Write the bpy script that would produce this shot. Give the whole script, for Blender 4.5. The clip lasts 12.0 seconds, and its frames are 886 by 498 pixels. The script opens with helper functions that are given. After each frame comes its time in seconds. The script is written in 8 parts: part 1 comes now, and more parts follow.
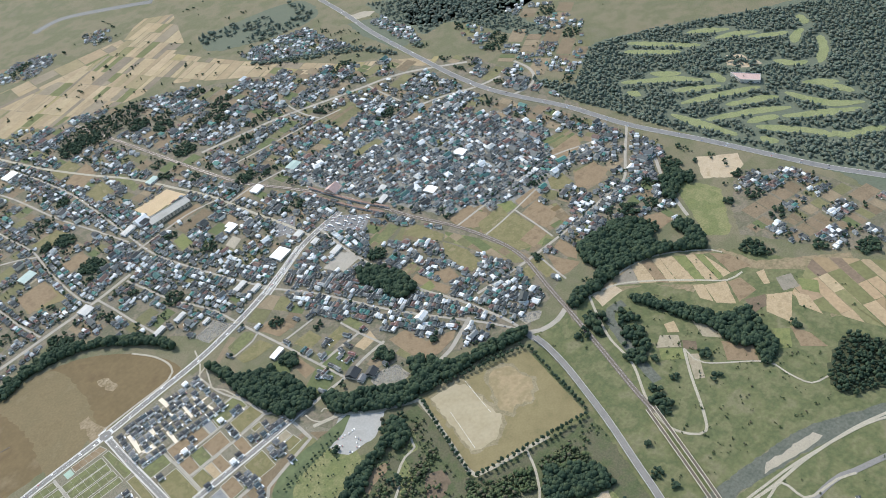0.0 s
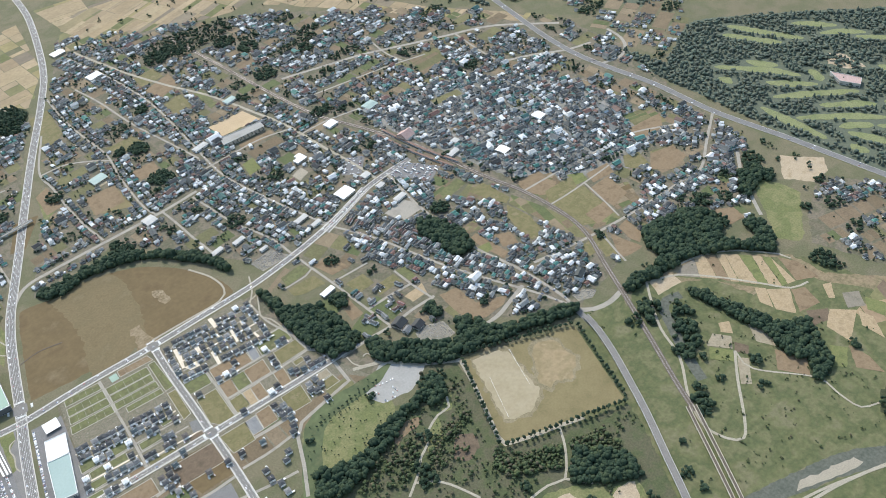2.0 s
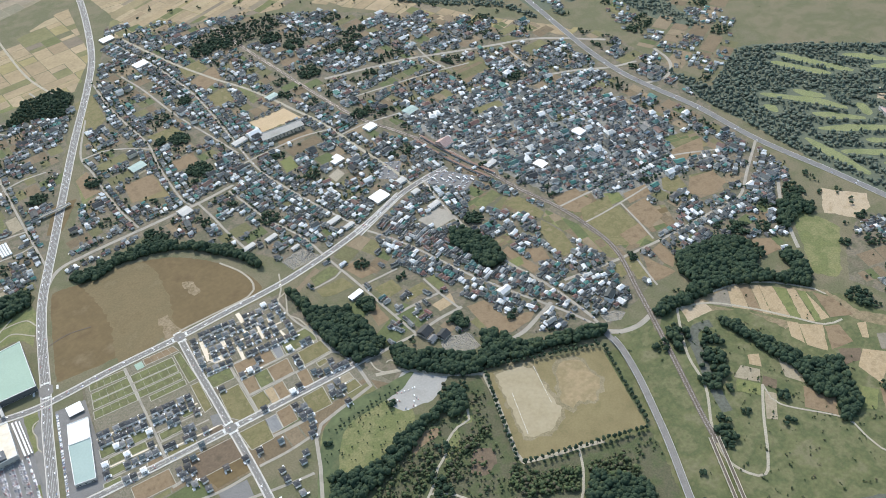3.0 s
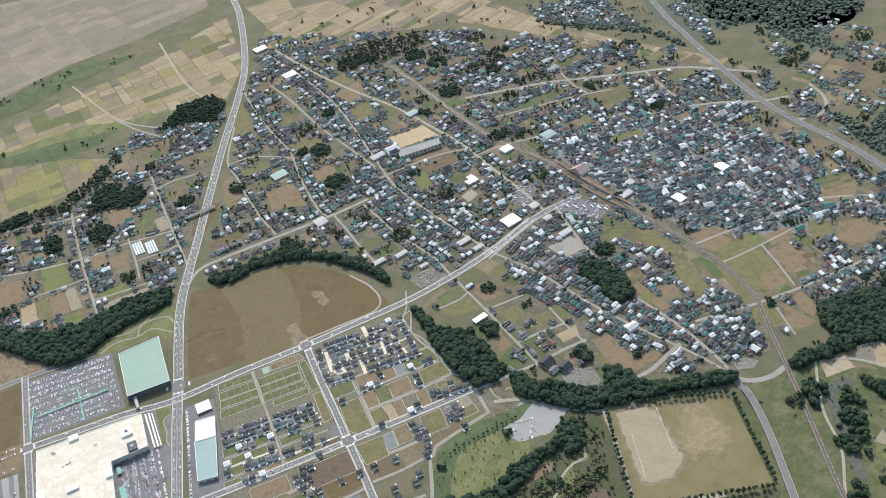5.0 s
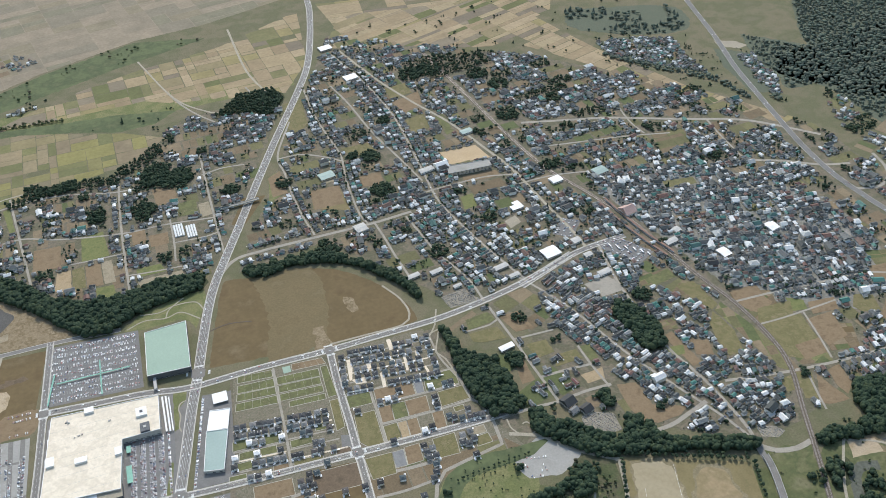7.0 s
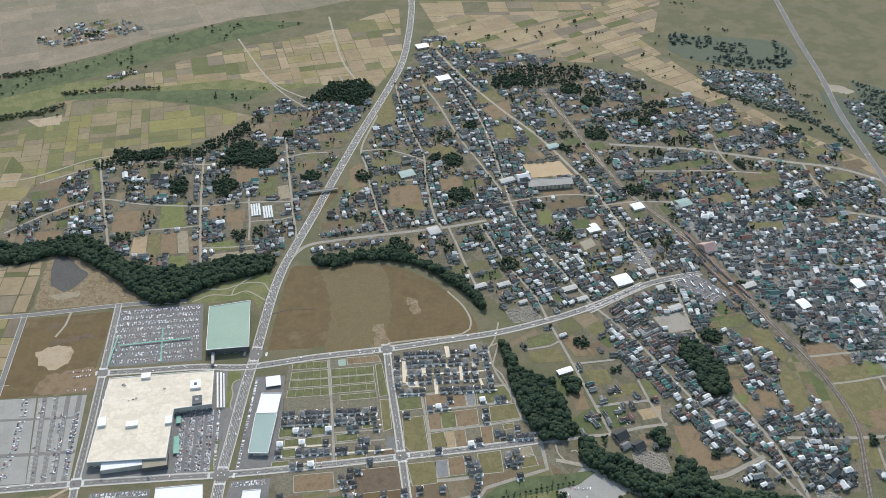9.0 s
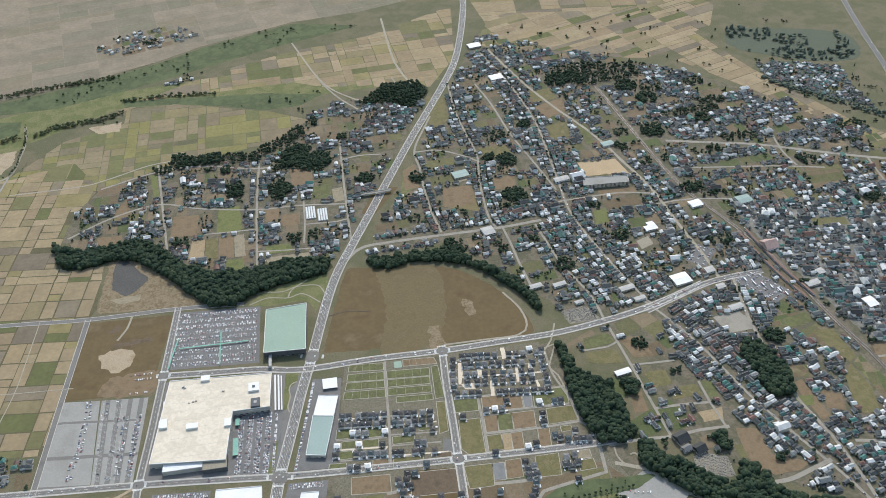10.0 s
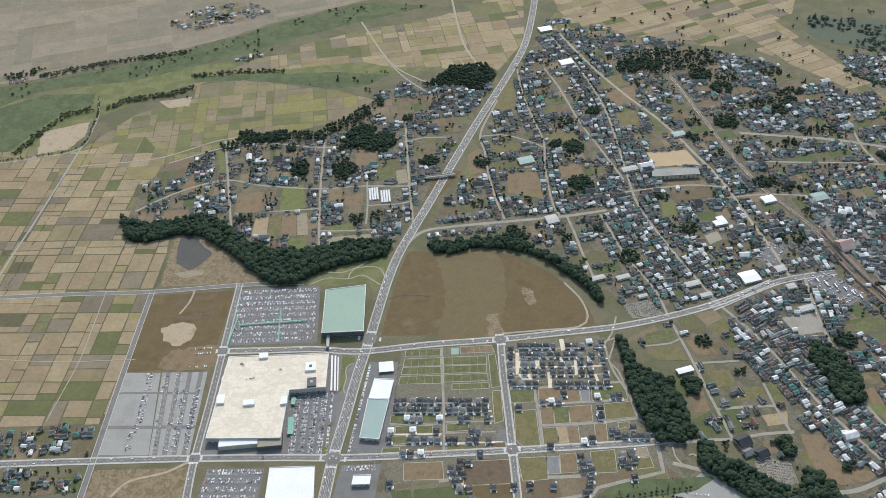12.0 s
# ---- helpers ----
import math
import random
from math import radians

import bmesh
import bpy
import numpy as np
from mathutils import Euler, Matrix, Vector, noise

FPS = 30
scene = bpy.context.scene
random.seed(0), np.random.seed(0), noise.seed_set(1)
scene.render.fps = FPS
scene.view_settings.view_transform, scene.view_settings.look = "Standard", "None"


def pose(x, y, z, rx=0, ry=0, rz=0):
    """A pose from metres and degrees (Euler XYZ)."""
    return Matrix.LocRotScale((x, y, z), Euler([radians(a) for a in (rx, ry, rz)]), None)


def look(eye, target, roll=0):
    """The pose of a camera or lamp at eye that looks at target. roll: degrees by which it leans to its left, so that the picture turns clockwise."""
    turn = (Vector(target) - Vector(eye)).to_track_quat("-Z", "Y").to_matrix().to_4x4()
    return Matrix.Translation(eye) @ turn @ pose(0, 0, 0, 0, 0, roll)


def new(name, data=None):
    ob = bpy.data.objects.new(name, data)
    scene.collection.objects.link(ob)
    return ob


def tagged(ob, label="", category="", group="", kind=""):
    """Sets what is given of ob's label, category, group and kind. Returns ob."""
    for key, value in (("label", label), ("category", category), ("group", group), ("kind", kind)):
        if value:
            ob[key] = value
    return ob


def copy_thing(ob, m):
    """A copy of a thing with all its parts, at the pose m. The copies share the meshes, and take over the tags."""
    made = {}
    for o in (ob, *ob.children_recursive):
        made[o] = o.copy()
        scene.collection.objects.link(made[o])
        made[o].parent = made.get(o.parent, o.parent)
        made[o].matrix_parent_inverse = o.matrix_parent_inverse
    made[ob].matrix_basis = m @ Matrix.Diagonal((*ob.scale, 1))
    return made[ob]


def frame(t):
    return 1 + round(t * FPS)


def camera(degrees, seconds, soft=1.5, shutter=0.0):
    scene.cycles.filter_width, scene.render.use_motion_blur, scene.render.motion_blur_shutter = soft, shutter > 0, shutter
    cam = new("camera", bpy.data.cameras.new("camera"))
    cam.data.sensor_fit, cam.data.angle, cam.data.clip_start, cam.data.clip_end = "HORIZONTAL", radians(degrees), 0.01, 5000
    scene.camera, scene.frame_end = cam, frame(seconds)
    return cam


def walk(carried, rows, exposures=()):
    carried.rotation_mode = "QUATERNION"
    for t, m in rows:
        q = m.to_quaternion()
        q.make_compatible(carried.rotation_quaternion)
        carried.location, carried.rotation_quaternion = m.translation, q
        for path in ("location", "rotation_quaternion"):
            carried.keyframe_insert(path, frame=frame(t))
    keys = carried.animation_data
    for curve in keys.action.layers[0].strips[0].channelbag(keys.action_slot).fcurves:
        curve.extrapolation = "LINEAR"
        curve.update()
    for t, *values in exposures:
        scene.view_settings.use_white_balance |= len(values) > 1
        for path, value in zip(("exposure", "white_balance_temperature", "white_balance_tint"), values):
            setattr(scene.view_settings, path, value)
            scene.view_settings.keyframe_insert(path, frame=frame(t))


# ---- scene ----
EXPOSURES = [(0.0, 0.64, 6030, 10), (3.7, 0.53, 6060, 10), (6.0, 0.36, 6090, 10), (12.0, 0.17, 6140, 10)]
cam = camera(52.08, 12.0, soft=0.85)
walk(cam, [
    (0, look((-50.5, -120.3, 1181.7), (433.7, 471.9, 537.6), -12.37)),
    (0.5, look((-45.5, -115.5, 1184.5), (394.5, 451.1, 487.8), -13.03)),
    (1, look((-41.2, -109.7, 1188.1), (387.3, 484.8, 507.7), -13.07)),
    (1.5, look((-38.0, -104.9, 1191.5), (371.9, 496.6, 505.8), -10.01)),
    (2, look((-34.5, -100.5, 1194.3), (371.6, 510.1, 514.4), -7.67)),
    (2.5, look((-31.4, -96.5, 1197.2), (374.4, 514.7, 517.7), -6.39)),
    (3, look((-28.5, -90.9, 1199.9), (352.9, 541.8, 526.0), -5.49)),
    (3.5, look((-26.5, -85.6, 1202.9), (301.5, 575.8, 528.4), -6.63)),
    (3.7, look((-25.6, -83.7, 1203.6), (287.4, 592.6, 536.7), -6.47)),
    (5.3, look((-16.2, -67.7, 1213.7), (238.8, 647.7, 563.2), -7.61)),
    (5.5, look((-15.2, -65.8, 1214.0), (235.6, 646.5, 558.5), -5.97)),
    (6, look((-12.9, -61.2, 1214.5), (235.3, 664.1, 572.3), -3.01)),
    (6.5, look((-11.0, -56.9, 1214.9), (227.7, 676.9, 578.9), -2.62)),
    (8.3, look((-4.5, -39.3, 1214.3), (186.2, 698.4, 566.6), -0.20)),
    (8.5, look((-3.5, -37.2, 1214.1), (173.6, 703.2, 565.7), 0.58)),
    (9, look((-1.7, -30.7, 1213.0), (155.4, 725.9, 578.3), 1.23)),
    (9.5, look((-1.2, -25.8, 1212.0), (133.3, 742.2, 585.9), -0.45)),
    (10, look((-0.7, -21.6, 1211.1), (97.5, 744.3, 575.7), -2.27)),
    (10.5, look((0.1, -17.2, 1210.1), (78.9, 749.8, 573.3), -3.55)),
    (11, look((0.1, -12.0, 1208.9), (71.1, 744.6, 558.9), -3.14)),
    (11.5, look((-0.2, -6.5, 1207.4), (56.4, 755.6, 562.4), -2.98)),
    (12, look((0.7, -0.5, 1206.3), (29.8, 759.7, 557.4), -3.23)),
], exposures=EXPOSURES)
# ---- world, sun ----
SUN_AZ, SUN_EL = 12.0, 46.0   # degrees from +y towards +x, and above the horizon
world = bpy.data.worlds.new("world")
scene.world = world
world.use_nodes = True
wn = world.node_tree.nodes
sky = wn.new("ShaderNodeTexSky")
sky.sky_type = "NISHITA"
sky.sun_disc = False
sky.sun_elevation, sky.sun_rotation = radians(SUN_EL), radians(SUN_AZ)
sky.air_density, sky.dust_density = 1.8, 2.0
world.node_tree.links.new(sky.outputs["Color"], wn["Background"].inputs["Color"])
wn["Background"].inputs["Strength"].default_value = 0.148
sun = new("sun", bpy.data.lights.new("sun", "SUN"))
sun.data.energy, sun.data.angle, sun.data.color = 2.7, radians(1.5), (1.0, 0.94, 0.84)
_az, _el = radians(SUN_AZ), radians(SUN_EL)
sun.matrix_world = look((math.sin(_az) * math.cos(_el) * 900, math.cos(_az) * math.cos(_el) * 900, math.sin(_el) * 900), (0, 0, 0))

# ---- materials ----


def mat(name, cols, scale=0.05, fine=1.0, rough=0.85, by="noise", bump=0.0, metal=0.0, spread=(0.3, 0.7), dirt=0.25, spec=0.3):
    """Procedural surface: colours spread over large noise (or over objects or islands), with fine grain and stains."""
    m = bpy.data.materials.new(name)
    m.use_nodes = True
    nt = m.node_tree
    nodes, links = nt.nodes, nt.links
    b = nodes["Principled BSDF"]
    geo = nodes.new("ShaderNodeNewGeometry")
    big = nodes.new("ShaderNodeTexNoise")
    big.inputs["Scale"].default_value = scale
    big.inputs["Detail"].default_value = 6
    big.inputs["Roughness"].default_value = 0.6
    links.new(geo.outputs["Position"], big.inputs["Vector"])
    ramp = nodes.new("ShaderNodeValToRGB")
    while len(ramp.color_ramp.elements) < len(cols):
        ramp.color_ramp.elements.new(0.5)
    for k, c in enumerate(cols):
        e = ramp.color_ramp.elements[k]
        e.color = (*c, 1)
        f = k / max(1, len(cols) - 1)
        e.position = spread[0] + (spread[1] - spread[0]) * f if by == "noise" else k / len(cols)
    if by == "noise":
        links.new(big.outputs["Fac"], ramp.inputs["Fac"])
    else:
        ramp.color_ramp.interpolation = "CONSTANT"
        if by == "island":
            links.new(geo.outputs["Random Per Island"], ramp.inputs["Fac"])
        else:
            inf = nodes.new("ShaderNodeObjectInfo")
            links.new(inf.outputs["Random"], ramp.inputs["Fac"])
    grain = nodes.new("ShaderNodeTexNoise")
    grain.inputs["Scale"].default_value = fine
    grain.inputs["Detail"].default_value = 4
    links.new(geo.outputs["Position"], grain.inputs["Vector"])
    rng = nodes.new("ShaderNodeMapRange")
    rng.inputs["From Min"].default_value, rng.inputs["From Max"].default_value = 0.25, 0.75
    rng.inputs["To Min"].default_value, rng.inputs["To Max"].default_value = 1 - dirt, 1 + dirt
    links.new(grain.outputs["Fac"], rng.inputs["Value"])
    mul = nodes.new("ShaderNodeVectorMath")
    mul.operation = "SCALE"
    links.new(ramp.outputs["Color"], mul.inputs[0])
    links.new(rng.outputs["Result"], mul.inputs["Scale"])
    if by != "noise":
        rng2 = nodes.new("ShaderNodeMapRange")
        rng2.inputs["From Min"].default_value, rng2.inputs["From Max"].default_value = 0.3, 0.7
        rng2.inputs["To Min"].default_value, rng2.inputs["To Max"].default_value = 0.85, 1.12
        links.new(big.outputs["Fac"], rng2.inputs["Value"])
        mul2 = nodes.new("ShaderNodeVectorMath")
        mul2.operation = "SCALE"
        links.new(mul.outputs["Vector"], mul2.inputs[0])
        links.new(rng2.outputs["Result"], mul2.inputs["Scale"])
        mul = mul2
    links.new(mul.outputs["Vector"], b.inputs["Base Color"])
    b.inputs["Roughness"].default_value = rough
    b.inputs["Metallic"].default_value = metal
    b.inputs["Specular IOR Level"].default_value = spec
    if bump:
        bp = nodes.new("ShaderNodeBump")
        bp.inputs["Strength"].default_value = 0.6
        bp.inputs["Distance"].default_value = bump
        links.new(grain.outputs["Fac"], bp.inputs["Height"])
        links.new(bp.outputs["Normal"], b.inputs["Normal"])
    return m


M = {}
M["ground"] = mat("dry_fields", [(.118, .110, .06), (.145, .126, .078), (.104, .105, .055), (.132, .118, .074)], .012, .35, .95, bump=.3, dirt=.2)
M["yard"] = mat("yard_ground", [(.128, .11, .074), (.10, .097, .06), (.158, .132, .094), (.118, .108, .078)], .03, .25, .95, spread=(.35, .65))
M["town"] = mat("town_ground", [(.20, .195, .18), (.155, .148, .12), (.23, .22, .20)], .03, .3, .92, spread=(.35, .65))
M["brownfield"] = mat("mown_dry_grass", [(.10, .07, .034), (.132, .096, .047), (.114, .083, .04), (.16, .122, .07)], .013, .12, .95, spread=(.32, .72), dirt=.1)
M["brownband"] = mat("paler_mown_grass", [(.125, .096, .048), (.148, .114, .06), (.135, .106, .055), (.165, .13, .075)], .014, .25, .95, spread=(.32, .68), dirt=.12)
M["wornfield"] = mat("dusty_worn_grass", [(.16, .122, .07), (.23, .18, .115), (.145, .11, .06), (.26, .205, .135)], .05, .25, .95, spread=(.38, .66), dirt=.2)
M["farmsoil"] = mat("tilled_soil", [(.17, .128, .08), (.215, .165, .10), (.15, .125, .07), (.24, .19, .12)], .03, .2, .95, spread=(.34, .66))
M["farm"] = mat("farm_strips", [(.27, .20, .115), (.22, .16, .09), (.30, .225, .135), (.16, .15, .07), (.25, .18, .11), (.13, .125, .055), (.29, .21, .125), (.15, .11, .075), (.26, .20, .12), (.32, .25, .15)], .02, .15, .95, by="island", dirt=.15)
FIELD_TONES = {
    "straw": ("harvested_straw", [(.285, .215, .125), (.32, .245, .15), (.25, .19, .11)]),
    "soil": ("turned_soil", [(.17, .122, .072), (.20, .146, .088), (.15, .108, .064)]),
    "darksoil": ("damp_turned_soil", [(.11, .082, .055), (.135, .10, .066), (.095, .072, .048)]),
    "greysoil": ("grey_fallow_soil", [(.17, .15, .115), (.20, .175, .135), (.15, .135, .10)]),
    "palesoil": ("pale_dry_soil", [(.24, .20, .135), (.27, .23, .16), (.21, .18, .12)]),
    "crop": ("green_crop", [(.12, .135, .05), (.15, .155, .06), (.105, .12, .045)])}
for _k, (_n, _c) in FIELD_TONES.items():
    M[_k] = mat(_n, _c, .05, .3, .95, spread=(.35, .65), dirt=.14, bump=.2)
M["ditch"] = mat("ditch_grass", [(.085, .078, .042), (.11, .098, .055), (.075, .072, .038)], .05, .3, .95, dirt=.2)
M["kerbline"] = mat("plot_kerb", [(.29, .27, .215), (.35, .33, .27), (.26, .24, .19)], .1, .7, .9, dirt=.2)
M["court"] = mat("beige_paving", [(.55, .47, .36), (.62, .54, .42), (.50, .43, .33)], .2, .9, .9, dirt=.12)
M["driveob"] = mat("pale_drive_slabs", [(.62, .60, .56), (.45, .42, .37), (.70, .68, .64), (.33, .31, .28), (.55, .50, .42)], .2, .9, .9, by="island", dirt=.15)
M["verge"] = mat("gravel_verge", [(.135, .118, .08), (.175, .155, .115), (.12, .11, .07), (.20, .18, .14)], .12, .5, .95, spread=(.35, .65), dirt=.2)
M["plotlawn"] = mat("plot_grass", [(.105, .115, .05), (.135, .138, .06), (.095, .10, .045), (.16, .145, .075)], .05, .4, .95, spread=(.33, .67), dirt=.18)
M["olive"] = mat("dry_olive_grass", [(.14, .122, .055), (.165, .142, .07), (.125, .115, .05), (.185, .155, .085)], .05, .4, .95, spread=(.33, .67), dirt=.18)
M["lotgrey"] = mat("grey_gravel_pad", [(.17, .17, .17), (.20, .20, .195), (.155, .155, .155)], .06, .5, .92, dirt=.12)
M["beltgreen"] = mat("river_flat_grass", [(.08, .10, .048), (.10, .118, .055), (.07, .088, .042), (.115, .12, .06)], .02, .1, .95, dirt=.12)
M["paddyn"] = mat("ripe_paddy_fields", [(.21, .175, .092), (.18, .162, .07), (.23, .188, .112), (.155, .15, .065), (.205, .185, .072), (.20, .16, .10), (.135, .135, .06), (.225, .18, .108), (.17, .145, .09)], .02, .12, .95, by="island", dirt=.12)
# plain fields: low-contrast greyed tones, with distance haze put into the colour
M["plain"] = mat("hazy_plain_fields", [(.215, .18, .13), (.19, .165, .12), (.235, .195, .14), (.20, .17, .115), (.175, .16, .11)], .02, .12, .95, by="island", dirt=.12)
M["bare"] = mat("bare_sand", [(.30, .235, .15), (.36, .29, .20), (.26, .20, .12)], .05, .5, .95)
M["pitchsoil"] = mat("dusty_pitch", [(.155, .13, .062), (.185, .152, .076), (.168, .138, .068), (.14, .122, .058)], .02, .3, .95, dirt=.1)
M["worndust"] = mat("worn_orange_dust", [(.225, .172, .095), (.265, .205, .12), (.20, .158, .085), (.30, .235, .145)], .03, .15, .95, spread=(.3, .7), dirt=.1)
M["worn"] = mat("worn_sandy_pitch", [(.245, .205, .125), (.285, .24, .155), (.31, .265, .175)], .03, .15, .95, spread=(.25, .7), dirt=.08)
M["wornmid"] = mat("half_worn_turf", [(.15, .128, .072), (.215, .18, .112), (.17, .143, .083), (.225, .19, .12)], .04, .35, .95)
M["playground"] = mat("orange_sand", [(.38, .285, .17), (.42, .32, .20)], .04, .5, .95)
M["pale"] = mat("pale_gravel", [(.26, .23, .175), (.305, .27, .205)], .04, .6, .95)
M["meadow"] = mat("meadow", [(.070, .083, .036), (.092, .102, .044), (.125, .122, .06), (.078, .09, .038), (.108, .112, .05), (.14, .13, .072), (.085, .094, .04)], .014, .16, .95, bump=.3, dirt=.18)
M["lawn"] = mat("lawn", [(.135, .142, .055), (.115, .128, .05), (.165, .16, .072), (.15, .15, .06)], .03, .3, .95)
M["scrub"] = mat("scrub_floor", [(.052, .064, .03), (.07, .082, .036), (.09, .085, .05), (.06, .07, .033)], .03, .3, .95, bump=.5)
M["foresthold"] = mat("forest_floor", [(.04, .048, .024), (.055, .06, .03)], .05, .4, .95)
M["leaf"] = mat("tree_leaves", [(.030, .048, .030), (.039, .058, .034), (.027, .043, .028), (.045, .062, .034), (.034, .053, .033)], .06, .6, .7, by="island", bump=.2, dirt=.16, spec=.06)
# far leaf and floor greens, lightened so the colour stands for distance haze
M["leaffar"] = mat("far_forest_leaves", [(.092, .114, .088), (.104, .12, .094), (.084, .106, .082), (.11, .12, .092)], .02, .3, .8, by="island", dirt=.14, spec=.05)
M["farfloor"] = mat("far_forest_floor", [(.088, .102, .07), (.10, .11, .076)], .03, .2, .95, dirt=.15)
M["leaf2"] = mat("bush_leaves", [(.052, .074, .034), (.066, .086, .038), (.048, .064, .032), (.080, .092, .044), (.085, .078, .05), (.056, .072, .036)], .06, .9, .7, by="island", bump=.5, dirt=.35, spec=.08)
M["bark"] = mat("bark", [(.09, .07, .05), (.13, .10, .07)], .5, 3, .95)
M["paddy"] = mat("paddy_fields", [(.271, .209, .123), (.237, .180, .109), (.304, .237, .147), (.209, .171, .095), (.261, .204, .123), (.152, .142, .067), (.285, .223, .133), (.247, .190, .114), (.162, .133, .095), (.275, .214, .133), (.114, .119, .049), (.252, .195, .119), (.285, .228, .138), (.228, .190, .090), (.190, .157, .109)], .02, .12, .95, by="island", dirt=.12)
M["paddyob"] = mat("paddy_field", [(.271, .209, .123), (.237, .180, .109), (.304, .237, .147), (.209, .171, .095), (.261, .204, .123), (.152, .142, .067), (.285, .223, .133), (.247, .190, .114), (.162, .133, .095), (.275, .214, .133), (.114, .119, .049), (.252, .195, .119), (.285, .228, .138), (.228, .190, .090), (.190, .157, .109)], .02, .12, .95, by="object", dirt=.12)
M["plot"] = mat("garden_plots", [(.165, .124, .078), (.138, .105, .064), (.14, .13, .062), (.195, .152, .096), (.09, .105, .044), (.118, .112, .054), (.175, .135, .086), (.155, .118, .072)], .05, .3, .95, by="island", dirt=.2)
M["asphalt"] = mat("asphalt", [(.145, .136, .125), (.18, .17, .155), (.16, .15, .138)], .04, .5, .9, dirt=.15)
M["lane"] = mat("lane_paving", [(.245, .222, .18), (.29, .265, .22), (.215, .195, .16)], .03, .5, .92, dirt=.15)
M["lot"] = mat("car_park_asphalt", [(.13, .126, .12), (.165, .16, .152), (.145, .138, .13)], .03, .4, .9, dirt=.15)
M["lotpale"] = mat("worn_car_park", [(.255, .248, .225), (.295, .285, .26), (.235, .225, .20)], .02, .3, .92, dirt=.1)
M["paint"] = mat("road_paint", [(.62, .62, .59), (.72, .72, .69)], .2, 1.5, .8)
M["kerb"] = mat("kerb_concrete", [(.40, .375, .33), (.48, .455, .41)], .1, .7, .9, dirt=.15)
M["dirtpath"] = mat("dirt_path", [(.28, .25, .19), (.33, .30, .235)], .05, .6, .95)
M["ballast"] = mat("rail_ballast", [(.095, .078, .062), (.125, .104, .084)], .06, .9, .95)
M["steel"] = mat("rail_steel", [(.30, .28, .26), (.36, .34, .31)], .3, 2, .5, metal=.7)
M["concrete"] = mat("concrete", [(.36, .35, .33), (.44, .43, .40)], .08, .6, .9, dirt=.15)
M["roof"] = mat("tile_roofs", [(0.046, 0.053, 0.053), (0.076, 0.083, 0.083), (0.119, 0.126, 0.122), (0.041, 0.043, 0.044), (0.20, 0.21, 0.205), (0.083, 0.083, 0.081), (0.37, 0.38, 0.37), (0.119, 0.078, 0.065), (0.051, 0.106, 0.101), (0.092, 0.099, 0.098), (0.56, 0.57, 0.56), (0.055, 0.061, 0.061), (0.069, 0.076, 0.076), (0.60, 0.60, 0.59), (0.065, 0.161, 0.138), (0.147, 0.087, 0.073), (0.101, 0.108, 0.111), (0.54, 0.55, 0.54), (0.051, 0.055, 0.055), (0.138, 0.143, 0.138)], .06, .9, .6, by="island", dirt=.22, spec=.22)
M["roofob"] = mat("tile_roof", [(.040, .043, .048), (.061, .065, .069), (.036, .036, .037), (.086, .088, .090), (.043, .047, .052), (.079, .072, .068), (.054, .058, .061), (.122, .126, .128), (.036, .040, .043), (.050, .068, .076), (.173, .173, .169), (.047, .049, .050)], .06, .9, .6, by="object", dirt=.2, spec=.22)
M["roofold"] = mat("old_tile_roof", [(0.043, 0.048, 0.049), (0.086, 0.091, 0.09), (0.133, 0.139, 0.136), (0.039, 0.041, 0.042), (0.109, 0.066, 0.055), (0.051, 0.109, 0.105), (0.07, 0.076, 0.076), (0.285, 0.294, 0.29), (0.047, 0.05, 0.051), (0.058, 0.148, 0.125), (0.148, 0.07, 0.062), (0.627, 0.627, 0.617), (0.105, 0.109, 0.108), (0.062, 0.068, 0.069), (0.039, 0.043, 0.043), (0.172, 0.176, 0.172)], .06, .9, .6, by="object", dirt=.2, spec=.22)
M["wall"] = mat("house_walls", [(.72, .69, .64), (.56, .52, .45), (.78, .76, .73), (.44, .39, .32), (.68, .67, .64)], .08, .8, .85, by="island", dirt=.12)
M["wallob"] = mat("house_wall", [(.68, .65, .60), (.54, .50, .43), (.76, .74, .70), (.44, .39, .32), (.64, .63, .60)], .08, .8, .85, by="object", dirt=.12)
M["wallnew"] = mat("new_house_wall", [(.76, .745, .71), (.82, .81, .79), (.66, .63, .58), (.78, .77, .75), (.50, .47, .43)], .08, .8, .8, by="object", dirt=.08)
M["glass"] = mat("window_glass", [(.03, .035, .04), (.05, .055, .06)], .5, 2, .12, spec=.6)
M["white"] = mat("white_panels", [(.66, .655, .64), (.72, .715, .70)], .03, .3, .6, dirt=.06)
M["cream"] = mat("cream_roof_membrane", [(.60, .53, .42), (.655, .58, .465), (.56, .49, .385), (.63, .56, .445)], .03, .25, .75, spread=(.38, .64), dirt=.07)
M["greenroof"] = mat("pale_green_metal_roof", [(.215, .30, .235), (.235, .325, .255)], .02, .3, .6, dirt=.06)
M["tealroof"] = mat("pale_teal_metal_roof", [(.225, .30, .275), (.25, .325, .30)], .02, .3, .6, dirt=.06)
M["dark"] = mat("dark_cladding", [(.08, .085, .095), (.11, .115, .12)], .1, .6, .7)
M["turq"] = mat("green_canopy", [(.17, .36, .28), (.20, .40, .32)], .2, 1, .6)
M["car"] = mat("car_paint", [(.72, .72, .71), (.60, .61, .62), (.06, .06, .065), (.75, .75, .74), (.33, .34, .35), (.12, .13, .15), (.70, .70, .69), (.25, .06, .05), (.50, .51, .52), (.08, .12, .22)], .5, 2, .35, by="object", dirt=.03, spec=.5)
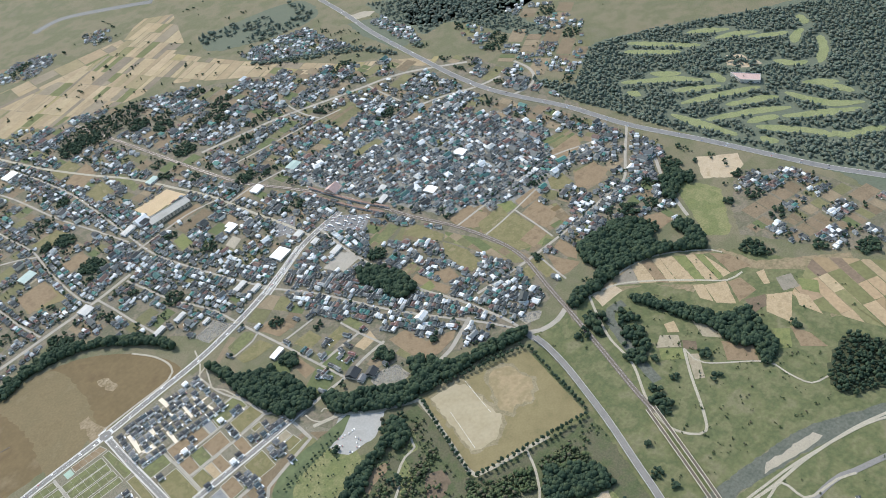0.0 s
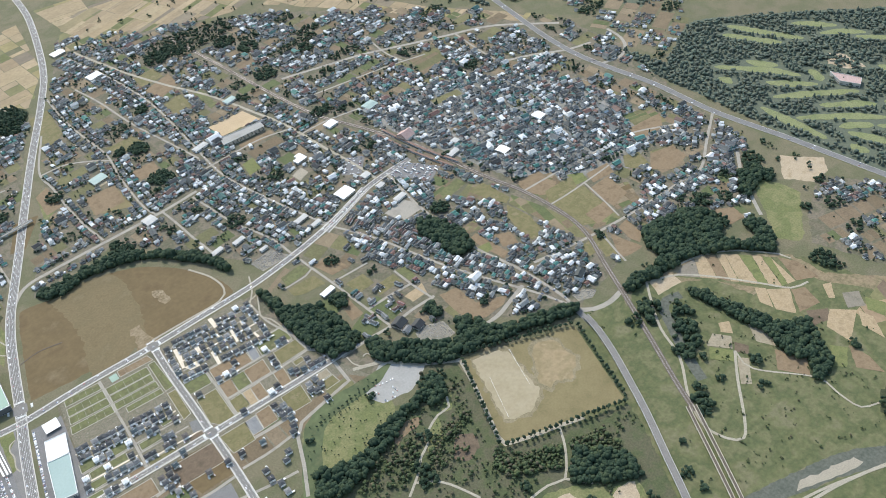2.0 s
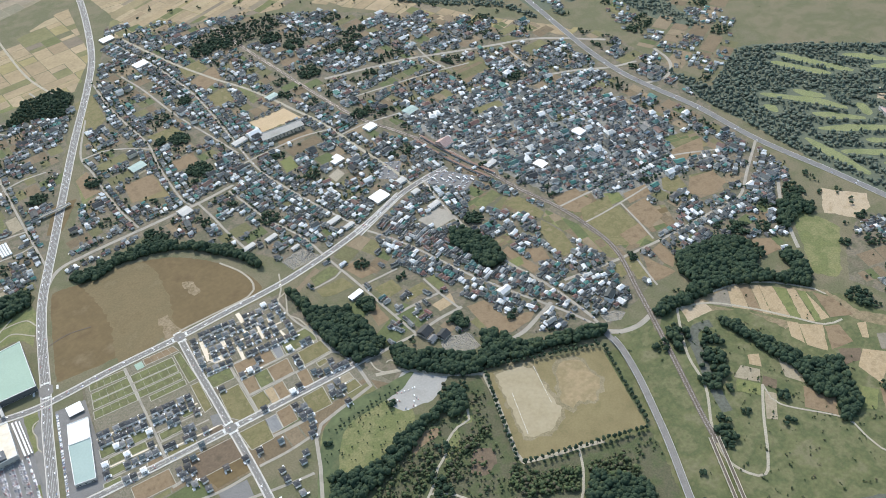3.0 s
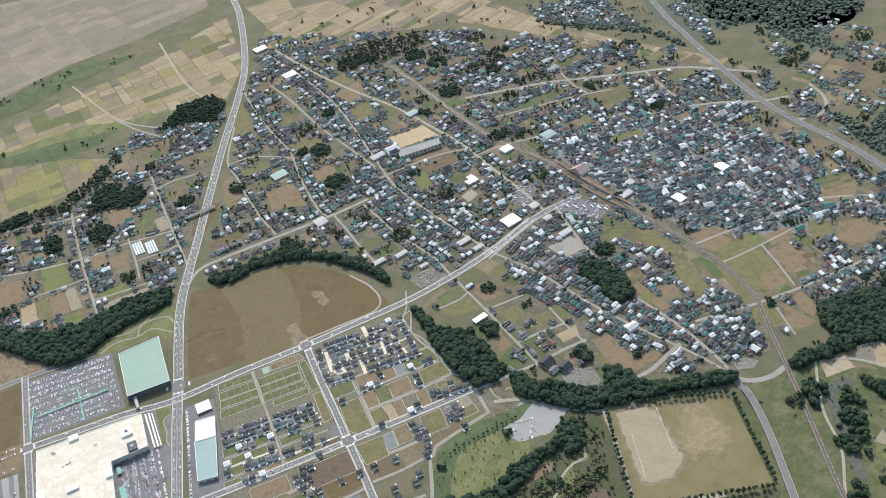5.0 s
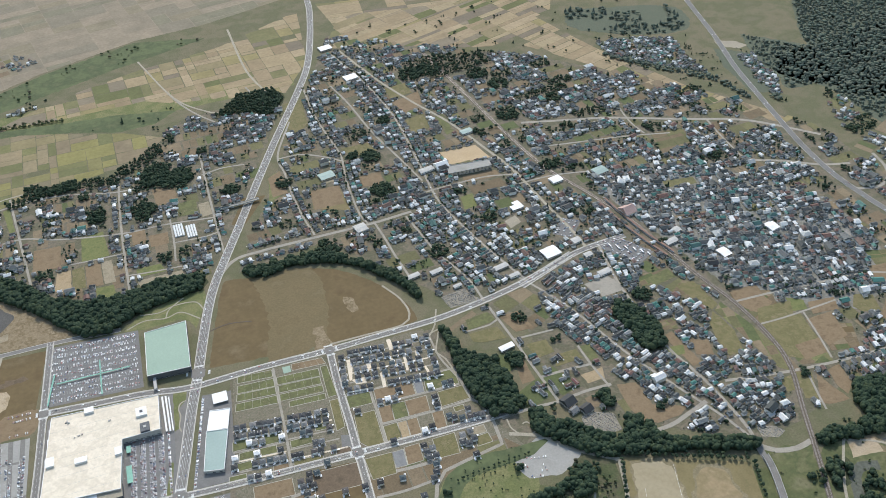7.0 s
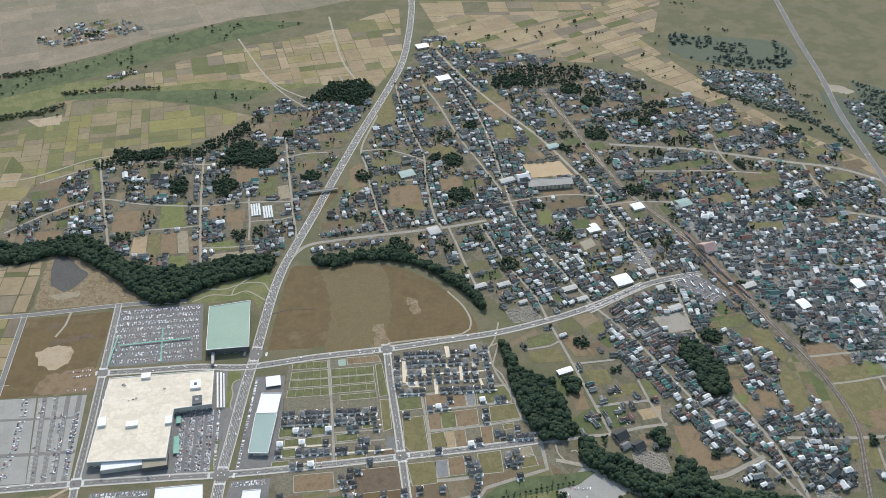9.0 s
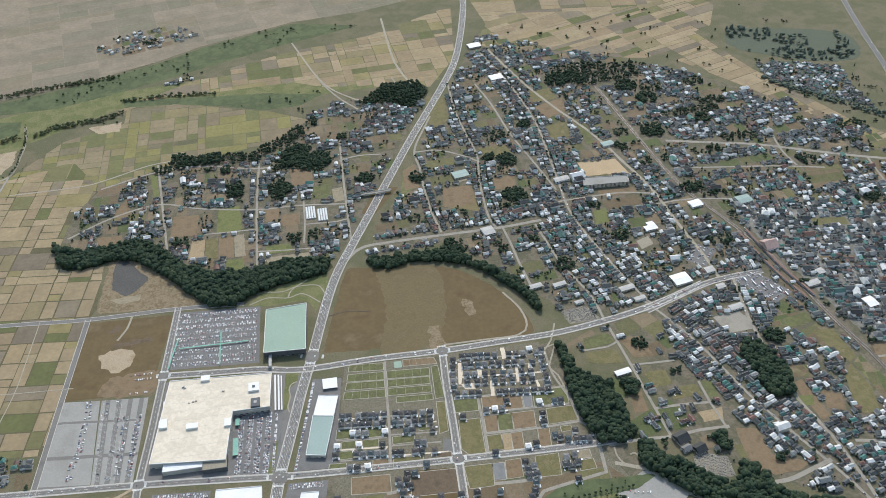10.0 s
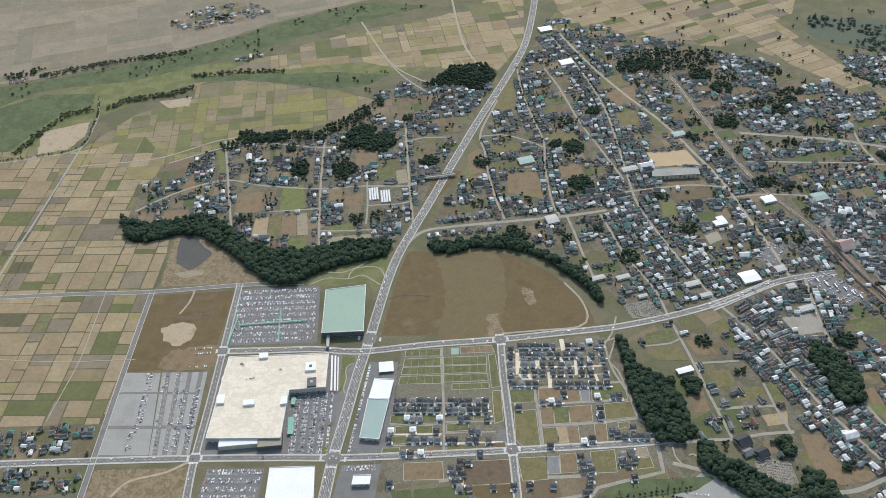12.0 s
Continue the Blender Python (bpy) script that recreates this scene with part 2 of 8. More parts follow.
M["cars"] = mat("car_paints", [(.72, .72, .71), (.60, .61, .62), (.06, .06, .065), (.75, .75, .74), (.33, .34, .35), (.12, .13, .15), (.70, .70, .69), (.25, .06, .05), (.50, .51, .52), (.08, .12, .22)], .5, 2, .35, by="island", dirt=.03, spec=.5)
M["film"] = mat("greenhouse_film", [(.46, .47, .46), (.56, .57, .56), (.40, .41, .40)], .2, .8, .5, dirt=.12)
M["girder"] = mat("weathered_girder_concrete", [(.44, .395, .32), (.52, .475, .40)], .1, .6, .85, dirt=.15)
M["rust"] = mat("rusty_platform_roof", [(.16, .10, .075), (.20, .13, .10)], .1, .8, .8)
M["pink"] = mat("dusty_pink_render", [(.36, .25, .22), (.40, .29, .26)], .1, .8, .8)
M["rubber"] = mat("tyre_rubber", [(.02, .02, .02), (.03, .03, .03)], 1, 4, .9)
M["water"] = mat("river_water", [(.085, .092, .072), (.105, .108, .085), (.09, .096, .075)], .02, .2, .05, spec=.12)
M["pondw"] = mat("pond_water", [(.082, .078, .07), (.095, .09, .08)], .03, .3, .06, spec=.12)
M["fairway"] = mat("fairway_grass", [(.15, .17, .07), (.18, .19, .09), (.13, .15, .065)], .02, .3, .95)
M["stone"] = mat("grave_stone", [(.20, .20, .19), (.27, .27, .26), (.15, .15, .15), (.33, .32, .30)], .3, 2, .7, by="island")

# ---- mesh helpers ----
rng = np.random.default_rng(7)


def mesh(name, verts, faces, material):
    me = bpy.data.meshes.new(name)
    me.from_pydata([tuple(v) for v in verts], [], [tuple(f) for f in faces])
    me.materials.append(material)
    me.update()
    return me


def part(name, me, parent, label=""):
    ob = new(name, me)
    ob.parent = parent
    if label:
        ob["label"] = label
    return ob


def thing(name, x, y, z=0.0, turn=0.0, label="", category="", group="", kind=""):
    ob = new(name)
    ob.empty_display_size = 1
    ob.matrix_basis = pose(x, y, z, 0, 0, turn)
    return tagged(ob, label, category, group, kind)


def setting(name, me, label, category=""):
    return tagged(new(name, me), label, category, "", "structure")


class Bag:
    """Gathers many small pieces into one mesh."""

    def __init__(self):
        self.v, self.f, self.n = [], [], 0

    def add(self, v, f):
        self.v.extend(v)
        self.f.extend([tuple(i + self.n for i in q) for q in f])
        self.n += len(v)

    def me(self, name, material):
        return mesh(name, self.v, self.f, material)


def box(x0, y0, z0, x1, y1, z1):
    v = [(x0, y0, z0), (x1, y0, z0), (x1, y1, z0), (x0, y1, z0), (x0, y0, z1), (x1, y0, z1), (x1, y1, z1), (x0, y1, z1)]
    return v, [(0, 3, 2, 1), (4, 5, 6, 7), (0, 1, 5, 4), (1, 2, 6, 5), (2, 3, 7, 6), (3, 0, 4, 7)]


def boxes(name, material, *bs):
    b = Bag()
    for q in bs:
        b.add(*box(*q))
    return b.me(name, material)


def turned(v, a, x=0.0, y=0.0, z=0.0):
    c, s = math.cos(a), math.sin(a)
    return [(x + c * p[0] - s * p[1], y + s * p[0] + c * p[1], z + p[2]) for p in v]


def smooth(pts, step=12.0):
    """A Catmull-Rom line through the points, resampled."""
    p = [np.array(q, float) for q in pts]
    p = [2 * p[0] - p[1]] + p + [2 * p[-1] - p[-2]]
    out = []
    for a, b, c, d in zip(p, p[1:], p[2:], p[3:]):
        n = max(1, int(np.linalg.norm(c - b) / step))
        for k in range(n):
            t = k / n
            out.append(.5 * (2 * b + (c - a) * t + (2 * a - 5 * b + 4 * c - d) * t * t + (3 * b - a - 3 * c + d) * t ** 3))
    out.append(p[-2])
    return np.array(out)


def straight(pts, step=8.0):
    """The points joined by straight runs, resampled."""
    out = []
    for a, b in zip(np.array(pts[:-1], float), np.array(pts[1:], float)):
        n = max(1, int(np.linalg.norm(b - a) / step))
        out += [a + (b - a) * k / n for k in range(n)]
    return np.array(out + [np.array(pts[-1], float)])


def offset(line, d):
    """The line moved d metres to its right."""
    t = np.gradient(line, axis=0)
    t /= np.maximum(np.linalg.norm(t, axis=1, keepdims=True), 1e-6)
    return line + d * np.stack([t[:, 1], -t[:, 0]], 1)


def ribbon(bag, line, a, b, z0, z1):
    """A slab along a line between the offsets a and b (metres to the right), from z0 up to z1."""
    p, q = offset(line, a), offset(line, b)
    n = len(line)
    v = [(*r, z1) for r in p] + [(*r, z1) for r in q] + [(*r, z0) for r in p] + [(*r, z0) for r in q]
    f = []
    for i in range(n - 1):
        f.append((i, n + i, n + i + 1, i + 1))
        f.append((i, i + 1, 2 * n + i + 1, 2 * n + i))
        f.append((n + i, 3 * n + i, 3 * n + i + 1, n + i + 1))
    bag.add(v, f)


def dashes(bag, line, off, w, z, on, gap):
    """Broken line marks along a line."""
    p = offset(line, off)
    d = np.r_[0, np.cumsum(np.linalg.norm(np.diff(p, axis=0), axis=1))]
    s = 0.0
    while s + on < d[-1]:
        e = np.array([[np.interp(q, d, p[:, k]) for k in (0, 1)] for q in (s, s + on)])
        t = (e[1] - e[0]) / np.linalg.norm(e[1] - e[0])
        m = np.array([t[1], -t[0]]) * w / 2
        bag.add([(*(e[0] - m), z), (*(e[0] + m), z), (*(e[1] + m), z), (*(e[1] - m), z)], [(0, 1, 2, 3)])
        s += on + gap


def patch(pts, z, jitter=0.0, rounded=True):
    """A flat, slightly raised sheet with the given outline, its edge gently uneven."""
    line = (smooth if rounded else straight)(list(pts) + [pts[0]], 7.0)[:-1] if jitter else np.array(pts, float)
    if jitter:
        line = line + rng.normal(0, jitter, line.shape)
    n = len(line)
    area = sum(line[i][0] * line[(i + 1) % n][1] - line[(i + 1) % n][0] * line[i][1] for i in range(n))
    if area < 0:
        line = line[::-1]
    v = [(*p, z) for p in line] + [(*p, -.3) for p in line]
    return v, [tuple(range(n))] + [(i, n + i, n + (i + 1) % n, (i + 1) % n) for i in range(n)]


# plan raster: what already stands on each 2 m cell
GX, GY, GS = -1700, -150, 2.0
GW, GH = 2100, 1700
taken = np.zeros((GH, GW), bool)
_cx = GX + (np.arange(GW) + .5) * GS
_cy = GY + (np.arange(GH) + .5) * GS


def inside(pts, X, Y):
    X, Y = np.asarray(X, float), np.asarray(Y, float)
    r = np.zeros(np.broadcast(X, Y).shape, bool)
    p = np.array(pts, float)
    for (xa, ya), (xb, yb) in zip(p, np.roll(p, -1, 0)):
        if ya == yb:
            continue
        c = ((ya > Y) != (yb > Y)) & (X < (xb - xa) * (Y - ya) / (yb - ya) + xa)
        r ^= c
    return r


def block_poly(pts):
    p = np.array(pts, float)
    i0, i1 = [int(np.clip((v - GX) / GS, 0, GW)) for v in (p[:, 0].min(), p[:, 0].max() + 2)]
    j0, j1 = [int(np.clip((v - GY) / GS, 0, GH)) for v in (p[:, 1].min(), p[:, 1].max() + 2)]
    taken[j0:j1, i0:i1] |= inside(p, _cx[None, i0:i1], _cy[j0:j1, None])


def block_line(line, half):
    for x, y in smooth(line, 3.0) if len(line) > 1 else line:
        i0, i1 = int((x - half - GX) / GS), int((x + half - GX) / GS) + 1
        j0, j1 = int((y - half - GY) / GS), int((y + half - GY) / GS) + 1
        taken[max(j0, 0):max(j1, 0), max(i0, 0):max(i1, 0)] = True


def is_free(x, y, r):
    for a in (-r, 0, r):
        for b in (-r, 0, r):
            i, j = int((x + a - GX) / GS), int((y + b - GY) / GS)
            if not (0 <= i < GW and 0 <= j < GH) or taken[j, i]:
                return False
    return True

# ---- plan: roads as centre lines, zones as outlines ----
highway = [(-196, 726), (-178, 820), (-162, 912), (-143, 994), (-122, 1087), (-99, 1175), (-80, 1255), (-58, 1341), (-35, 1411), (-2, 1486), (43, 1585), (96, 1705), (182, 1895), (288, 2117), (352, 2276), (414, 2527)]
main_road = [(-369, 1175), (-281, 1167), (-198, 1160), (-115, 1145), (9, 1148), (140, 1146), (237, 1149), (321, 1151), (375, 1155), (451, 1167), (520, 1182), (590, 1203), (678, 1237)]
station_road = [(542, 1179), (617, 1209), (684, 1234), (742, 1244), (807, 1249)]
mall_west_road = [(-355, 1356), (-369, 1175), (-379, 1045), (-389, 937), (-392, 861), (-394, 784)]
lower_road = [(-823, 965), (-711, 960), (-561, 950), (-389, 937), (-245, 923), (-162, 914), (-62, 907), (126, 898), (249, 893), (304, 891), (364, 890), (419, 891)]
west_road = [(-528, 1354), (-538, 1226), (-548, 1089), (-557, 949), (-562, 871), (-565, 792)]
top_road = [(-969, 1382), (-834, 1375), (-681, 1366), (-528, 1354), (-355, 1353), (-226, 1344)]
estate_road = [(140, 1145), (135, 1064), (132, 963), (129, 899), (125, 804), (120, 731)]
estate_east_lane = [(184, 1022), (182, 948), (178, 899)]
estate_cross_lane = [(144, 1026), (189, 1024), (341, 1021)]
estate_cross_lane_b = [(183, 988), (278, 983), (337, 981)]
east_path = [(325, 1118), (326, 1055), (339, 1002), (350, 945), (364, 891)]
lane_south = [(129, 849), (182, 840), (254, 836)]
lane_south_b = [(6, 851), (51, 853), (129, 849)]
village_road_a = [(-197, 1885), (-203, 1665), (-201, 1447)]
village_road_b = [(-1, 1908), (-3, 1749), (-3, 1595), (-2, 1500)]
cross_town_road = [(-38, 1408), (12, 1471), (78, 1482), (198, 1485), (319, 1487), (411, 1496)]
village_lane = [(-611, 1625), (-521, 1686), (-422, 1716), (-329, 1682), (-201, 1654), (-112, 1652), (-4, 1638)]
village_lane_b = [(-564, 1804), (-437, 1852), (-328, 1854), (-205, 1820), (-111, 1823)]
village_lane_c = [(-440, 1882), (-413, 1693), (-392, 1546)]
town_road_a = [(235, 1973), (177, 1830), (178, 1748), (177, 1667), (181, 1574), (192, 1494)]
town_road_b = [(305, 2124), (302, 1990), (310, 1878), (320, 1773), (308, 1679), (303, 1601), (302, 1526), (310, 1490)]
town_road_c = [(422, 2289), (462, 2121), (491, 1902), (485, 1658), (481, 1510), (507, 1374), (540, 1251), (560, 1193)]
new_road = [(448, 2302), (503, 2099), (558, 1946), (615, 1811), (659, 1654), (682, 1562), (696, 1431), (711, 1313), (715, 1245)]
railway = [(669, 2195), (711, 1847), (731, 1682), (756, 1540), (797, 1433), (839, 1313), (861, 1209), (882, 1088), (906, 991), (915, 884), (905, 810), (866, 719), (831, 635), (792, 546), (751, 454), (729, 399)]
rail_bridge = [(730, 408), (692, 335), (657, 269), (618, 198)]
expressway = [(1532, 2227), (1477, 1974), (1430, 1800), (1402, 1655), (1381, 1537), (1359, 1404), (1351, 1281), (1361, 1180), (1379, 1057), (1384, 890), (1412, 719), (1432, 570), (1448, 456), (1474, 352), (1488, 258)]
bridge_road = [(750, 681), (744, 633), (725, 573), (698, 509), (669, 445), (630, 369), (599, 308), (559, 237)]
ring_road = [(750, 681), (772, 661), (806, 653), (837, 658)]
riverside_road = [(593, 766), (639, 767), (675, 777), (722, 792)]
town_road_d = [(742, 1244), (725, 1119), (723, 1003), (727, 921), (736, 881), (747, 829), (753, 773), (756, 716), (750, 681)]
town_road_e = [(540, 1220), (577, 1150), (609, 1075), (641, 969), (658, 921), (681, 865), (705, 812), (732, 750), (750, 696)]
town_road_f = [(1387, 897), (1289, 835), (1215, 787), (1166, 785), (1027, 788), (926, 796), (846, 808), (778, 821)]
town_road_g = [(905, 990), (1012, 985), (1103, 977), (1198, 969), (1289, 923)]
town_road_h = [(1011, 918), (1000, 860), (986, 801)]
overpass_road = [(1209, 1392), (1275, 1362), (1347, 1317), (1413, 1296)]
interchange_road = [(1349, 1213), (1410, 1198), (1454, 1219), (1479, 1258), (1488, 1312)]
town_street_a = [(780, 1745), (914, 1707), (987, 1686), (1110, 1631), (1192, 1595), (1263, 1566), (1325, 1526), (1428, 1423)]
town_street_b = [(760, 1630), (881, 1610), (992, 1592), (1098, 1565)]
town_street_c = [(673, 1505), (754, 1507), (843, 1491)]
town_street_d = [(324, 1488), (330, 1427), (334, 1364), (342, 1287)]
town_street_e = [(175, 1815), (230, 1813), (281, 1782), (316, 1749)]
town_street_f = [(456, 1553), (530, 1558), (610, 1560), (673, 1545)]
town_street_g = [(395, 1484), (404, 1428), (412, 1375), (422, 1326), (439, 1280), (452, 1230), (457, 1167)]
town_street_j = [(377, 2112), (399, 2003), (419, 1846), (447, 1715), (471, 1599)]
town_street_h = [(1046, 1758), (1033, 1651), (1040, 1586)]
town_street_i = [(1213, 1585), (1204, 1495), (1201, 1414)]
village_lane_d = [(-315, 1585), (-268, 1583), (-203, 1582)]
village_lane_e = [(-202, 1504), (-150, 1498), (-91, 1494)]
village_lane_f = [(-98, 1669), (-98, 1584), (-102, 1515)]
village_lane_g = [(-8, 1816), (40, 1827), (94, 1823)]
village_lane_h = [(-98, 1579), (-28, 1576), (-5, 1581)]
village_lane_i = [(-44, 2244), (-17, 2170), (16, 2104), (56, 2045)]
village_lane_j = [(160, 2195), (181, 2113), (211, 2048)]
plot_road_a = [(459, 1148), (470, 1049), (477, 966), (486, 877)]
plot_road_b = [(392, 1099), (443, 1101), (463, 1110)]
plot_road_c = [(470, 1049), (512, 1047), (550, 1046)]
plot_road_d = [(478, 944), (525, 944), (576, 941)]
plot_road_e = [(574, 991), (576, 941), (583, 881)]
hill_road = [(1305, 769), (1246, 710), (1194, 639), (1176, 612)]
field_path = [(887, 641), (849, 592), (820, 547), (795, 486), (743, 423), (718, 373), (724, 334), (743, 317), (773, 339), (827, 394), (871, 434)]
farm_path = [(947, 634), (1007, 620), (1061, 586), (1111, 524), (1116, 503)]
farm_path_b = [(887, 641), (941, 615), (986, 563), (1024, 506), (1055, 458), (1088, 447)]
park_path = [(323, 1111), (344, 1137), (361, 1179)]
big_field = [(-78, 1180), (-56, 1275), (-22, 1398), (-1, 1412), (55, 1400), (114, 1399), (181, 1380), (232, 1344), (277, 1290), (307, 1233), (319, 1176), (304, 1160), (215, 1155), (130, 1166), (2, 1173)]
belt_field = [(22, 1426), (43, 1406), (69, 1395), (110, 1409), (151, 1405), (196, 1393), (232, 1375), (264, 1345), (292, 1307), (315, 1274), (330, 1238), (339, 1216), (345, 1240), (338, 1269), (324, 1293), (316, 1311), (296, 1332), (266, 1365), (238, 1390), (215, 1411), (194, 1422), (159, 1428), (120, 1432), (77, 1429), (29, 1433)]
west_belt = [(-638, 1611), (-574, 1563), (-492, 1579), (-443, 1579), (-402, 1540), (-348, 1477), (-275, 1440), (-206, 1440), (-136, 1459), (-54, 1443), (-61, 1404), (-136, 1392), (-203, 1370), (-247, 1341), (-292, 1347), (-342, 1404), (-394, 1464), (-447, 1517), (-497, 1530), (-565, 1512), (-610, 1529)]
estate_wood = [(351, 1120), (351, 1077), (347, 1035), (348, 991), (350, 950), (362, 909), (368, 889), (377, 886), (406, 886), (428, 893), (429, 917), (423, 939), (425, 964), (419, 986), (419, 1007), (402, 1026), (375, 1042), (368, 1076), (363, 1109)]
cemetery_wood = [(430, 877), (418, 838), (440, 808), (468, 781), (491, 754), (516, 740), (536, 744), (569, 733), (622, 715), (663, 706), (698, 689), (742, 674), (754, 678), (734, 702), (695, 715), (656, 728), (618, 742), (607, 759), (608, 781), (598, 798), (579, 805), (564, 792), (562, 772), (543, 770), (514, 796), (487, 828), (459, 838), (452, 862), (444, 874)]
town_wood = [(691, 1065), (712, 1062), (725, 1035), (730, 1003), (738, 977), (726, 938), (712, 929), (687, 936), (682, 966), (680, 995), (674, 1019), (674, 1044)]
east_wood = [(847, 657), (882, 667), (915, 658), (954, 663), (957, 702), (978, 734), (1021, 735), (1055, 726), (1086, 717), (1115, 699), (1117, 678), (1096, 644), (1079, 634), (1072, 605), (1081, 587), (1101, 576), (1125, 583), (1130, 609), (1133, 624), (1159, 621), (1159, 589), (1133, 553), (1108, 532), (1067, 588), (1021, 616), (985, 632), (947, 633), (894, 639), (845, 646)]
hill_wood = [(1199, 681), (1247, 719), (1279, 724), (1290, 701), (1294, 670), (1273, 661), (1263, 677), (1226, 669), (1202, 659)]
golf_forest = [(1442, 1235), (1463, 1102), (1640, 1177), (1780, 1081), (1945, 932), (2261, 577), (1470, 271), (1441, 433), (1443, 529), (1426, 646), (1416, 776), (1416, 923), (1411, 1081)]
river_wood = [(927, 587), (936, 565), (941, 538), (952, 498), (963, 453), (968, 423), (991, 406), (1009, 397), (998, 373), (980, 349), (970, 322), (944, 304), (916, 305), (914, 317), (942, 339), (925, 364), (929, 389), (939, 413), (936, 450), (928, 479), (925, 531), (920, 564)]
park_scrub = [(467, 770), (517, 743), (512, 690), (464, 554), (563, 513), (665, 477), (641, 413), (589, 316), (190, 660), (249, 687), (352, 695), (419, 717)]
park_lawn = [(195, 703), (212, 747), (242, 793), (263, 811), (306, 811), (364, 821), (397, 814), (365, 800), (366, 771), (389, 747), (378, 720), (327, 705), (269, 694), (232, 692), (206, 689)]
car_park = [(364, 803), (394, 811), (424, 823), (460, 796), (476, 772), (454, 754), (426, 742), (401, 746), (374, 752), (365, 778)]
pitch = [(534, 736), (720, 656), (666, 488), (465, 557)]
meadow_rail = [(747, 675), (832, 653), (804, 596), (778, 534), (743, 446), (717, 389), (647, 266), (602, 305), (660, 424), (698, 509), (730, 585)]
meadow_river = [(886, 633), (995, 495), (967, 348), (991, 233), (967, 169), (836, 215), (729, 245), (671, 270), (718, 373), (795, 486)]
farmland = [(886, 633), (947, 634), (1007, 620), (1125, 510), (1127, 440), (1235, 313), (1099, 230), (1027, 327), (994, 390), (995, 495), (975, 566)]
river = [(467, 280), (540, 273), (591, 268), (626, 261), (693, 245), (748, 230), (802, 214), (849, 193), (894, 161), (968, 108), (940, 96), (890, 133), (835, 159), (790, 181), (730, 202), (681, 220), (624, 223), (574, 229), (510, 225)]
sand_bar = [(725, 210), (744, 218), (771, 207), (795, 201), (831, 188), (834, 174), (817, 176), (786, 187), (755, 198)]
south_bank = [(510, 225), (574, 229), (624, 223), (681, 220), (730, 202), (790, 181), (835, 159), (890, 133), (940, 96), (999, 54), (689, -73), (479, 196)]
paddies_near = [(-980, 1873), (-781, 1886), (-647, 1937), (-564, 1804), (-609, 1720), (-624, 1596), (-623, 1528), (-520, 1515), (-516, 1381), (-528, 1354), (-548, 1089), (-553, 1027), (-735, 1040), (-774, 1043)]
paddies_north = [(-1073, 1910), (-784, 1902), (-686, 2035), (-544, 2097), (-546, 2170), (-441, 2178), (-318, 2135), (-168, 2078), (-73, 2018), (-166, 1924), (-331, 1892), (-450, 1854), (-565, 1808), (-609, 1720), (-700, 1823)]
paddies_far = [(-669, 2101), (-561, 2172), (-329, 2325), (-107, 2409), (126, 2462), (389, 2611), (349, 2277), (231, 2081), (104, 2161), (-32, 2182), (-108, 2225), (-323, 2212), (-445, 2215)]
paddies_east = [(455, 2641), (1025, 2541), (956, 2186), (833, 2189), (664, 2267), (492, 2278)]
far_plain = [(-1175, 2231), (-1089, 2248), (-943, 2269), (-797, 2310), (-649, 2358), (-497, 2423), (-372, 2495), (-240, 2548), (-105, 2602), (104, 2631), (360, 2716), (405, 3060), (-800, 3339), (-1455, 3102)]
river_belt = [(-1054, 2126), (-982, 2188), (-852, 2207), (-732, 2210), (-587, 2259), (-439, 2322), (-300, 2384), (-171, 2441), (-5, 2498), (98, 2538), (-105, 2591), (-240, 2536), (-371, 2484), (-495, 2408), (-647, 2345), (-795, 2296), (-939, 2256), (-1085, 2232)]
pond_ground = [(-514, 1368), (-510, 1533), (-476, 1548), (-436, 1514), (-382, 1452), (-305, 1360), (-355, 1356)]
pond = [(-493, 1437), (-497, 1499), (-486, 1533), (-466, 1517), (-441, 1481), (-423, 1460), (-435, 1435), (-463, 1412)]
brown_lot = [(-524, 1344), (-361, 1337), (-390, 1138), (-548, 1143)]
gravel_lot = [(-543, 1142), (-476, 1134), (-467, 950), (-552, 959)]
asphalt_lot = [(-473, 1134), (-391, 1127), (-399, 946), (-466, 949)]
mall_car_park = [(-354, 1341), (-194, 1331), (-196, 1177), (-363, 1188)]
mall_roof = [(-352, 1147), (-172, 1135), (-176, 1056), (-239, 1056), (-248, 954), (-372, 966)]
mall_front = [(-239, 1061), (-155, 1058), (-164, 920), (-246, 929)]
green_roof = [(-181, 1303), (-103, 1308), (-109, 1183), (-186, 1187)]
verge_park = [(-220, 1336), (-187, 1374), (-113, 1396), (-58, 1407), (-57, 1375), (-87, 1295), (-97, 1321), (-114, 1332), (-181, 1327)]
south_lot = [(-365, 914), (-272, 906), (-280, 846), (-374, 856)]
white_store = [(-262, 899), (-190, 894), (-190, 816), (-266, 824)]
retail_strip = [(-100, 1118), (-49, 1112), (-71, 916), (-140, 920)]
white_roof = [(-91, 1071), (-57, 1065), (-67, 1022), (-102, 1027)]
teal_roof = [(-103, 1027), (-67, 1020), (-86, 938), (-118, 945)]
school_yard = [(546, 1695), (638, 1694), (652, 1631), (551, 1638)]
cemetery = [(381, 1207), (432, 1216), (451, 1173), (389, 1171)]
dense_town = [(831, 1483), (1018, 1464), (1169, 1347), (1285, 1196), (1275, 1042), (1264, 933), (1112, 888), (986, 958), (914, 1053), (875, 1227), (842, 1361)]
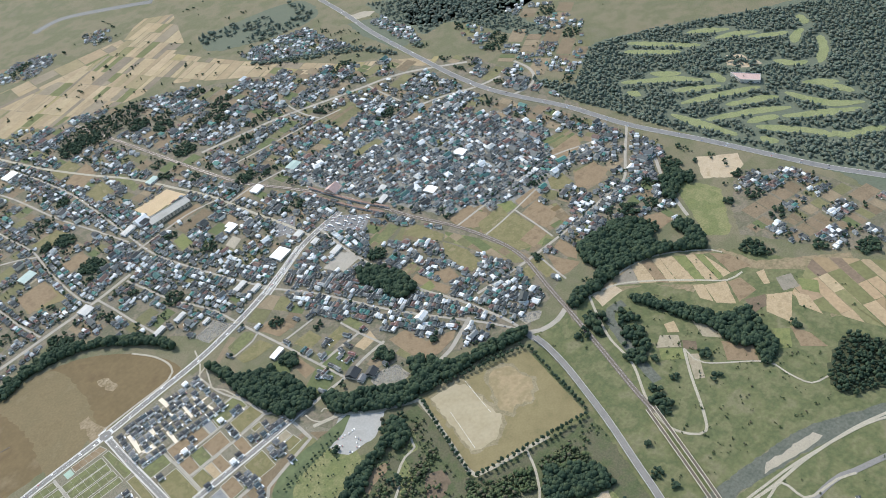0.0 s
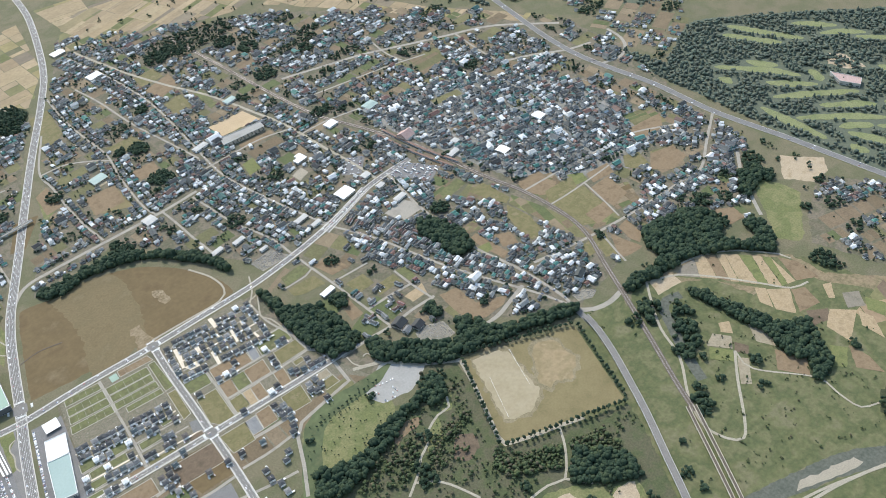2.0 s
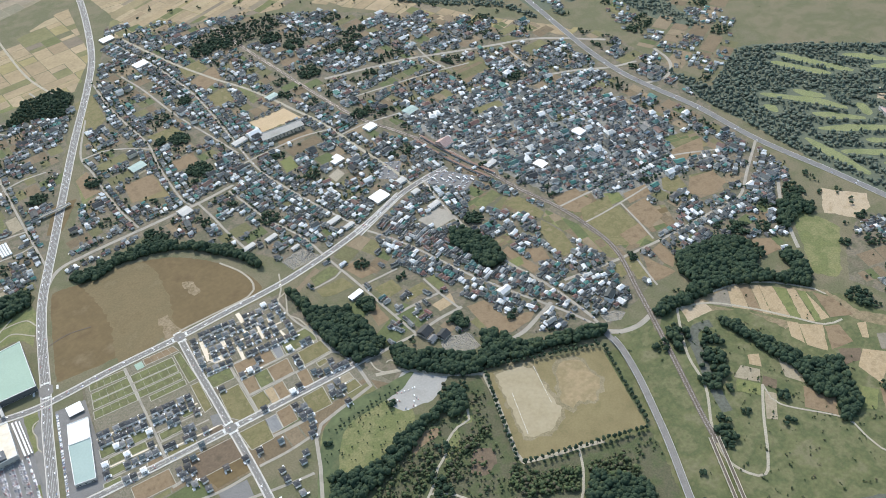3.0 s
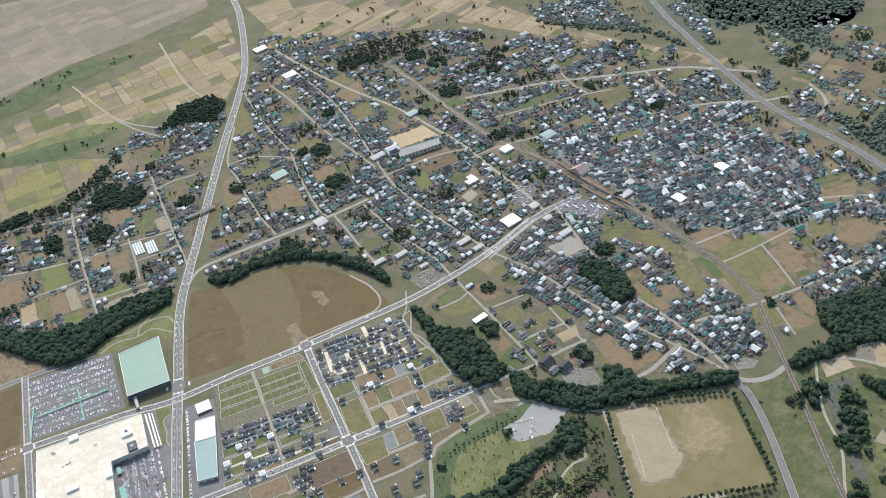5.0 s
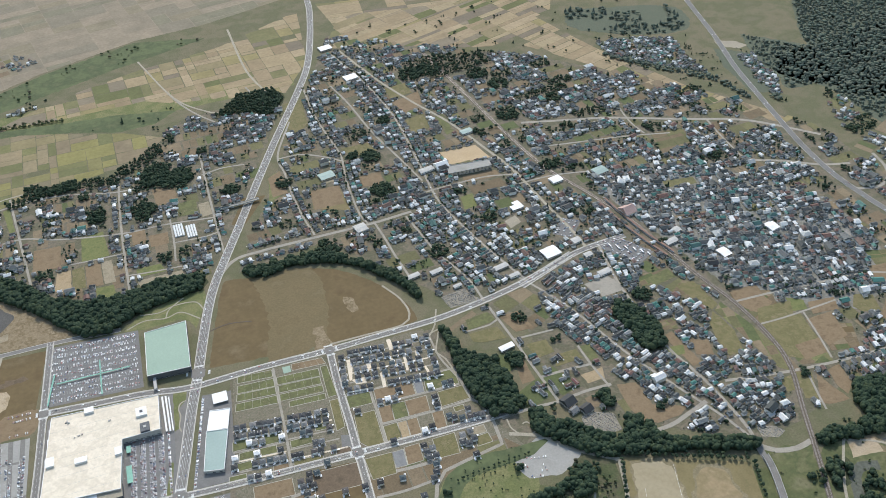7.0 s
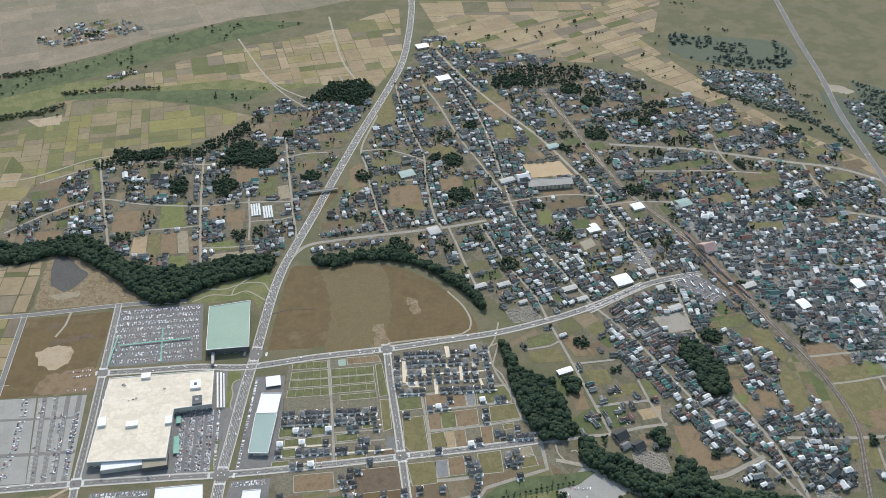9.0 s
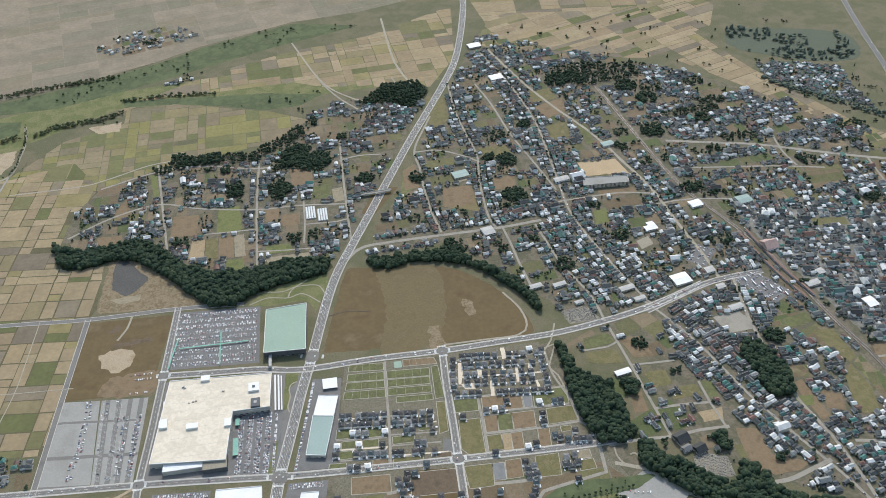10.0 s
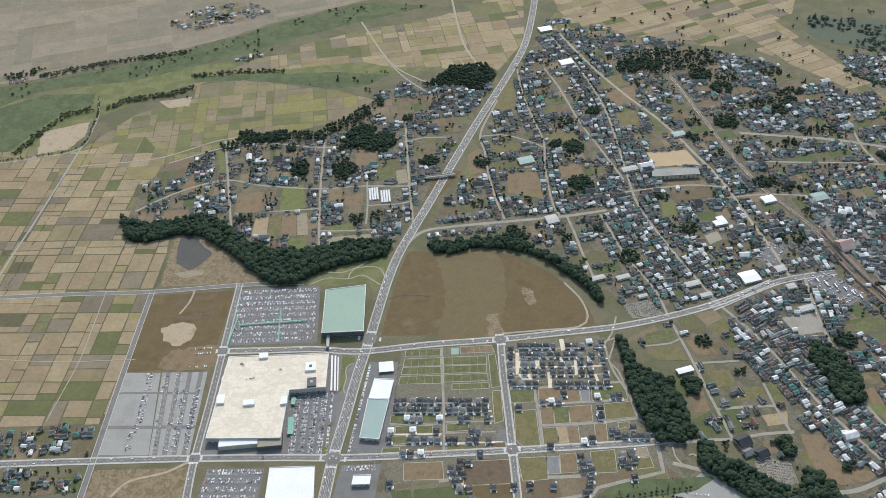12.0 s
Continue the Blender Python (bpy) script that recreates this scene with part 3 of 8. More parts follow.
town = [(440, 2411), (690, 2240), (951, 2056), (1269, 1743), (1449, 1445), (1458, 1235), (1380, 970), (1358, 841), (1284, 724), (1187, 647), (981, 750), (854, 700), (755, 686), (652, 752), (569, 809), (486, 866), (506, 1083), (407, 1174), (303, 1338), (195, 1461), (17, 1428)]
village = [(-619, 1616), (-608, 1764), (-552, 1814), (-438, 1862), (-331, 1897), (-220, 1881), (-166, 1932), (-95, 2016), (-20, 2090), (115, 2114), (228, 2052), (133, 1825), (44, 1610), (-37, 1444), (-160, 1469), (-277, 1453), (-351, 1493), (-404, 1552), (-495, 1591), (-577, 1575)]
hamlet_a = [(-676, 2533), (-570, 2629), (-452, 2649), (-377, 2578), (-441, 2532), (-538, 2500), (-621, 2499)]
hamlet_b = [(-1088, 2294), (-1022, 2338), (-992, 2311), (-999, 2250), (-1058, 2243)]
east_village = [(1352, 610), (1417, 496), (1419, 330), (1274, 268), (1230, 339), (1205, 424), (1178, 500), (1236, 551)]
north_suburb = [(1143, 2060), (1229, 2066), (1360, 2003), (1345, 1918), (1341, 1782), (1318, 1814), (1242, 1864), (1155, 1963)]
north_suburb_b = [(1431, 1903), (1563, 1803), (1456, 1628), (1391, 1658), (1402, 1807)]
school_roof = [(539, 1619), (640, 1609), (637, 1584), (532, 1589)]
green_sports = [(1264, 690), (1278, 639), (1282, 601), (1184, 524), (1164, 519), (1140, 559), (1179, 600), (1219, 656)]
park_border = [(527, 739), (511, 685), (487, 619), (469, 573), (469, 554), (508, 538), (551, 524), (594, 508)]
park_road = [(378, 846), (426, 825), (468, 776), (527, 733)]
park_track = [(461, 693), (450, 672), (426, 671), (398, 659), (380, 639), (356, 626), (334, 605), (321, 596), (300, 582)]
park_track_b = [(321, 596), (351, 571), (366, 542), (378, 509)]
park_track_c = [(553, 522), (534, 490), (507, 459), (493, 448), (466, 457), (433, 458)]
estate_edge_road = [(366, 918), (359, 831), (285, 819), (252, 813), (231, 791), (211, 741), (185, 688)]
levee_road = [(579, 212), (640, 210), (717, 189), (785, 174), (873, 144), (937, 113)]
south_track = [(606, 194), (682, 186), (724, 184), (720, 147), (743, 134), (774, 125), (800, 108)]
south_road = [(644, 147), (765, 129), (805, 110), (866, 80)]
clearing = [(379, 424), (455, 449), (502, 427), (545, 385), (574, 380), (555, 331), (551, 289), (526, 292), (465, 297), (379, 351), (345, 395)]
bare_patch_a = [(532, 386), (567, 378), (555, 356), (535, 310), (520, 312), (498, 341), (507, 363)]
bare_patch_b = [(413, 425), (454, 434), (481, 427), (488, 405), (471, 356), (451, 356), (419, 383), (402, 406)]
stream_wood = [(214, 711), (237, 702), (272, 691), (305, 694), (335, 710), (369, 713), (404, 717), (438, 727), (457, 747), (475, 748), (473, 717), (458, 694), (431, 690), (422, 710), (384, 702), (338, 680), (313, 672), (275, 660), (238, 649), (212, 656), (192, 669)]
bank_wood_a = [(539, 475), (594, 418), (581, 374), (525, 407), (494, 440)]
bank_wood_b = [(565, 352), (576, 323), (561, 278), (543, 271), (541, 298)]
rail_wood = [(863, 618), (869, 604), (849, 576), (822, 556), (814, 568), (821, 594), (836, 613)]
far_bank_wood = [(1007, 236), (1048, 235), (1062, 185), (1099, 129), (1019, 98), (971, 140), (929, 172), (925, 197), (950, 222)]
hill_wood_b = [(1837, 2120), (2327, 2040), (1845, 1503), (1634, 1594), (1658, 1718), (1705, 1883)]
north_wood_c = [(1547, 1947), (1690, 1794), (1690, 1525), (1651, 1295), (1599, 1410), (1583, 1604), (1499, 1752)]
bare_north = [(1266, 2040), (1311, 2023), (1316, 1985), (1292, 1966), (1261, 1992)]
bare_north_b = [(1456, 1942), (1512, 1919), (1530, 1883), (1498, 1875), (1455, 1903)]
field_a = [(964, 927), (1001, 916), (984, 791), (925, 807), (925, 887)]
field_b = [(914, 1018), (989, 994), (974, 938), (915, 926), (902, 978)]
field_c = [(1182, 896), (1234, 879), (1200, 817), (1144, 829), (1148, 865)]
field_d = [(1237, 1027), (1303, 1004), (1288, 942), (1226, 968)]
field_e = [(1018, 885), (1075, 861), (1052, 807), (996, 815)]
field_f = [(881, 999), (901, 928), (917, 817), (914, 785), (884, 815), (870, 911), (859, 983)]
field_g = [(768, 1127), (825, 1122), (819, 1088), (763, 1093)]
field_h = [(679, 1128), (722, 1135), (722, 1097), (676, 1094)]
field_i = [(746, 999), (777, 992), (769, 965), (738, 972)]
field_j = [(800, 1073), (843, 1089), (872, 1053), (832, 1029)]
field_k = [(1051, 1580), (1137, 1577), (1124, 1509), (1036, 1489)]
field_l = [(660, 1140), (716, 1147), (723, 1121), (667, 1112)]
field_m = [(139, 1745), (168, 1764), (163, 1671), (121, 1644)]
field_n = [(219, 1650), (285, 1650), (287, 1551), (210, 1586)]
field_o = [(590, 1388), (619, 1399), (623, 1373), (593, 1358)]
field_p = [(28, 1595), (68, 1687), (119, 1678), (59, 1590)]
clumps = [(209, 1438, 28), (204, 2104, 36), (458, 1886, 16), (340, 1755, 13), (387, 1737, 23), (593, 2087, 32), (653, 2096, 35), (767, 2024, 29), (800, 1950, 28), (370, 1602, 25), (667, 1747, 13), (-328, 1882, 17), (-254, 1734, 20), (-145, 1725, 24), (-208, 1860, 14), (-122, 1838, 27), (-60, 1829, 27), (38, 1732, 16), (6, 1918, 14), (-388, 1896, 20), (-277, 1826, 14), (499, 1098, 15), (450, 1006, 15), (744, 1069, 14)]
clumps_b = [(-68, 1819, 40), (168, 1707, 18), (52, 1727, 20), (379, 1592, 26), (346, 1762, 14), (384, 1743, 22), (763, 1550, 18), (422, 1343, 21), (902, 1827, 20), (763, 1796, 29), (-106, 1875, 33), (383, 1435, 10), (191, 1129, 13), (543, 1023, 10), (754, 1075, 13), (872, 1203, 9)]
clumps_c = [(919, 789, 11), (1132, 721, 22), (1074, 707, 23), (1169, 695, 15), (1300, 729, 22), (1102, 656, 19), (756, 1065, 16), (783, 1549, 17), (932, 1055, 10)]
clumps_d = [(366, 777, 9), (452, 735, 14), (478, 735, 10), (435, 704, 10), (809, 493, 17), (877, 401, 11), (800, 592, 14), (807, 414, 9), (768, 425, 11), (846, 361, 9), (632, 303, 8), (633, 333, 11), (668, 372, 8), (970, 406, 13), (1022, 312, 11), (930, 311, 12), (741, 386, 10), (243, 769, 8), (496, 394, 8), (440, 478, 10), (345, 610, 12)]
big_white = [(637, 1232, 46, 10), (449, 1032, 34, 3), (413, 2327, 63, 62), (438, 2132, 52, 37), (348, 1284, 33, 7), (524, 1246, 37, 10), (422, 1224, 21, 6), (632, 1421, 32, 15), (-58, 1606, 19, 62), (-84, 1618, 16, 79)]
big_white_b = [(397, 1281, 31, 9), (540, 1213, 27, 8), (712, 1156, 33, 13), (967, 1122, 25, 26), (1107, 1160, 27, 41), (916, 1223, 18, 15), (865, 1480, 38, 29), (756, 1485, 32, 22), (492, 1633, 46, 16), (637, 1427, 18, 30), (703, 1268, 23, 16), (706, 1217, 21, 12), (637, 1755, 35, 18), (290, 1476, 30, 30), (267, 1697, 52, 35), (886, 1193, 35, 14)]
houses_a = [(-53, 1019), (-42, 1018), (-26, 1016), (-15, 1015), (-5, 1013), (5, 1012), (18, 1011), (38, 1009), (47, 1008), (58, 1006), (69, 1005), (84, 1004), (97, 1002), (-56, 999), (-45, 998), (-32, 996), (-21, 995), (-9, 994), (3, 992), (14, 991), (33, 989), (44, 988), (57, 986), (69, 985), (81, 984), (94, 982), (-30, 978), (-17, 976), (51, 969), (62, 968), (96, 964), (9, 947), (67, 941), (77, 940), (-70, 938), (-36, 934), (-24, 933), (-12, 932), (-1, 931), (10, 929), (28, 927), (38, 926), (61, 924), (72, 923), (93, 920), (-48, 909), (-36, 907), (76, 895), (173, 1122), (184, 1121), (196, 1120), (207, 1119), (219, 1117), (232, 1116), (258, 1113), (271, 1111), (284, 1110), (309, 1107), (174, 1100), (185, 1099), (198, 1097), (210, 1096), (223, 1095), (236, 1093), (251, 1091), (264, 1090), (277, 1088), (296, 1086), (175, 1077), (188, 1075), (206, 1073), (221, 1071), (239, 1069), (252, 1068), (272, 1066), (288, 1064), (172, 1058), (189, 1056), (203, 1055), (221, 1053), (235, 1051), (251, 1049), (271, 1047), (286, 1045), (150, 1034), (163, 1033), (175, 1031), (187, 1030), (223, 1026), (234, 1025), (247, 1023), (259, 1022), (271, 1021), (284, 1019), (297, 1018), (309, 1016), (155, 1116), (152, 1098), (150, 1081), (148, 1065), (146, 1050), (319, 1113), (315, 1093), (313, 1071), (313, 1051), (311, 1032)]
houses_e = [(151, 982), (193, 989), (220, 988), (231, 1003), (313, 989), (324, 989), (286, 965), (284, 946), (191, 898), (261, 905), (296, 916), (303, 910), (315, 904), (331, 919), (329, 902), (340, 901), (350, 900), (27, 872), (40, 869), (235, 871), (236, 857), (236, 845), (303, 869), (308, 849), (247, 861), (248, 845), (243, 829), (238, 814), (231, 804), (298, 855), (147, 826), (29, 860), (32, 846), (37, 833), (90, 830), (-72, 852), (311, 824)]
mall_units = [(-289, 1140, 19, 15), (-355, 1046, 16, 36), (-306, 1033, 24, 14), (-246, 1031, 14, 20), (-203, 1104, 22, 27), (-200, 1067, 19, 31), (-325, 1126, 10, 11), (-308, 1090, 23, 12), (-256, 1106, 5, 5), (-191, 1030, 2, 1)]
mall_annex = [(-318, 960, 65, 23), (-266, 955, 40, 28)]
canopies = [(-234, 985, 9, 36), (-232, 1038, 7, 15), (-70, 1099, 26, 24)]
ramps = [(-167, 1096, 3, 83), (-161, 1095, 3, 83), (-156, 1093, 2, 80)]
walkway_a = [(-345, 1238), (-285, 1237), (-216, 1236)]
walkway_b = [(-268, 1273), (-268, 1232), (-268, 1183)]
walkway_c = [(-348, 1264), (-356, 1220), (-361, 1188)]
paddy_lane = [(-761, 1953), (-778, 1787), (-796, 1649), (-812, 1525), (-824, 1419), (-829, 1322)]
paddy_road = [(-412, 1892), (-466, 1882), (-556, 1841), (-620, 1824), (-779, 1820)]
tree_road = [(-798, 2132), (-783, 2060), (-782, 1990), (-796, 1896), (-898, 1869), (-976, 1861)]
far_road = [(168, 2569), (177, 2295), (208, 2145), (228, 2052)]
far_road_b = [(-106, 2463), (-31, 2213), (40, 2110), (97, 2072)]
bare_far = [(-908, 1987), (-796, 2018), (-795, 1951), (-824, 1900), (-895, 1885)]
footpath_a = [(325, 1118), (347, 1125), (324, 1069), (335, 1048), (341, 1002)]
south_houses = [(-750, 1027), (-672, 1021), (-650, 1029), (-572, 1022), (-564, 962), (-735, 978)]
south_houses_b = [(-732, 967), (-576, 952), (-570, 890), (-715, 912)]
plots_zone = [(366, 1120), (450, 1164), (561, 1177), (556, 1097), (557, 1022), (581, 959), (621, 931), (590, 912), (488, 889), (419, 890), (420, 925), (421, 980), (390, 1048)]
houses_f = [(545, 1109), (531, 1073), (479, 1038), (518, 974), (495, 952), (530, 976), (557, 955), (456, 922), (466, 907), (490, 923), (513, 925), (516, 906), (530, 909), (490, 906), (467, 925), (438, 891)]
temples = [(499, 873, 22, 23), (521, 847, 19, 19), (500, 851, 15, 11)]
worn_a = [(199, 1280), (216, 1271), (221, 1234), (207, 1228), (200, 1248)]
worn_b = [(119, 1205), (143, 1213), (145, 1175), (162, 1147), (112, 1147), (124, 1177)]
worn_c = [(36, 1399), (162, 1383), (151, 1204), (92, 1155), (30, 1159), (50, 1279)]
field_track = [(282, 1283), (305, 1232), (309, 1185), (287, 1161), (218, 1160), (145, 1160)]
field_ditch = [(-65, 1277), (-26, 1285), (17, 1276)]
village_edge_wood = [(-450, 1862), (-331, 1903), (-220, 1887), (-165, 1928), (-95, 2000), (-75, 1959), (-148, 1892), (-219, 1854), (-328, 1867), (-433, 1833)]
village_mid_wood = [(-171, 1830), (-110, 1856), (-28, 1844), (-23, 1809), (-97, 1796), (-164, 1795)]
highway_wood = [(60, 2067), (134, 2161), (225, 2156), (248, 2098), (195, 2018), (155, 2053)]
north_edge_wood = [(590, 2152), (686, 2169), (829, 2130), (825, 2069), (684, 2045), (584, 2061)]
station_lot = [(643, 1303), (713, 1377), (769, 1338), (700, 1257)]
station_lot_b = [(739, 1233), (788, 1256), (838, 1180), (793, 1155)]
platform = [(817, 1378), (829, 1299), (843, 1232), (865, 1159)]
station_house = [(837, 1315, 48, 39)]
buses = [(762, 1229), (775, 1217), (790, 1210), (804, 1200), (815, 1188), (824, 1176)]
stream = [(907, 579), (879, 587), (857, 574), (841, 544), (824, 515), (807, 480), (794, 451), (786, 431)]
garden_path = [(871, 434), (862, 391), (918, 313), (916, 271), (918, 233), (953, 216)]
stream_bushes = [(885, 574), (890, 542), (854, 498), (822, 453), (788, 415), (752, 381), (722, 391), (760, 433), (798, 488), (831, 532)]
farm_tan = [(891, 637), (936, 625), (932, 600), (879, 606)]
car_spots = [(386, 790), (392, 786), (398, 786), (404, 783), (412, 783), (416, 782), (375, 782), (378, 777), (380, 773), (406, 768), (407, 762), (407, 757), (399, 758), (396, 748), (393, 751), (380, 754), (382, 750)]
flood_wood = [(-773, 2080), (-729, 2119), (-614, 2133), (-551, 2162), (-549, 2138), (-611, 2113), (-718, 2094), (-762, 2062)]
flood_wood_b = [(-960, 1899), (-914, 1993), (-878, 2068), (-803, 2084), (-795, 2067), (-861, 2044), (-899, 1981), (-943, 1887)]
flood_field = [(-634, 2093), (-551, 2104), (-552, 2059), (-602, 2055)]
levee_green = [(-558, 2214), (-305, 2188), (-183, 2179), (-32, 2143), (-93, 2096), (-182, 2089), (-317, 2139), (-424, 2170), (-554, 2180)]
bank_row = [(-992, 2283), (-848, 2327), (-741, 2346), (-601, 2361), (-599, 2344), (-737, 2323), (-842, 2301), (-979, 2262)]
north_fields = [(504, 2530), (777, 2488), (978, 2488), (1140, 2609), (1218, 2524), (1116, 2312), (1055, 2284), (1129, 2038), (1261, 1739), (1416, 1517), (1383, 1486), (1229, 1704), (1086, 1930), (949, 2128), (791, 2181), (591, 2277), (413, 2330)]
hamlet_c = [(711, 2759), (818, 2736), (861, 2664), (821, 2590), (732, 2607), (662, 2659)]
quarry = [(1351, 698), (1374, 669), (1403, 633), (1374, 602), (1326, 601), (1294, 649)]
east_strip = [(1380, 917), (1388, 830), (1312, 747), (1203, 666), (1162, 602), (1125, 624), (1149, 704), (1238, 797)]
clumps_e = [(340, 587, 16), (385, 653, 12), (212, 1426, 14), (648, 809, 10), (1155, 464, 22), (1157, 439, 14), (1265, 296, 23), (1340, 598, 11), (1251, 568, 11), (1223, 365, 13), (1036, 694, 22), (989, 707, 19)]
moat_green = [(442, 815), (386, 817), (333, 821), (289, 822), (253, 804), (222, 765), (194, 720), (171, 676), (196, 659), (222, 701), (249, 747), (269, 773), (298, 788), (347, 789), (399, 792)]
est_lane_a = [(18, 806), (72, 797), (132, 798)]
est_lane_b = [(134, 802), (183, 799), (228, 802)]
est_lane_c = [(39, 765), (85, 760), (134, 749)]
est_lane_d = [(134, 749), (167, 742), (198, 737)]
grey_plot_a = [(111, 944), (130, 939), (126, 907), (105, 911)]
grey_plot_b = [(60, 797), (107, 792), (103, 757), (58, 759)]
brown_plot_a = [(58, 888), (133, 881), (131, 855), (59, 856)]
brown_plot_b = [(53, 845), (130, 838), (130, 805), (64, 805)]
far_mix = [(1676, 1688), (1821, 1345), (1586, 1157), (1457, 1115), (1445, 1229), (1484, 1374), (1532, 1559)]
levee_track = [(632, 210), (664, 210), (708, 199), (763, 184), (833, 158), (890, 133), (929, 108)]
park_base = [(115, 647), (237, 738), (355, 759), (428, 698), (518, 652), (742, 639), (669, 442), (591, 268), (537, 270), (467, 280), (416, 263)]
bank_base = [(871, 649), (964, 615), (1134, 493), (1220, 219), (992, 84), (894, 161), (802, 214), (693, 245), (591, 268), (679, 428), (743, 590)]
south_tan = [(696, 115), (716, 79), (697, 66), (649, 86), (625, 103), (666, 122)]
houses_s = [(756, 85), (733, 78), (730, 64), (707, 61), (688, 63), (703, 44), (759, 59)]
houses_g = [(122, 827), (43, 882), (55, 880), (34, 865), (45, 858), (42, 834), (52, 830), (52, 811), (183, 821), (238, 868), (317, 872), (319, 856), (159, 770), (158, 752), (166, 734), (166, 715), (127, 724), (205, 777), (194, 765)]
brown_sw = [(-550, 931), (-389, 919), (-382, 837), (-558, 855)]
hall_wood = [(441, 983), (457, 978), (467, 1001), (463, 1015), (445, 1010)]
temple_wood = [(554, 876), (569, 879), (578, 859), (575, 841), (560, 838), (552, 854)]
scrub_a = [(284, 658), (323, 672), (371, 664), (352, 624), (323, 613), (305, 593), (241, 637)]
scrub_b = [(363, 619), (388, 634), (414, 648), (442, 642), (466, 652), (466, 632), (427, 620), (406, 621), (378, 603), (378, 587), (357, 595)]
scrub_c = [(447, 557), (494, 535), (540, 509), (538, 491), (509, 456), (432, 508), (427, 537)]
scrub_d = [(481, 723), (504, 707), (490, 660), (482, 623), (467, 581), (443, 560), (443, 597), (458, 641), (459, 675)]
scrub_e = [(552, 498), (597, 479), (601, 453), (594, 417), (579, 378), (531, 415), (510, 429), (532, 475)]
brown_scrub = [(420, 621), (447, 604), (436, 577), (406, 570), (390, 591)]
brown_scrub_b = [(348, 690), (378, 700), (403, 687), (388, 675), (358, 674), (335, 666)]
park_track_d = [(493, 448), (519, 415)]
lawn_gap = [(369, 628), (382, 623), (412, 632), (426, 671), (450, 664), (468, 686), (461, 693), (398, 659)]
farm_fields = [
    ("greysoil", [(961, 625), (994, 622), (964, 582), (936, 617)]),
    ("straw", [(997, 625), (1015, 615), (983, 559), (963, 583)]),
    ("soil", [(1015, 615), (1029, 602), (994, 539), (983, 559)]),
    ("straw", [(1031, 602), (1042, 592), (1003, 527), (994, 539)]),
    ("straw", [(1042, 592), (1059, 575), (1023, 499), (1004, 527)]),
    ("crop", [(1059, 575), (1074, 556), (1033, 487), (1022, 498)]),
    ("straw", [(1074, 556), (1084, 544), (1048, 470), (1033, 486)]),
    ("crop", [(1085, 543), (1094, 530), (1059, 467), (1048, 470)]),
    ("straw", [(1092, 528), (1085, 497), (1074, 462), (1059, 467)]),
    ("soil", [(1102, 522), (1119, 490), (1112, 441), (1076, 462)]),
    ("straw", [(1012, 503), (1024, 488), (995, 449), (989, 474)]),
    ("straw", [(1022, 486), (1053, 459), (1011, 415), (994, 445)]),
    ("soil", [(1052, 456), (1074, 443), (1061, 403), (1017, 413)]),
    ("darksoil", [(1027, 409), (1059, 387), (1040, 369), (1008, 379)]),
    ("straw", [(1100, 427), (1114, 419), (1087, 392), (1079, 400)]),
    ("straw", [(1059, 385), (1090, 352), (1020, 317), (1021, 365)]),
    ("greysoil", [(1106, 392), (1130, 375), (1108, 347), (1082, 365)]),
    ("straw", [(1090, 350), (1095, 325), (1066, 284), (1065, 327)]),
    ("crop", [(1125, 361), (1138, 329), (1110, 311), (1102, 340)]),
    ("soil", [(1012, 318), (1016, 281), (1003, 245), (980, 282)]),
    ("palesoil", [(875, 484), (893, 458), (872, 438), (846, 473)]),
    ("straw", [(900, 492), (918, 483), (899, 459), (887, 476)]),
    ("darksoil", [(886, 447), (896, 426), (881, 413), (870, 434)]),
    ("palesoil", [(935, 459), (946, 407), (930, 388), (912, 423)]),
    ("crop", [(848, 468), (870, 436), (852, 419), (827, 451)]),
    ("soil", [(920, 393), (945, 349), (915, 320), (887, 363)]),
    ("palesoil", [(863, 423), (875, 409), (835, 372), (822, 384)]),
    ("crop", [(990, 339), (1007, 315), (971, 291), (956, 306)]),
]
farm_green = [(929, 624), (961, 579), (994, 531), (1015, 493), (985, 488), (986, 431), (993, 380), (982, 330), (966, 288), (974, 226), (1144, 332), (1106, 437), (1115, 495), (1099, 525)]
farm_rest = [(1083, 351), (1189, 362), (1246, 256), (1091, 190), (1078, 258), (1071, 304)]
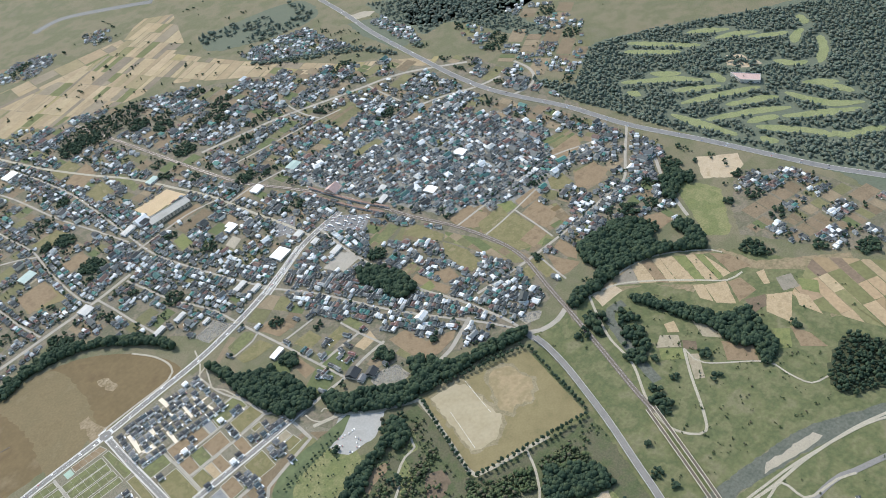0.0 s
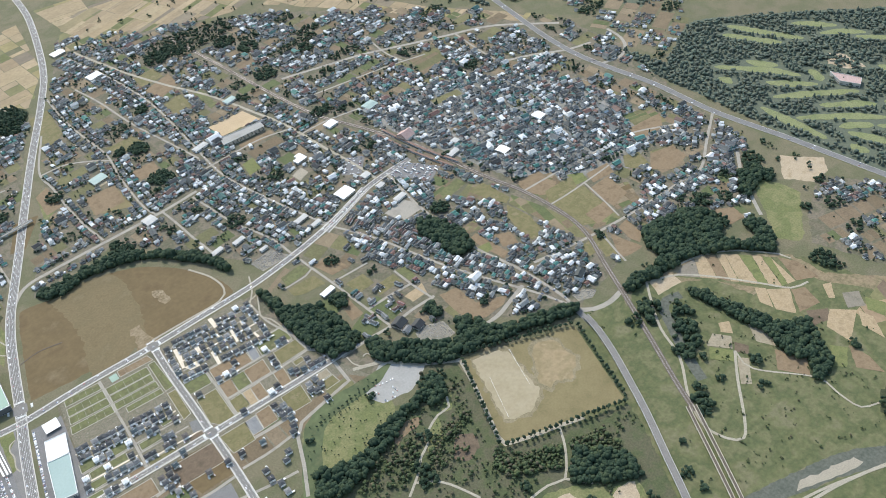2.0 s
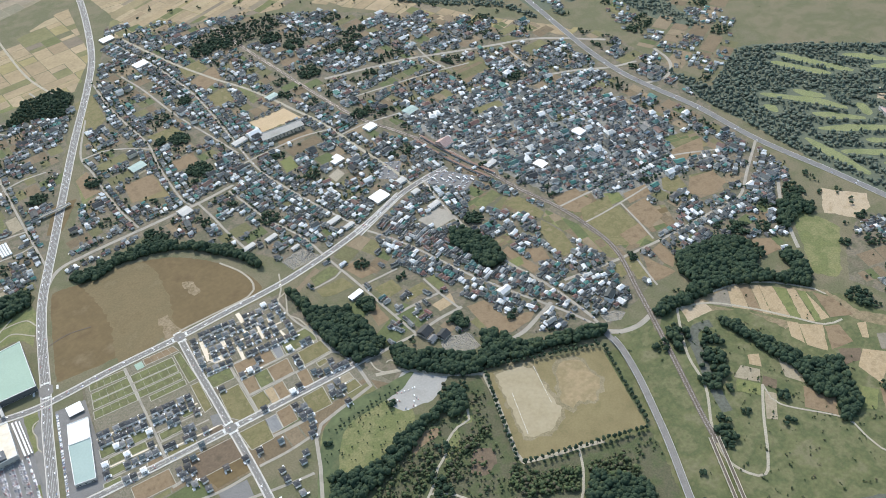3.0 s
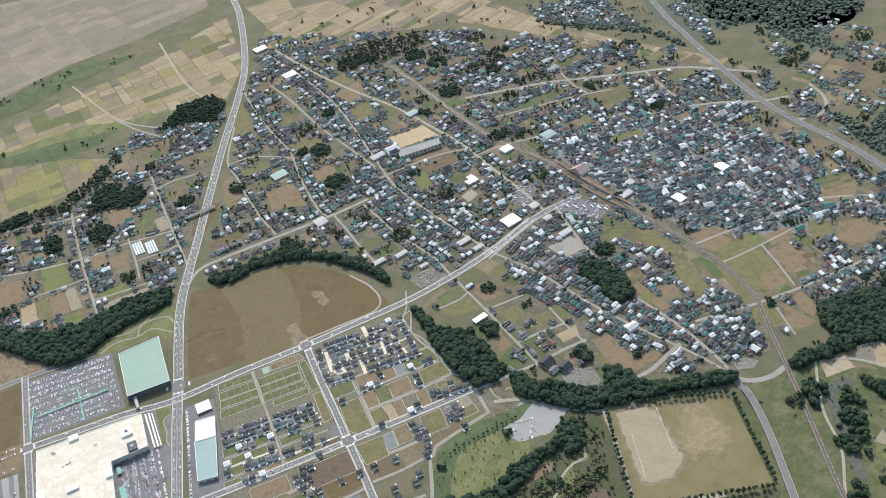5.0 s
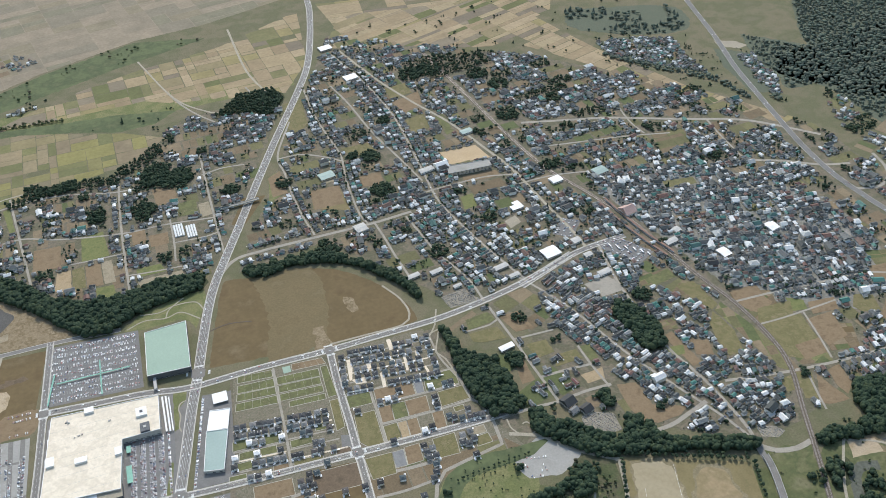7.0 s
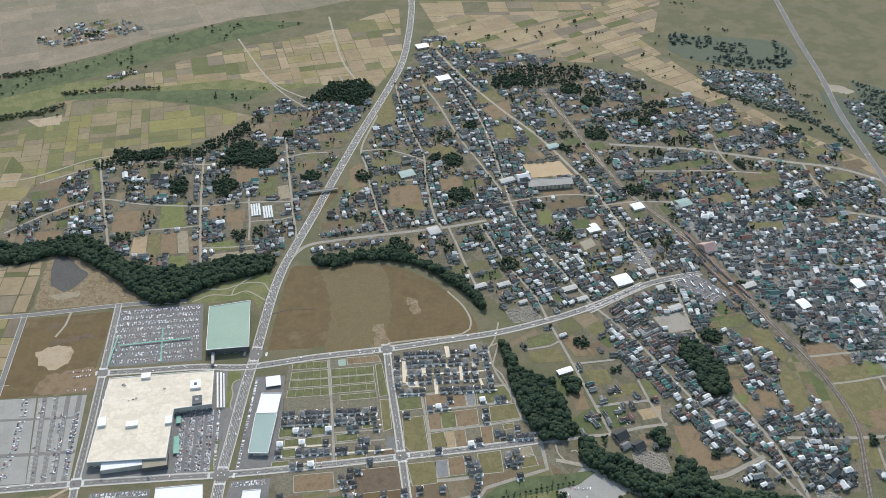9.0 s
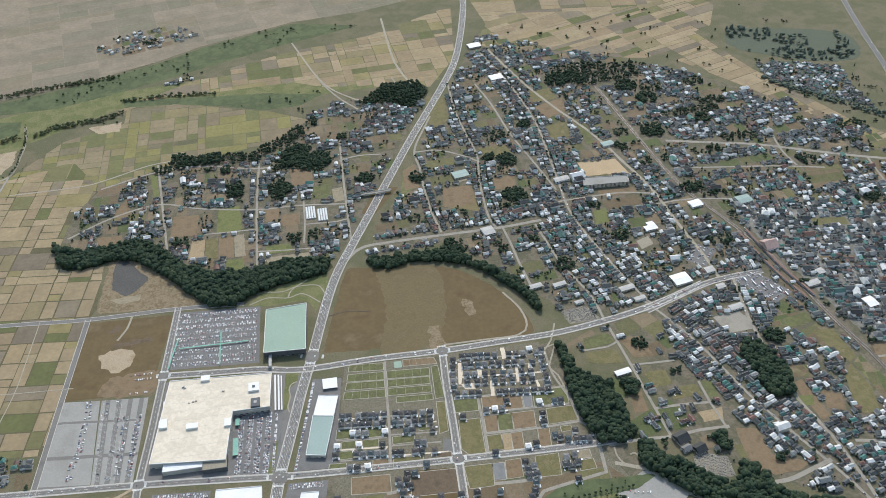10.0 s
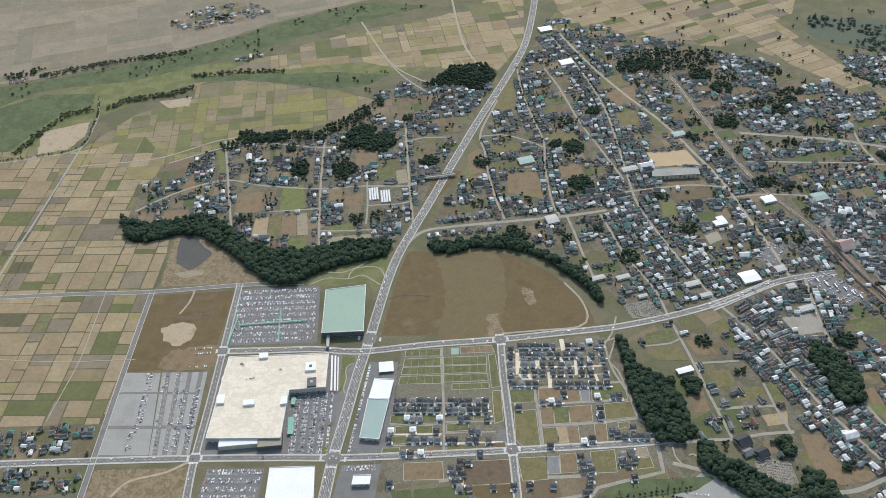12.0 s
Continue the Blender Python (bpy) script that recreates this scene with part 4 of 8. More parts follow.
estate_parcels = [
    ("plotlawn", [(-32, 1140), (28, 1135), (27, 1118), (-35, 1124)]),
    ("plotlawn", [(-36, 1117), (27, 1113), (26, 1094), (-39, 1100)]),
    ("plotlawn", [(-40, 1097), (26, 1092), (25, 1075), (-43, 1081)]),
    ("plotlawn", [(-45, 1076), (25, 1071), (24, 1053), (-49, 1059)]),
    ("soil", [(66, 1136), (121, 1132), (125, 1116), (65, 1120)]),
    ("plotlawn", [(34, 1113), (109, 1108), (108, 1089), (33, 1095)]),
    ("plotlawn", [(33, 1092), (107, 1087), (106, 1070), (32, 1075)]),
    ("plotlawn", [(32, 1071), (107, 1066), (106, 1050), (30, 1055)]),
    ("plotlawn", [(44, 1049), (107, 1045), (106, 1032), (43, 1036)]),
    ("plotlawn", [(114, 1110), (126, 1110), (127, 1035), (111, 1034)]),
    ("olive", [(111, 1025), (126, 1024), (122, 960), (107, 956)]),
    ("plotlawn", [(141, 1024), (182, 1021), (180, 994), (141, 996)]),
    ("olive", [(143, 977), (179, 976), (175, 899), (152, 899), (138, 918)]),
    ("soil", [(191, 1022), (259, 1018), (257, 986), (188, 990)]),
    ("lotgrey", [(262, 1018), (278, 1017), (273, 986), (260, 986)]),
    ("plotlawn", [(283, 1021), (339, 1019), (337, 983), (278, 986)]),
    ("soil", [(187, 979), (209, 978), (206, 944), (185, 945)]),
    ("plotlawn", [(210, 978), (234, 977), (232, 944), (206, 944)]),
    ("soil", [(235, 977), (273, 976), (269, 942), (232, 943)]),
    ("olive", [(296, 976), (344, 976), (343, 944), (292, 943)]),
    ("olive", [(184, 936), (207, 936), (206, 905), (182, 904)]),
    ("straw", [(209, 935), (224, 935), (220, 899), (206, 899)]),
    ("soil", [(225, 935), (243, 935), (240, 897), (222, 899)]),
    ("soil", [(271, 935), (290, 934), (285, 897), (266, 896)]),
    ("olive", [(310, 934), (327, 934), (327, 924), (310, 923)]),
    ("plotlawn", [(-64, 993), (-42, 992), (-43, 973), (-67, 974)]),
    ("plotlawn", [(-13, 990), (18, 988), (16, 967), (-14, 969)]),
    ("plotlawn", [(-57, 966), (-33, 965), (-35, 950), (-59, 952)]),
    ("plotlawn", [(-23, 964), (3, 962), (2, 947), (-23, 949)]),
    ("plotlawn", [(28, 962), (63, 961), (62, 946), (27, 947)]),
    ("plotlawn", [(-64, 946), (-40, 945), (-41, 930), (-66, 931)]),
    ("plotlawn", [(-80, 924), (-54, 922), (-55, 909), (-83, 911)]),
    ("soil", [(-9, 920), (15, 919), (15, 903), (-11, 904)]),
    ("olive", [(25, 919), (72, 916), (71, 898), (23, 900)]),
    ("darksoil", [(96, 915), (119, 915), (119, 900), (95, 900)]),
    ("plotlawn", [(74, 984), (92, 983), (91, 967), (74, 968)]),
    ("soil", [(-47, 891), (14, 887), (13, 854), (-49, 859)]),
    ("darksoil", [(48, 884), (123, 880), (121, 835), (45, 839)]),
    ("olive", [(136, 881), (181, 879), (177, 837), (138, 838)]),
    ("lotgrey", [(182, 878), (201, 878), (198, 846), (180, 847)]),
    ("soil", [(204, 881), (229, 881), (226, 846), (200, 846)]),
    ("olive", [(254, 881), (292, 881), (287, 839), (249, 841)]),
    ("palesoil", [(320, 880), (344, 880), (344, 864), (320, 864)]),
    ("olive", [(321, 860), (345, 861), (346, 842), (320, 841)]),
]
pale_drives = [
    [(246, 1134), (254, 1133), (253, 1106), (245, 1105)],
    [(212, 1057), (220, 1057), (214, 1021), (208, 1021)],
    [(163, 1110), (170, 1109), (170, 1091), (161, 1058), (156, 1058)],
    [(264, 1087), (269, 1086), (264, 1046), (259, 1046)],
    [(288, 1087), (295, 1089), (292, 1043), (283, 1043)],
    [(292, 1043), (296, 1044), (298, 1028), (293, 1027)],
    [(160, 1059), (185, 1057), (184, 1043), (166, 1045)],
    [(194, 1089), (203, 1089), (202, 1073), (194, 1074)],
    [(239, 1084), (244, 1084), (243, 1063), (238, 1063)],
    [(170, 1103), (175, 1104), (175, 1091), (169, 1090)],
]
houses_w = [(-38, 980), (-66, 956), (-30, 954), (-19, 907), (16, 974), (208, 990), (287, 992), (298, 1119), (247, 901)]
green_pad = [(48, 1134), (62, 1134), (62, 1118), (48, 1118)]
estate_alley_b = [(32, 1138), (28, 1067), (24, 986), (18, 897)]
estate_cross_lane_c = [(183, 942), (269, 938), (344, 940)]
estate_east_lane_b = [(341, 1021), (343, 977), (346, 938), (361, 923)]
fairway_lines = [
    [(1690, 1100), (1712, 1047), (1735, 987), (1761, 932)],
    [(1651, 1083), (1683, 1012), (1712, 957)],
    [(1801, 995), (1831, 957), (1860, 910)],
    [(1805, 918), (1845, 886), (1878, 843)],
    [(1847, 849), (1872, 810), (1909, 777)],
    [(1865, 740), (1901, 754), (1938, 755)],
    [(1807, 649), (1870, 668), (1924, 705)],
    [(1996, 796), (1979, 776), (1962, 758)],
    [(1525, 1005), (1564, 951), (1601, 896), (1623, 842)],
    [(1494, 971), (1499, 952), (1498, 932)],
    [(1592, 969), (1605, 938), (1625, 904)],
    [(1550, 880), (1577, 844), (1619, 795)],
    [(1514, 835), (1543, 809), (1587, 777), (1654, 715)],
    [(1655, 845), (1649, 817), (1634, 797)],
    [(1481, 751), (1519, 717), (1560, 678), (1610, 618)],
    [(1554, 744), (1586, 713), (1620, 683), (1635, 660)],
    [(1570, 617), (1602, 576), (1639, 530), (1675, 491)],
    [(1464, 829), (1462, 775), (1463, 723), (1461, 664)],
    [(1509, 647), (1528, 595), (1550, 537), (1553, 492)],
    [(1565, 505), (1567, 472), (1599, 451), (1630, 420)],
    [(1476, 620), (1476, 601), (1481, 580)],
    [(1659, 659), (1657, 602), (1667, 543), (1700, 496)],
    [(1713, 643), (1734, 607), (1754, 577)],
    [(1725, 599), (1729, 565), (1730, 532)],
    [(1772, 743), (1780, 697), (1801, 673)],
    [(1514, 671), (1543, 649), (1566, 624)],
]
golf_bare = [(1745, 853), (1762, 824), (1750, 759), (1714, 784), (1703, 829)]
club_house = [(1667, 798), (1691, 735), (1667, 722), (1649, 762)]
far_forest = [(1563, 1803), (1702, 1813), (2046, 1829), (1812, 1495), (1638, 1543), (1598, 1628), (1487, 1646)]
far_forest_b = [(1157, 2293), (1453, 2194), (1441, 2045), (1310, 2047), (1168, 2127), (1121, 2199)]
far_forest_c = [(1128, 2013), (1149, 1951), (1233, 1850), (1335, 1744), (1364, 1632), (1438, 1597), (1452, 1617), (1379, 1654), (1351, 1761), (1245, 1870), (1158, 1969)]
flood_green = [(-1052, 2121), (-948, 2171), (-812, 2159), (-807, 2102), (-879, 2071), (-928, 1985), (-964, 1914), (-985, 1893)]
hedge_strip = [(-566, 2218), (-445, 2224), (-314, 2211), (-313, 2195), (-443, 2209), (-557, 2205)]
hamlet_d = [(-454, 2282), (-422, 2310), (-334, 2283), (-323, 2237), (-416, 2245)]
hamlet_e = [(967, 2706), (1051, 2648), (999, 2555), (938, 2617)]
trench_a = [(-483, 1316), (-462, 1325), (-456, 1315), (-478, 1304)]
trench_b = [(-471, 1276), (-434, 1279), (-402, 1283), (-397, 1271), (-432, 1265), (-467, 1264)]
lot_patch = [(-491, 1247), (-460, 1261), (-427, 1246), (-431, 1214), (-451, 1199), (-477, 1210)]
lot_soil = [(-468, 1186), (-378, 1192), (-392, 1136), (-477, 1144)]
lot_track = [(-443, 1349), (-449, 1315), (-464, 1284)]
lot_cars = [[(-427, 1186), (-391, 1185)], [(-419, 1173), (-388, 1173)], [(-428, 1141), (-395, 1140)]]
lot_cars_b = [(-495, 1134), (-492, 1096), (-495, 1064), (-495, 1027), (-503, 992), (-503, 966)]
lot_band_a = [(-559, 1019), (-397, 1003)]
lot_band_b = [(-558, 958), (-398, 940)]
lot_band_c = [(-550, 1092), (-531, 1093), (-407, 1078)]
highway_overpass = [(14, 1659), (55, 1660), (102, 1664)]
gym = [(529, 1633)]
river_flats = [(-1058, 2141), (-588, 2265), (-295, 2300), (292, 2193), (287, 2156), (-32, 2143), (-93, 2093), (-470, 2170), (-554, 2180), (-773, 2044), (-895, 1859), (-974, 1853)]
town_fields = [
    ("soil", [(916, 1002), (965, 999), (974, 963), (939, 943), (920, 956)]),
    ("olive", [(953, 920), (1004, 917), (988, 814), (944, 814), (917, 830), (917, 875)]),
    ("crop", [(1004, 965), (1032, 947), (1024, 923), (995, 927)]),
    ("soil", [(1003, 900), (1060, 902), (1049, 838), (1000, 828), (1000, 865)]),
    ("soil", [(1177, 889), (1230, 877), (1222, 832), (1170, 822), (1137, 854)]),
    ("olive", [(1131, 926), (1164, 912), (1150, 868), (1115, 880), (1108, 898)]),
    ("soil", [(988, 784), (981, 738), (957, 720), (953, 746), (961, 779)]),
    ("soil", [(937, 780), (945, 741), (954, 710), (923, 710), (902, 718)]),
    ("olive", [(906, 789), (931, 784), (904, 729), (884, 738)]),
    ("soil", [(1125, 684), (1159, 664), (1150, 630), (1111, 636)]),
    ("plotlawn", [(404, 1129), (452, 1135), (457, 1110), (401, 1101)]),
    ("olive", [(397, 1092), (454, 1092), (461, 1057), (433, 1060), (415, 1061), (397, 1070)]),
    ("soil", [(467, 1115), (506, 1118), (518, 1065), (482, 1065)]),
    ("soil", [(453, 1015), (468, 1013), (467, 941), (442, 940)]),
    ("olive", [(486, 1028), (526, 1027), (528, 992), (492, 989)]),
    ("olive", [(525, 984), (567, 985), (570, 960), (516, 957)]),
    ("plotlawn", [(575, 988), (597, 988), (597, 951), (580, 949)]),
    ("soil", [(596, 881), (631, 873), (633, 818), (686, 793), (667, 781), (622, 779), (595, 798), (593, 835)]),
    ("plotlawn", [(778, 1110), (837, 1123), (840, 1095), (790, 1086)]),
    ("olive", [(825, 1071), (865, 1072), (874, 995), (855, 986), (838, 1029)]),
    ("soil", [(915, 1023), (973, 1016), (967, 962), (917, 963), (910, 998)]),
    ("olive", [(936, 958), (1008, 955), (967, 874), (921, 870), (918, 925)]),
    ("olive", [(854, 983), (864, 923), (849, 873), (819, 870), (820, 909), (830, 954)]),
    ("soil", [(733, 956), (753, 962), (764, 877), (745, 870)]),
    ("soil", [(774, 935), (804, 916), (795, 883), (766, 894)]),
    ("straw", [(548, 923), (592, 927), (584, 902), (551, 901)]),
    ("olive", [(869, 790), (914, 794), (906, 760), (865, 760)]),
    ("soil", [(944, 851), (1000, 851), (991, 815), (940, 813)]),
    ("crop", [(722, 930), (755, 924), (748, 903), (720, 905)]),
    ("soil", [(1035, 939), (1090, 933), (1079, 902), (1025, 908)]),
    ("soil", [(1211, 983), (1300, 974), (1263, 932), (1198, 941)]),
    ("soil", [(217, 1655), (286, 1655), (280, 1581), (212, 1581)]),
    ("palesoil", [(257, 1704), (284, 1709), (283, 1676), (256, 1669)]),
    ("olive", [(328, 1802), (396, 1801), (407, 1759), (345, 1757)]),
    ("soil", [(338, 1669), (390, 1672), (386, 1622), (337, 1626)]),
    ("olive", [(513, 1866), (566, 1884), (560, 1810), (513, 1805)]),
    ("plotlawn", [(590, 1856), (612, 1860), (610, 1773), (589, 1761)]),
    ("soil", [(507, 1965), (587, 1996), (582, 1929), (521, 1900)]),
    ("olive", [(509, 2042), (570, 2050), (572, 1995), (508, 1982)]),
    ("soil", [(563, 1581), (645, 1576), (645, 1551), (561, 1555)]),
    ("crop", [(531, 1506), (561, 1511), (555, 1462), (524, 1459)]),
    ("olive", [(239, 2068), (288, 2072), (277, 1943), (243, 1908), (220, 1950)]),
    ("soil", [(137, 1743), (169, 1762), (168, 1668), (133, 1663)]),
    ("soil", [(-386, 1662), (-331, 1659), (-332, 1584), (-389, 1586)]),
    ("crop", [(-288, 1669), (-242, 1678), (-233, 1587), (-290, 1583)]),
    ("soil", [(-520, 1706), (-497, 1754), (-484, 1692), (-509, 1667)]),
    ("straw", [(-340, 1566), (-312, 1567), (-313, 1500), (-345, 1506)]),
    ("olive", [(-310, 1566), (-286, 1568), (-284, 1497), (-310, 1500)]),
    ("soil", [(-284, 1568), (-253, 1569), (-250, 1493), (-282, 1497)]),
    ("palesoil", [(-251, 1568), (-230, 1569), (-225, 1493), (-248, 1495)]),
    ("crop", [(-183, 1518), (-133, 1519), (-124, 1490), (-181, 1491)]),
    ("palesoil", [(-183, 1480), (-92, 1481), (-90, 1445), (-178, 1453)]),
    ("soil", [(-126, 1797), (-75, 1800), (-73, 1732), (-121, 1728)]),
    ("palesoil", [(-32, 1700), (-8, 1705), (-6, 1653), (-30, 1649)]),
    ("plotlawn", [(-76, 1721), (-34, 1723), (-35, 1669), (-78, 1670)]),
    ("crop", [(-454, 1838), (-440, 1845), (-426, 1751), (-437, 1744)]),
    ("soil", [(-548, 1617), (-495, 1616), (-487, 1576), (-537, 1577)]),
    ("crop", [(-267, 1487), (-230, 1486), (-227, 1442), (-261, 1444)]),
    ("soil", [(-149, 1624), (-107, 1623), (-109, 1582), (-146, 1582)]),
    ("soil", [(-185, 1651), (-154, 1653), (-154, 1604), (-183, 1603)]),
]
village_woods = [
    [(-395, 1895), (-293, 1901), (-289, 1858), (-379, 1859)],
    [(-152, 1865), (-26, 1854), (-39, 1806), (-144, 1819)],
    [(-178, 1738), (-141, 1762), (-136, 1682), (-165, 1676)],
    [(-274, 1752), (-237, 1766), (-229, 1709), (-270, 1705)],
]
grave_yards = [
    [(529, 839), (561, 826), (559, 788), (528, 786), (503, 810), (506, 836)],
    [(769, 712), (797, 706), (810, 690), (791, 682), (767, 693)],
]
far_stream = [(902, 2897), (960, 2908), (1028, 2892), (1145, 2786), (1242, 2686)]
row_lanes = [
    [(-61, 1016), (19, 1008)],
    [(-64, 997), (18, 989)],
    [(-67, 971), (18, 963)],
    [(-70, 951), (17, 943)],
    [(-76, 929), (17, 920)],
    [(28, 1008), (106, 1002)],
    [(27, 988), (105, 982)],
    [(25, 967), (105, 960)],
    [(24, 944), (107, 938)],
    [(22, 923), (116, 916)],
    [(159, 1117), (316, 1107)],
    [(158, 1094), (313, 1084)],
    [(158, 1075), (311, 1061)],
    [(155, 1053), (309, 1042)],
]
mall_verge = [(-148, 1145), (-124, 1141), (-127, 1118), (-142, 1102), (-145, 1057), (-154, 1053), (-151, 1103)]
mall_verge_b = [(-168, 988), (-163, 987), (-173, 917), (-183, 919)]
mall_verge_path = [(-128, 1117), (-138, 1113), (-143, 1100), (-141, 1084), (-146, 1061), (-143, 1048)]
lawn_tree_row = [(265, 787), (330, 793), (393, 796)]
loop_path = [(386, 877), (386, 857), (396, 839), (415, 833), (423, 841), (416, 859), (407, 858)]
site_track = [(-514, 876), (-488, 903), (-435, 913), (-397, 931)]
field_lane_a = [(909, 920), (972, 919), (1057, 923), (1089, 925)]
field_lane_b = [(925, 790), (910, 738), (902, 705)]
plot_road_f = [(379, 882), (440, 884), (488, 881), (535, 886), (588, 885)]
pond_sand = [(-493, 1405), (-463, 1408), (-432, 1410), (-434, 1393), (-471, 1387)]
paddy_track = [(-528, 1173), (-664, 1182), (-782, 1201)]
paddy_track_b = [(-621, 1367), (-627, 1251), (-632, 1180), (-644, 1111), (-657, 1043)]
paddy_track_c = [(-783, 2060), (-781, 1985), (-796, 1867), (-814, 1722), (-829, 1610), (-846, 1498), (-853, 1443)]
# ---- ground and zones ----
gv = [(-9000, -6000, 0), (9000, -6000, 0), (9000, 12000, 0), (-9000, 12000, 0)]
setting("ground", mesh("ground", gv, [(0, 1, 2, 3)], M["ground"]), "dry brown and green farmland around the town", "ground")


def zone(name, pts, material, label, z=.06, jitter=1.2, category="ground", rounded=False):
    return setting(name, mesh(name, *patch(pts, z, jitter, rounded), material), label, category)


zone("ground_town", town, M["yard"], "grey-brown yards and lots of the town", .03)
zone("ground_village", village, M["yard"], "brown yards and kitchen gardens of a village", .03)
zone("ground_centre", dense_town, M["town"], "paved grey ground of the dense town centre", .06)
zone("ground_park_base", park_base, M["meadow"], "rough green grass of the riverside park", .045)
zone("ground_bank_base", bank_base, M["meadow"], "rough green grass along the river", .046)
zone("ground_south_tan", south_tan, M["bare"], "tan harvested field south of the river", .12, .5)
zone("ground_brown_lot", brown_sw, M["wornfield"], "rough brown vacant field beside a car park", .064, .6)
zone("ground_farmland", farmland, M["farmsoil"], "tilled brown soil between farm strips", .062)
zone("ground_field", big_field, M["brownfield"], "large mown brown field beside the main road", .08, .6, rounded=True)
zone("ground_scrub", park_scrub, M["scrub"], "dark green riverside scrub", .06)
zone("ground_lawn", park_lawn, M["lawn"], "yellow-green park lawn dotted with small trees", .07)
zone("ground_rail_meadow", meadow_rail, M["meadow"], "bright green meadow beside the railway", .05)
zone("ground_river_meadow", meadow_river, M["meadow"], "bright green riverside meadow", .055)
zone("ground_south_bank", south_bank, M["meadow"], "grassy river bank with tracks", .05)
zone("ground_sports", green_sports, M["lawn"], "pale green sports ground", .07)
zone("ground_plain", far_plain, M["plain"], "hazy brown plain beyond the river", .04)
zone("ground_river_flats", river_flats, M["lawn"], "dry green grass of the river flats", .035)
zone("ground_flood_green", flood_green, M["beltgreen"], "green field on the river flats", .06)
zone("ground_belt", river_belt, M["beltgreen"], "green river flats with trees", .05)
zone("ground_pond", pond_ground, M["wornfield"], "bare sandy ground round a pond", .05)
zone("ground_lot_brown", brown_lot, M["brownfield"], "rough brown vacant lot", .07, .5)
zone("ground_verge", verge_park, M["lawn"], "grass verge with footpaths", .07, .5)
zone("pavement_apron", [(-362, 1158), (-120, 1140), (-168, 922), (-384, 938)], M["asphalt"], "dark asphalt service apron round the shopping centre", .075, 0)
zone("ground_mall_verge", mall_verge, M["lawn"], "grass verge beside the shopping centre", .11, .4)
zone("ground_mall_verge_b", mall_verge_b, M["lawn"], "narrow grass strip beside a car park", .112, .2)
zone("pavement_gravel_lot", gravel_lot, M["lotpale"], "pale worn overflow car park", .09, 0)
zone("pavement_asphalt_lot", asphalt_lot, M["lotpale"], "grey asphalt overflow car park", .09, 0)
zone("pavement_mall_lot", mall_car_park, M["lot"], "grey asphalt shopping centre car park", .09, 0)
zone("pavement_mall_front", mall_front, M["lot"], "grey asphalt forecourt car park", .09, 0)
zone("pavement_south_lot", south_lot, M["lot"], "asphalt car park beside a white store", .09, 0)
zone("pavement_retail", retail_strip, M["lot"], "asphalt lot of a roadside shop row", .09, 0)
zone("pavement_park_lot", car_park, M["lotpale"], "grey gravel car park beside the park", .09, .8, rounded=True)
zone("pavement_corner_lot", [(-148, 898), (-84, 894), (-96, 826), (-163, 832)], M["lot"], "dark asphalt lot of a corner shop", .09, 0)
block_poly([(-148, 898), (-84, 894), (-96, 826), (-163, 832)])
zone("ground_school_yard", school_yard, M["playground"], "sandy school playground", .12, 0)
zone("ground_cemetery", cemetery, M["pale"], "pale gravel cemetery ground", .1, .3)
setting("water_river", mesh("water_river", *patch(river, .10, 1.0), M["water"]), "dark greenish river", "river")
setting("water_pond", mesh("water_pond", *patch(pond, .137, .6), M["pondw"]), "still grey pond", "pond")
zone("ground_pond_sand", pond_sand, M["palesoil"], "pale sand beside a pond", .136, .5)
zone("ground_sand_bar", sand_bar, M["pale"], "pale sand bar in the river", .16, 1.0)
for p in (big_field, park_scrub, park_lawn, meadow_rail, meadow_river, south_bank, green_sports, pond_ground, brown_lot, verge_park, gravel_lot, asphalt_lot,
          mall_car_park, mall_front, south_lot, retail_strip, car_park, school_yard, cemetery, river, river_belt, farmland, pitch, mall_roof, green_roof, white_store, school_roof):
    block_poly(p)

# playing field with two worn pale pitches
setting("ground_playing_field", mesh("ground_playing_field", *patch(pitch, .10), M["pitchsoil"]), "sandy brown playing field ringed by trees", "playing field")
_pc = np.array(pitch, float)


def on_pitch(u, v):
    a, b, c, d = _pc
    p = a * (1 - u) * (1 - v) + b * u * (1 - v) + c * u * v + d * (1 - u) * v
    return float(p[0]), float(p[1])


def blob(u, v, ru, rv, n=26, rough=.12, seed=0):
    r = np.random.default_rng(seed)
    q = r.normal(0, rough, n)
    q = (q + np.roll(q, 1) + np.roll(q, 2)) / 1.6
    return [on_pitch(u + ru * (1 + q[k]) * math.cos(2 * math.pi * k / n), v + rv * (1 + q[k]) * math.sin(2 * math.pi * k / n)) for k in range(n)]


def grown(pts, f):
    c = np.mean(pts, 0)
    return [tuple(c + (np.array(p) - c) * f) for p in pts]


worn_pitch = [on_pitch(.05, .07), on_pitch(.2, .05), on_pitch(.36, .06), on_pitch(.41, .35), on_pitch(.45, .62), on_pitch(.37, .72), on_pitch(.32, .78), on_pitch(.14, .80), on_pitch(.1, .78), on_pitch(.07, .4)]
worn_diamond = blob(.66, .36, .17, .27, seed=3)
for k, (w, f) in enumerate(((worn_pitch, 1.1), (worn_diamond, 1.16))):
    setting("ground_half_worn_%d" % (k + 1), mesh("ground_half_worn", *patch(grown(w, f), .125 + .002 * k, 1.8), M["wornmid"]), "half-worn turf on a playing field", "playing field")
setting("ground_worn_pitch", mesh("ground_worn_pitch", *patch(worn_pitch, .14, 1.9), M["worn"]), "pale worn football pitch", "playing field")
setting("ground_worn_diamond", mesh("ground_worn_diamond", *patch(worn_diamond, .14, 1.6), M["worndust"]), "pale worn baseball field", "playing field")
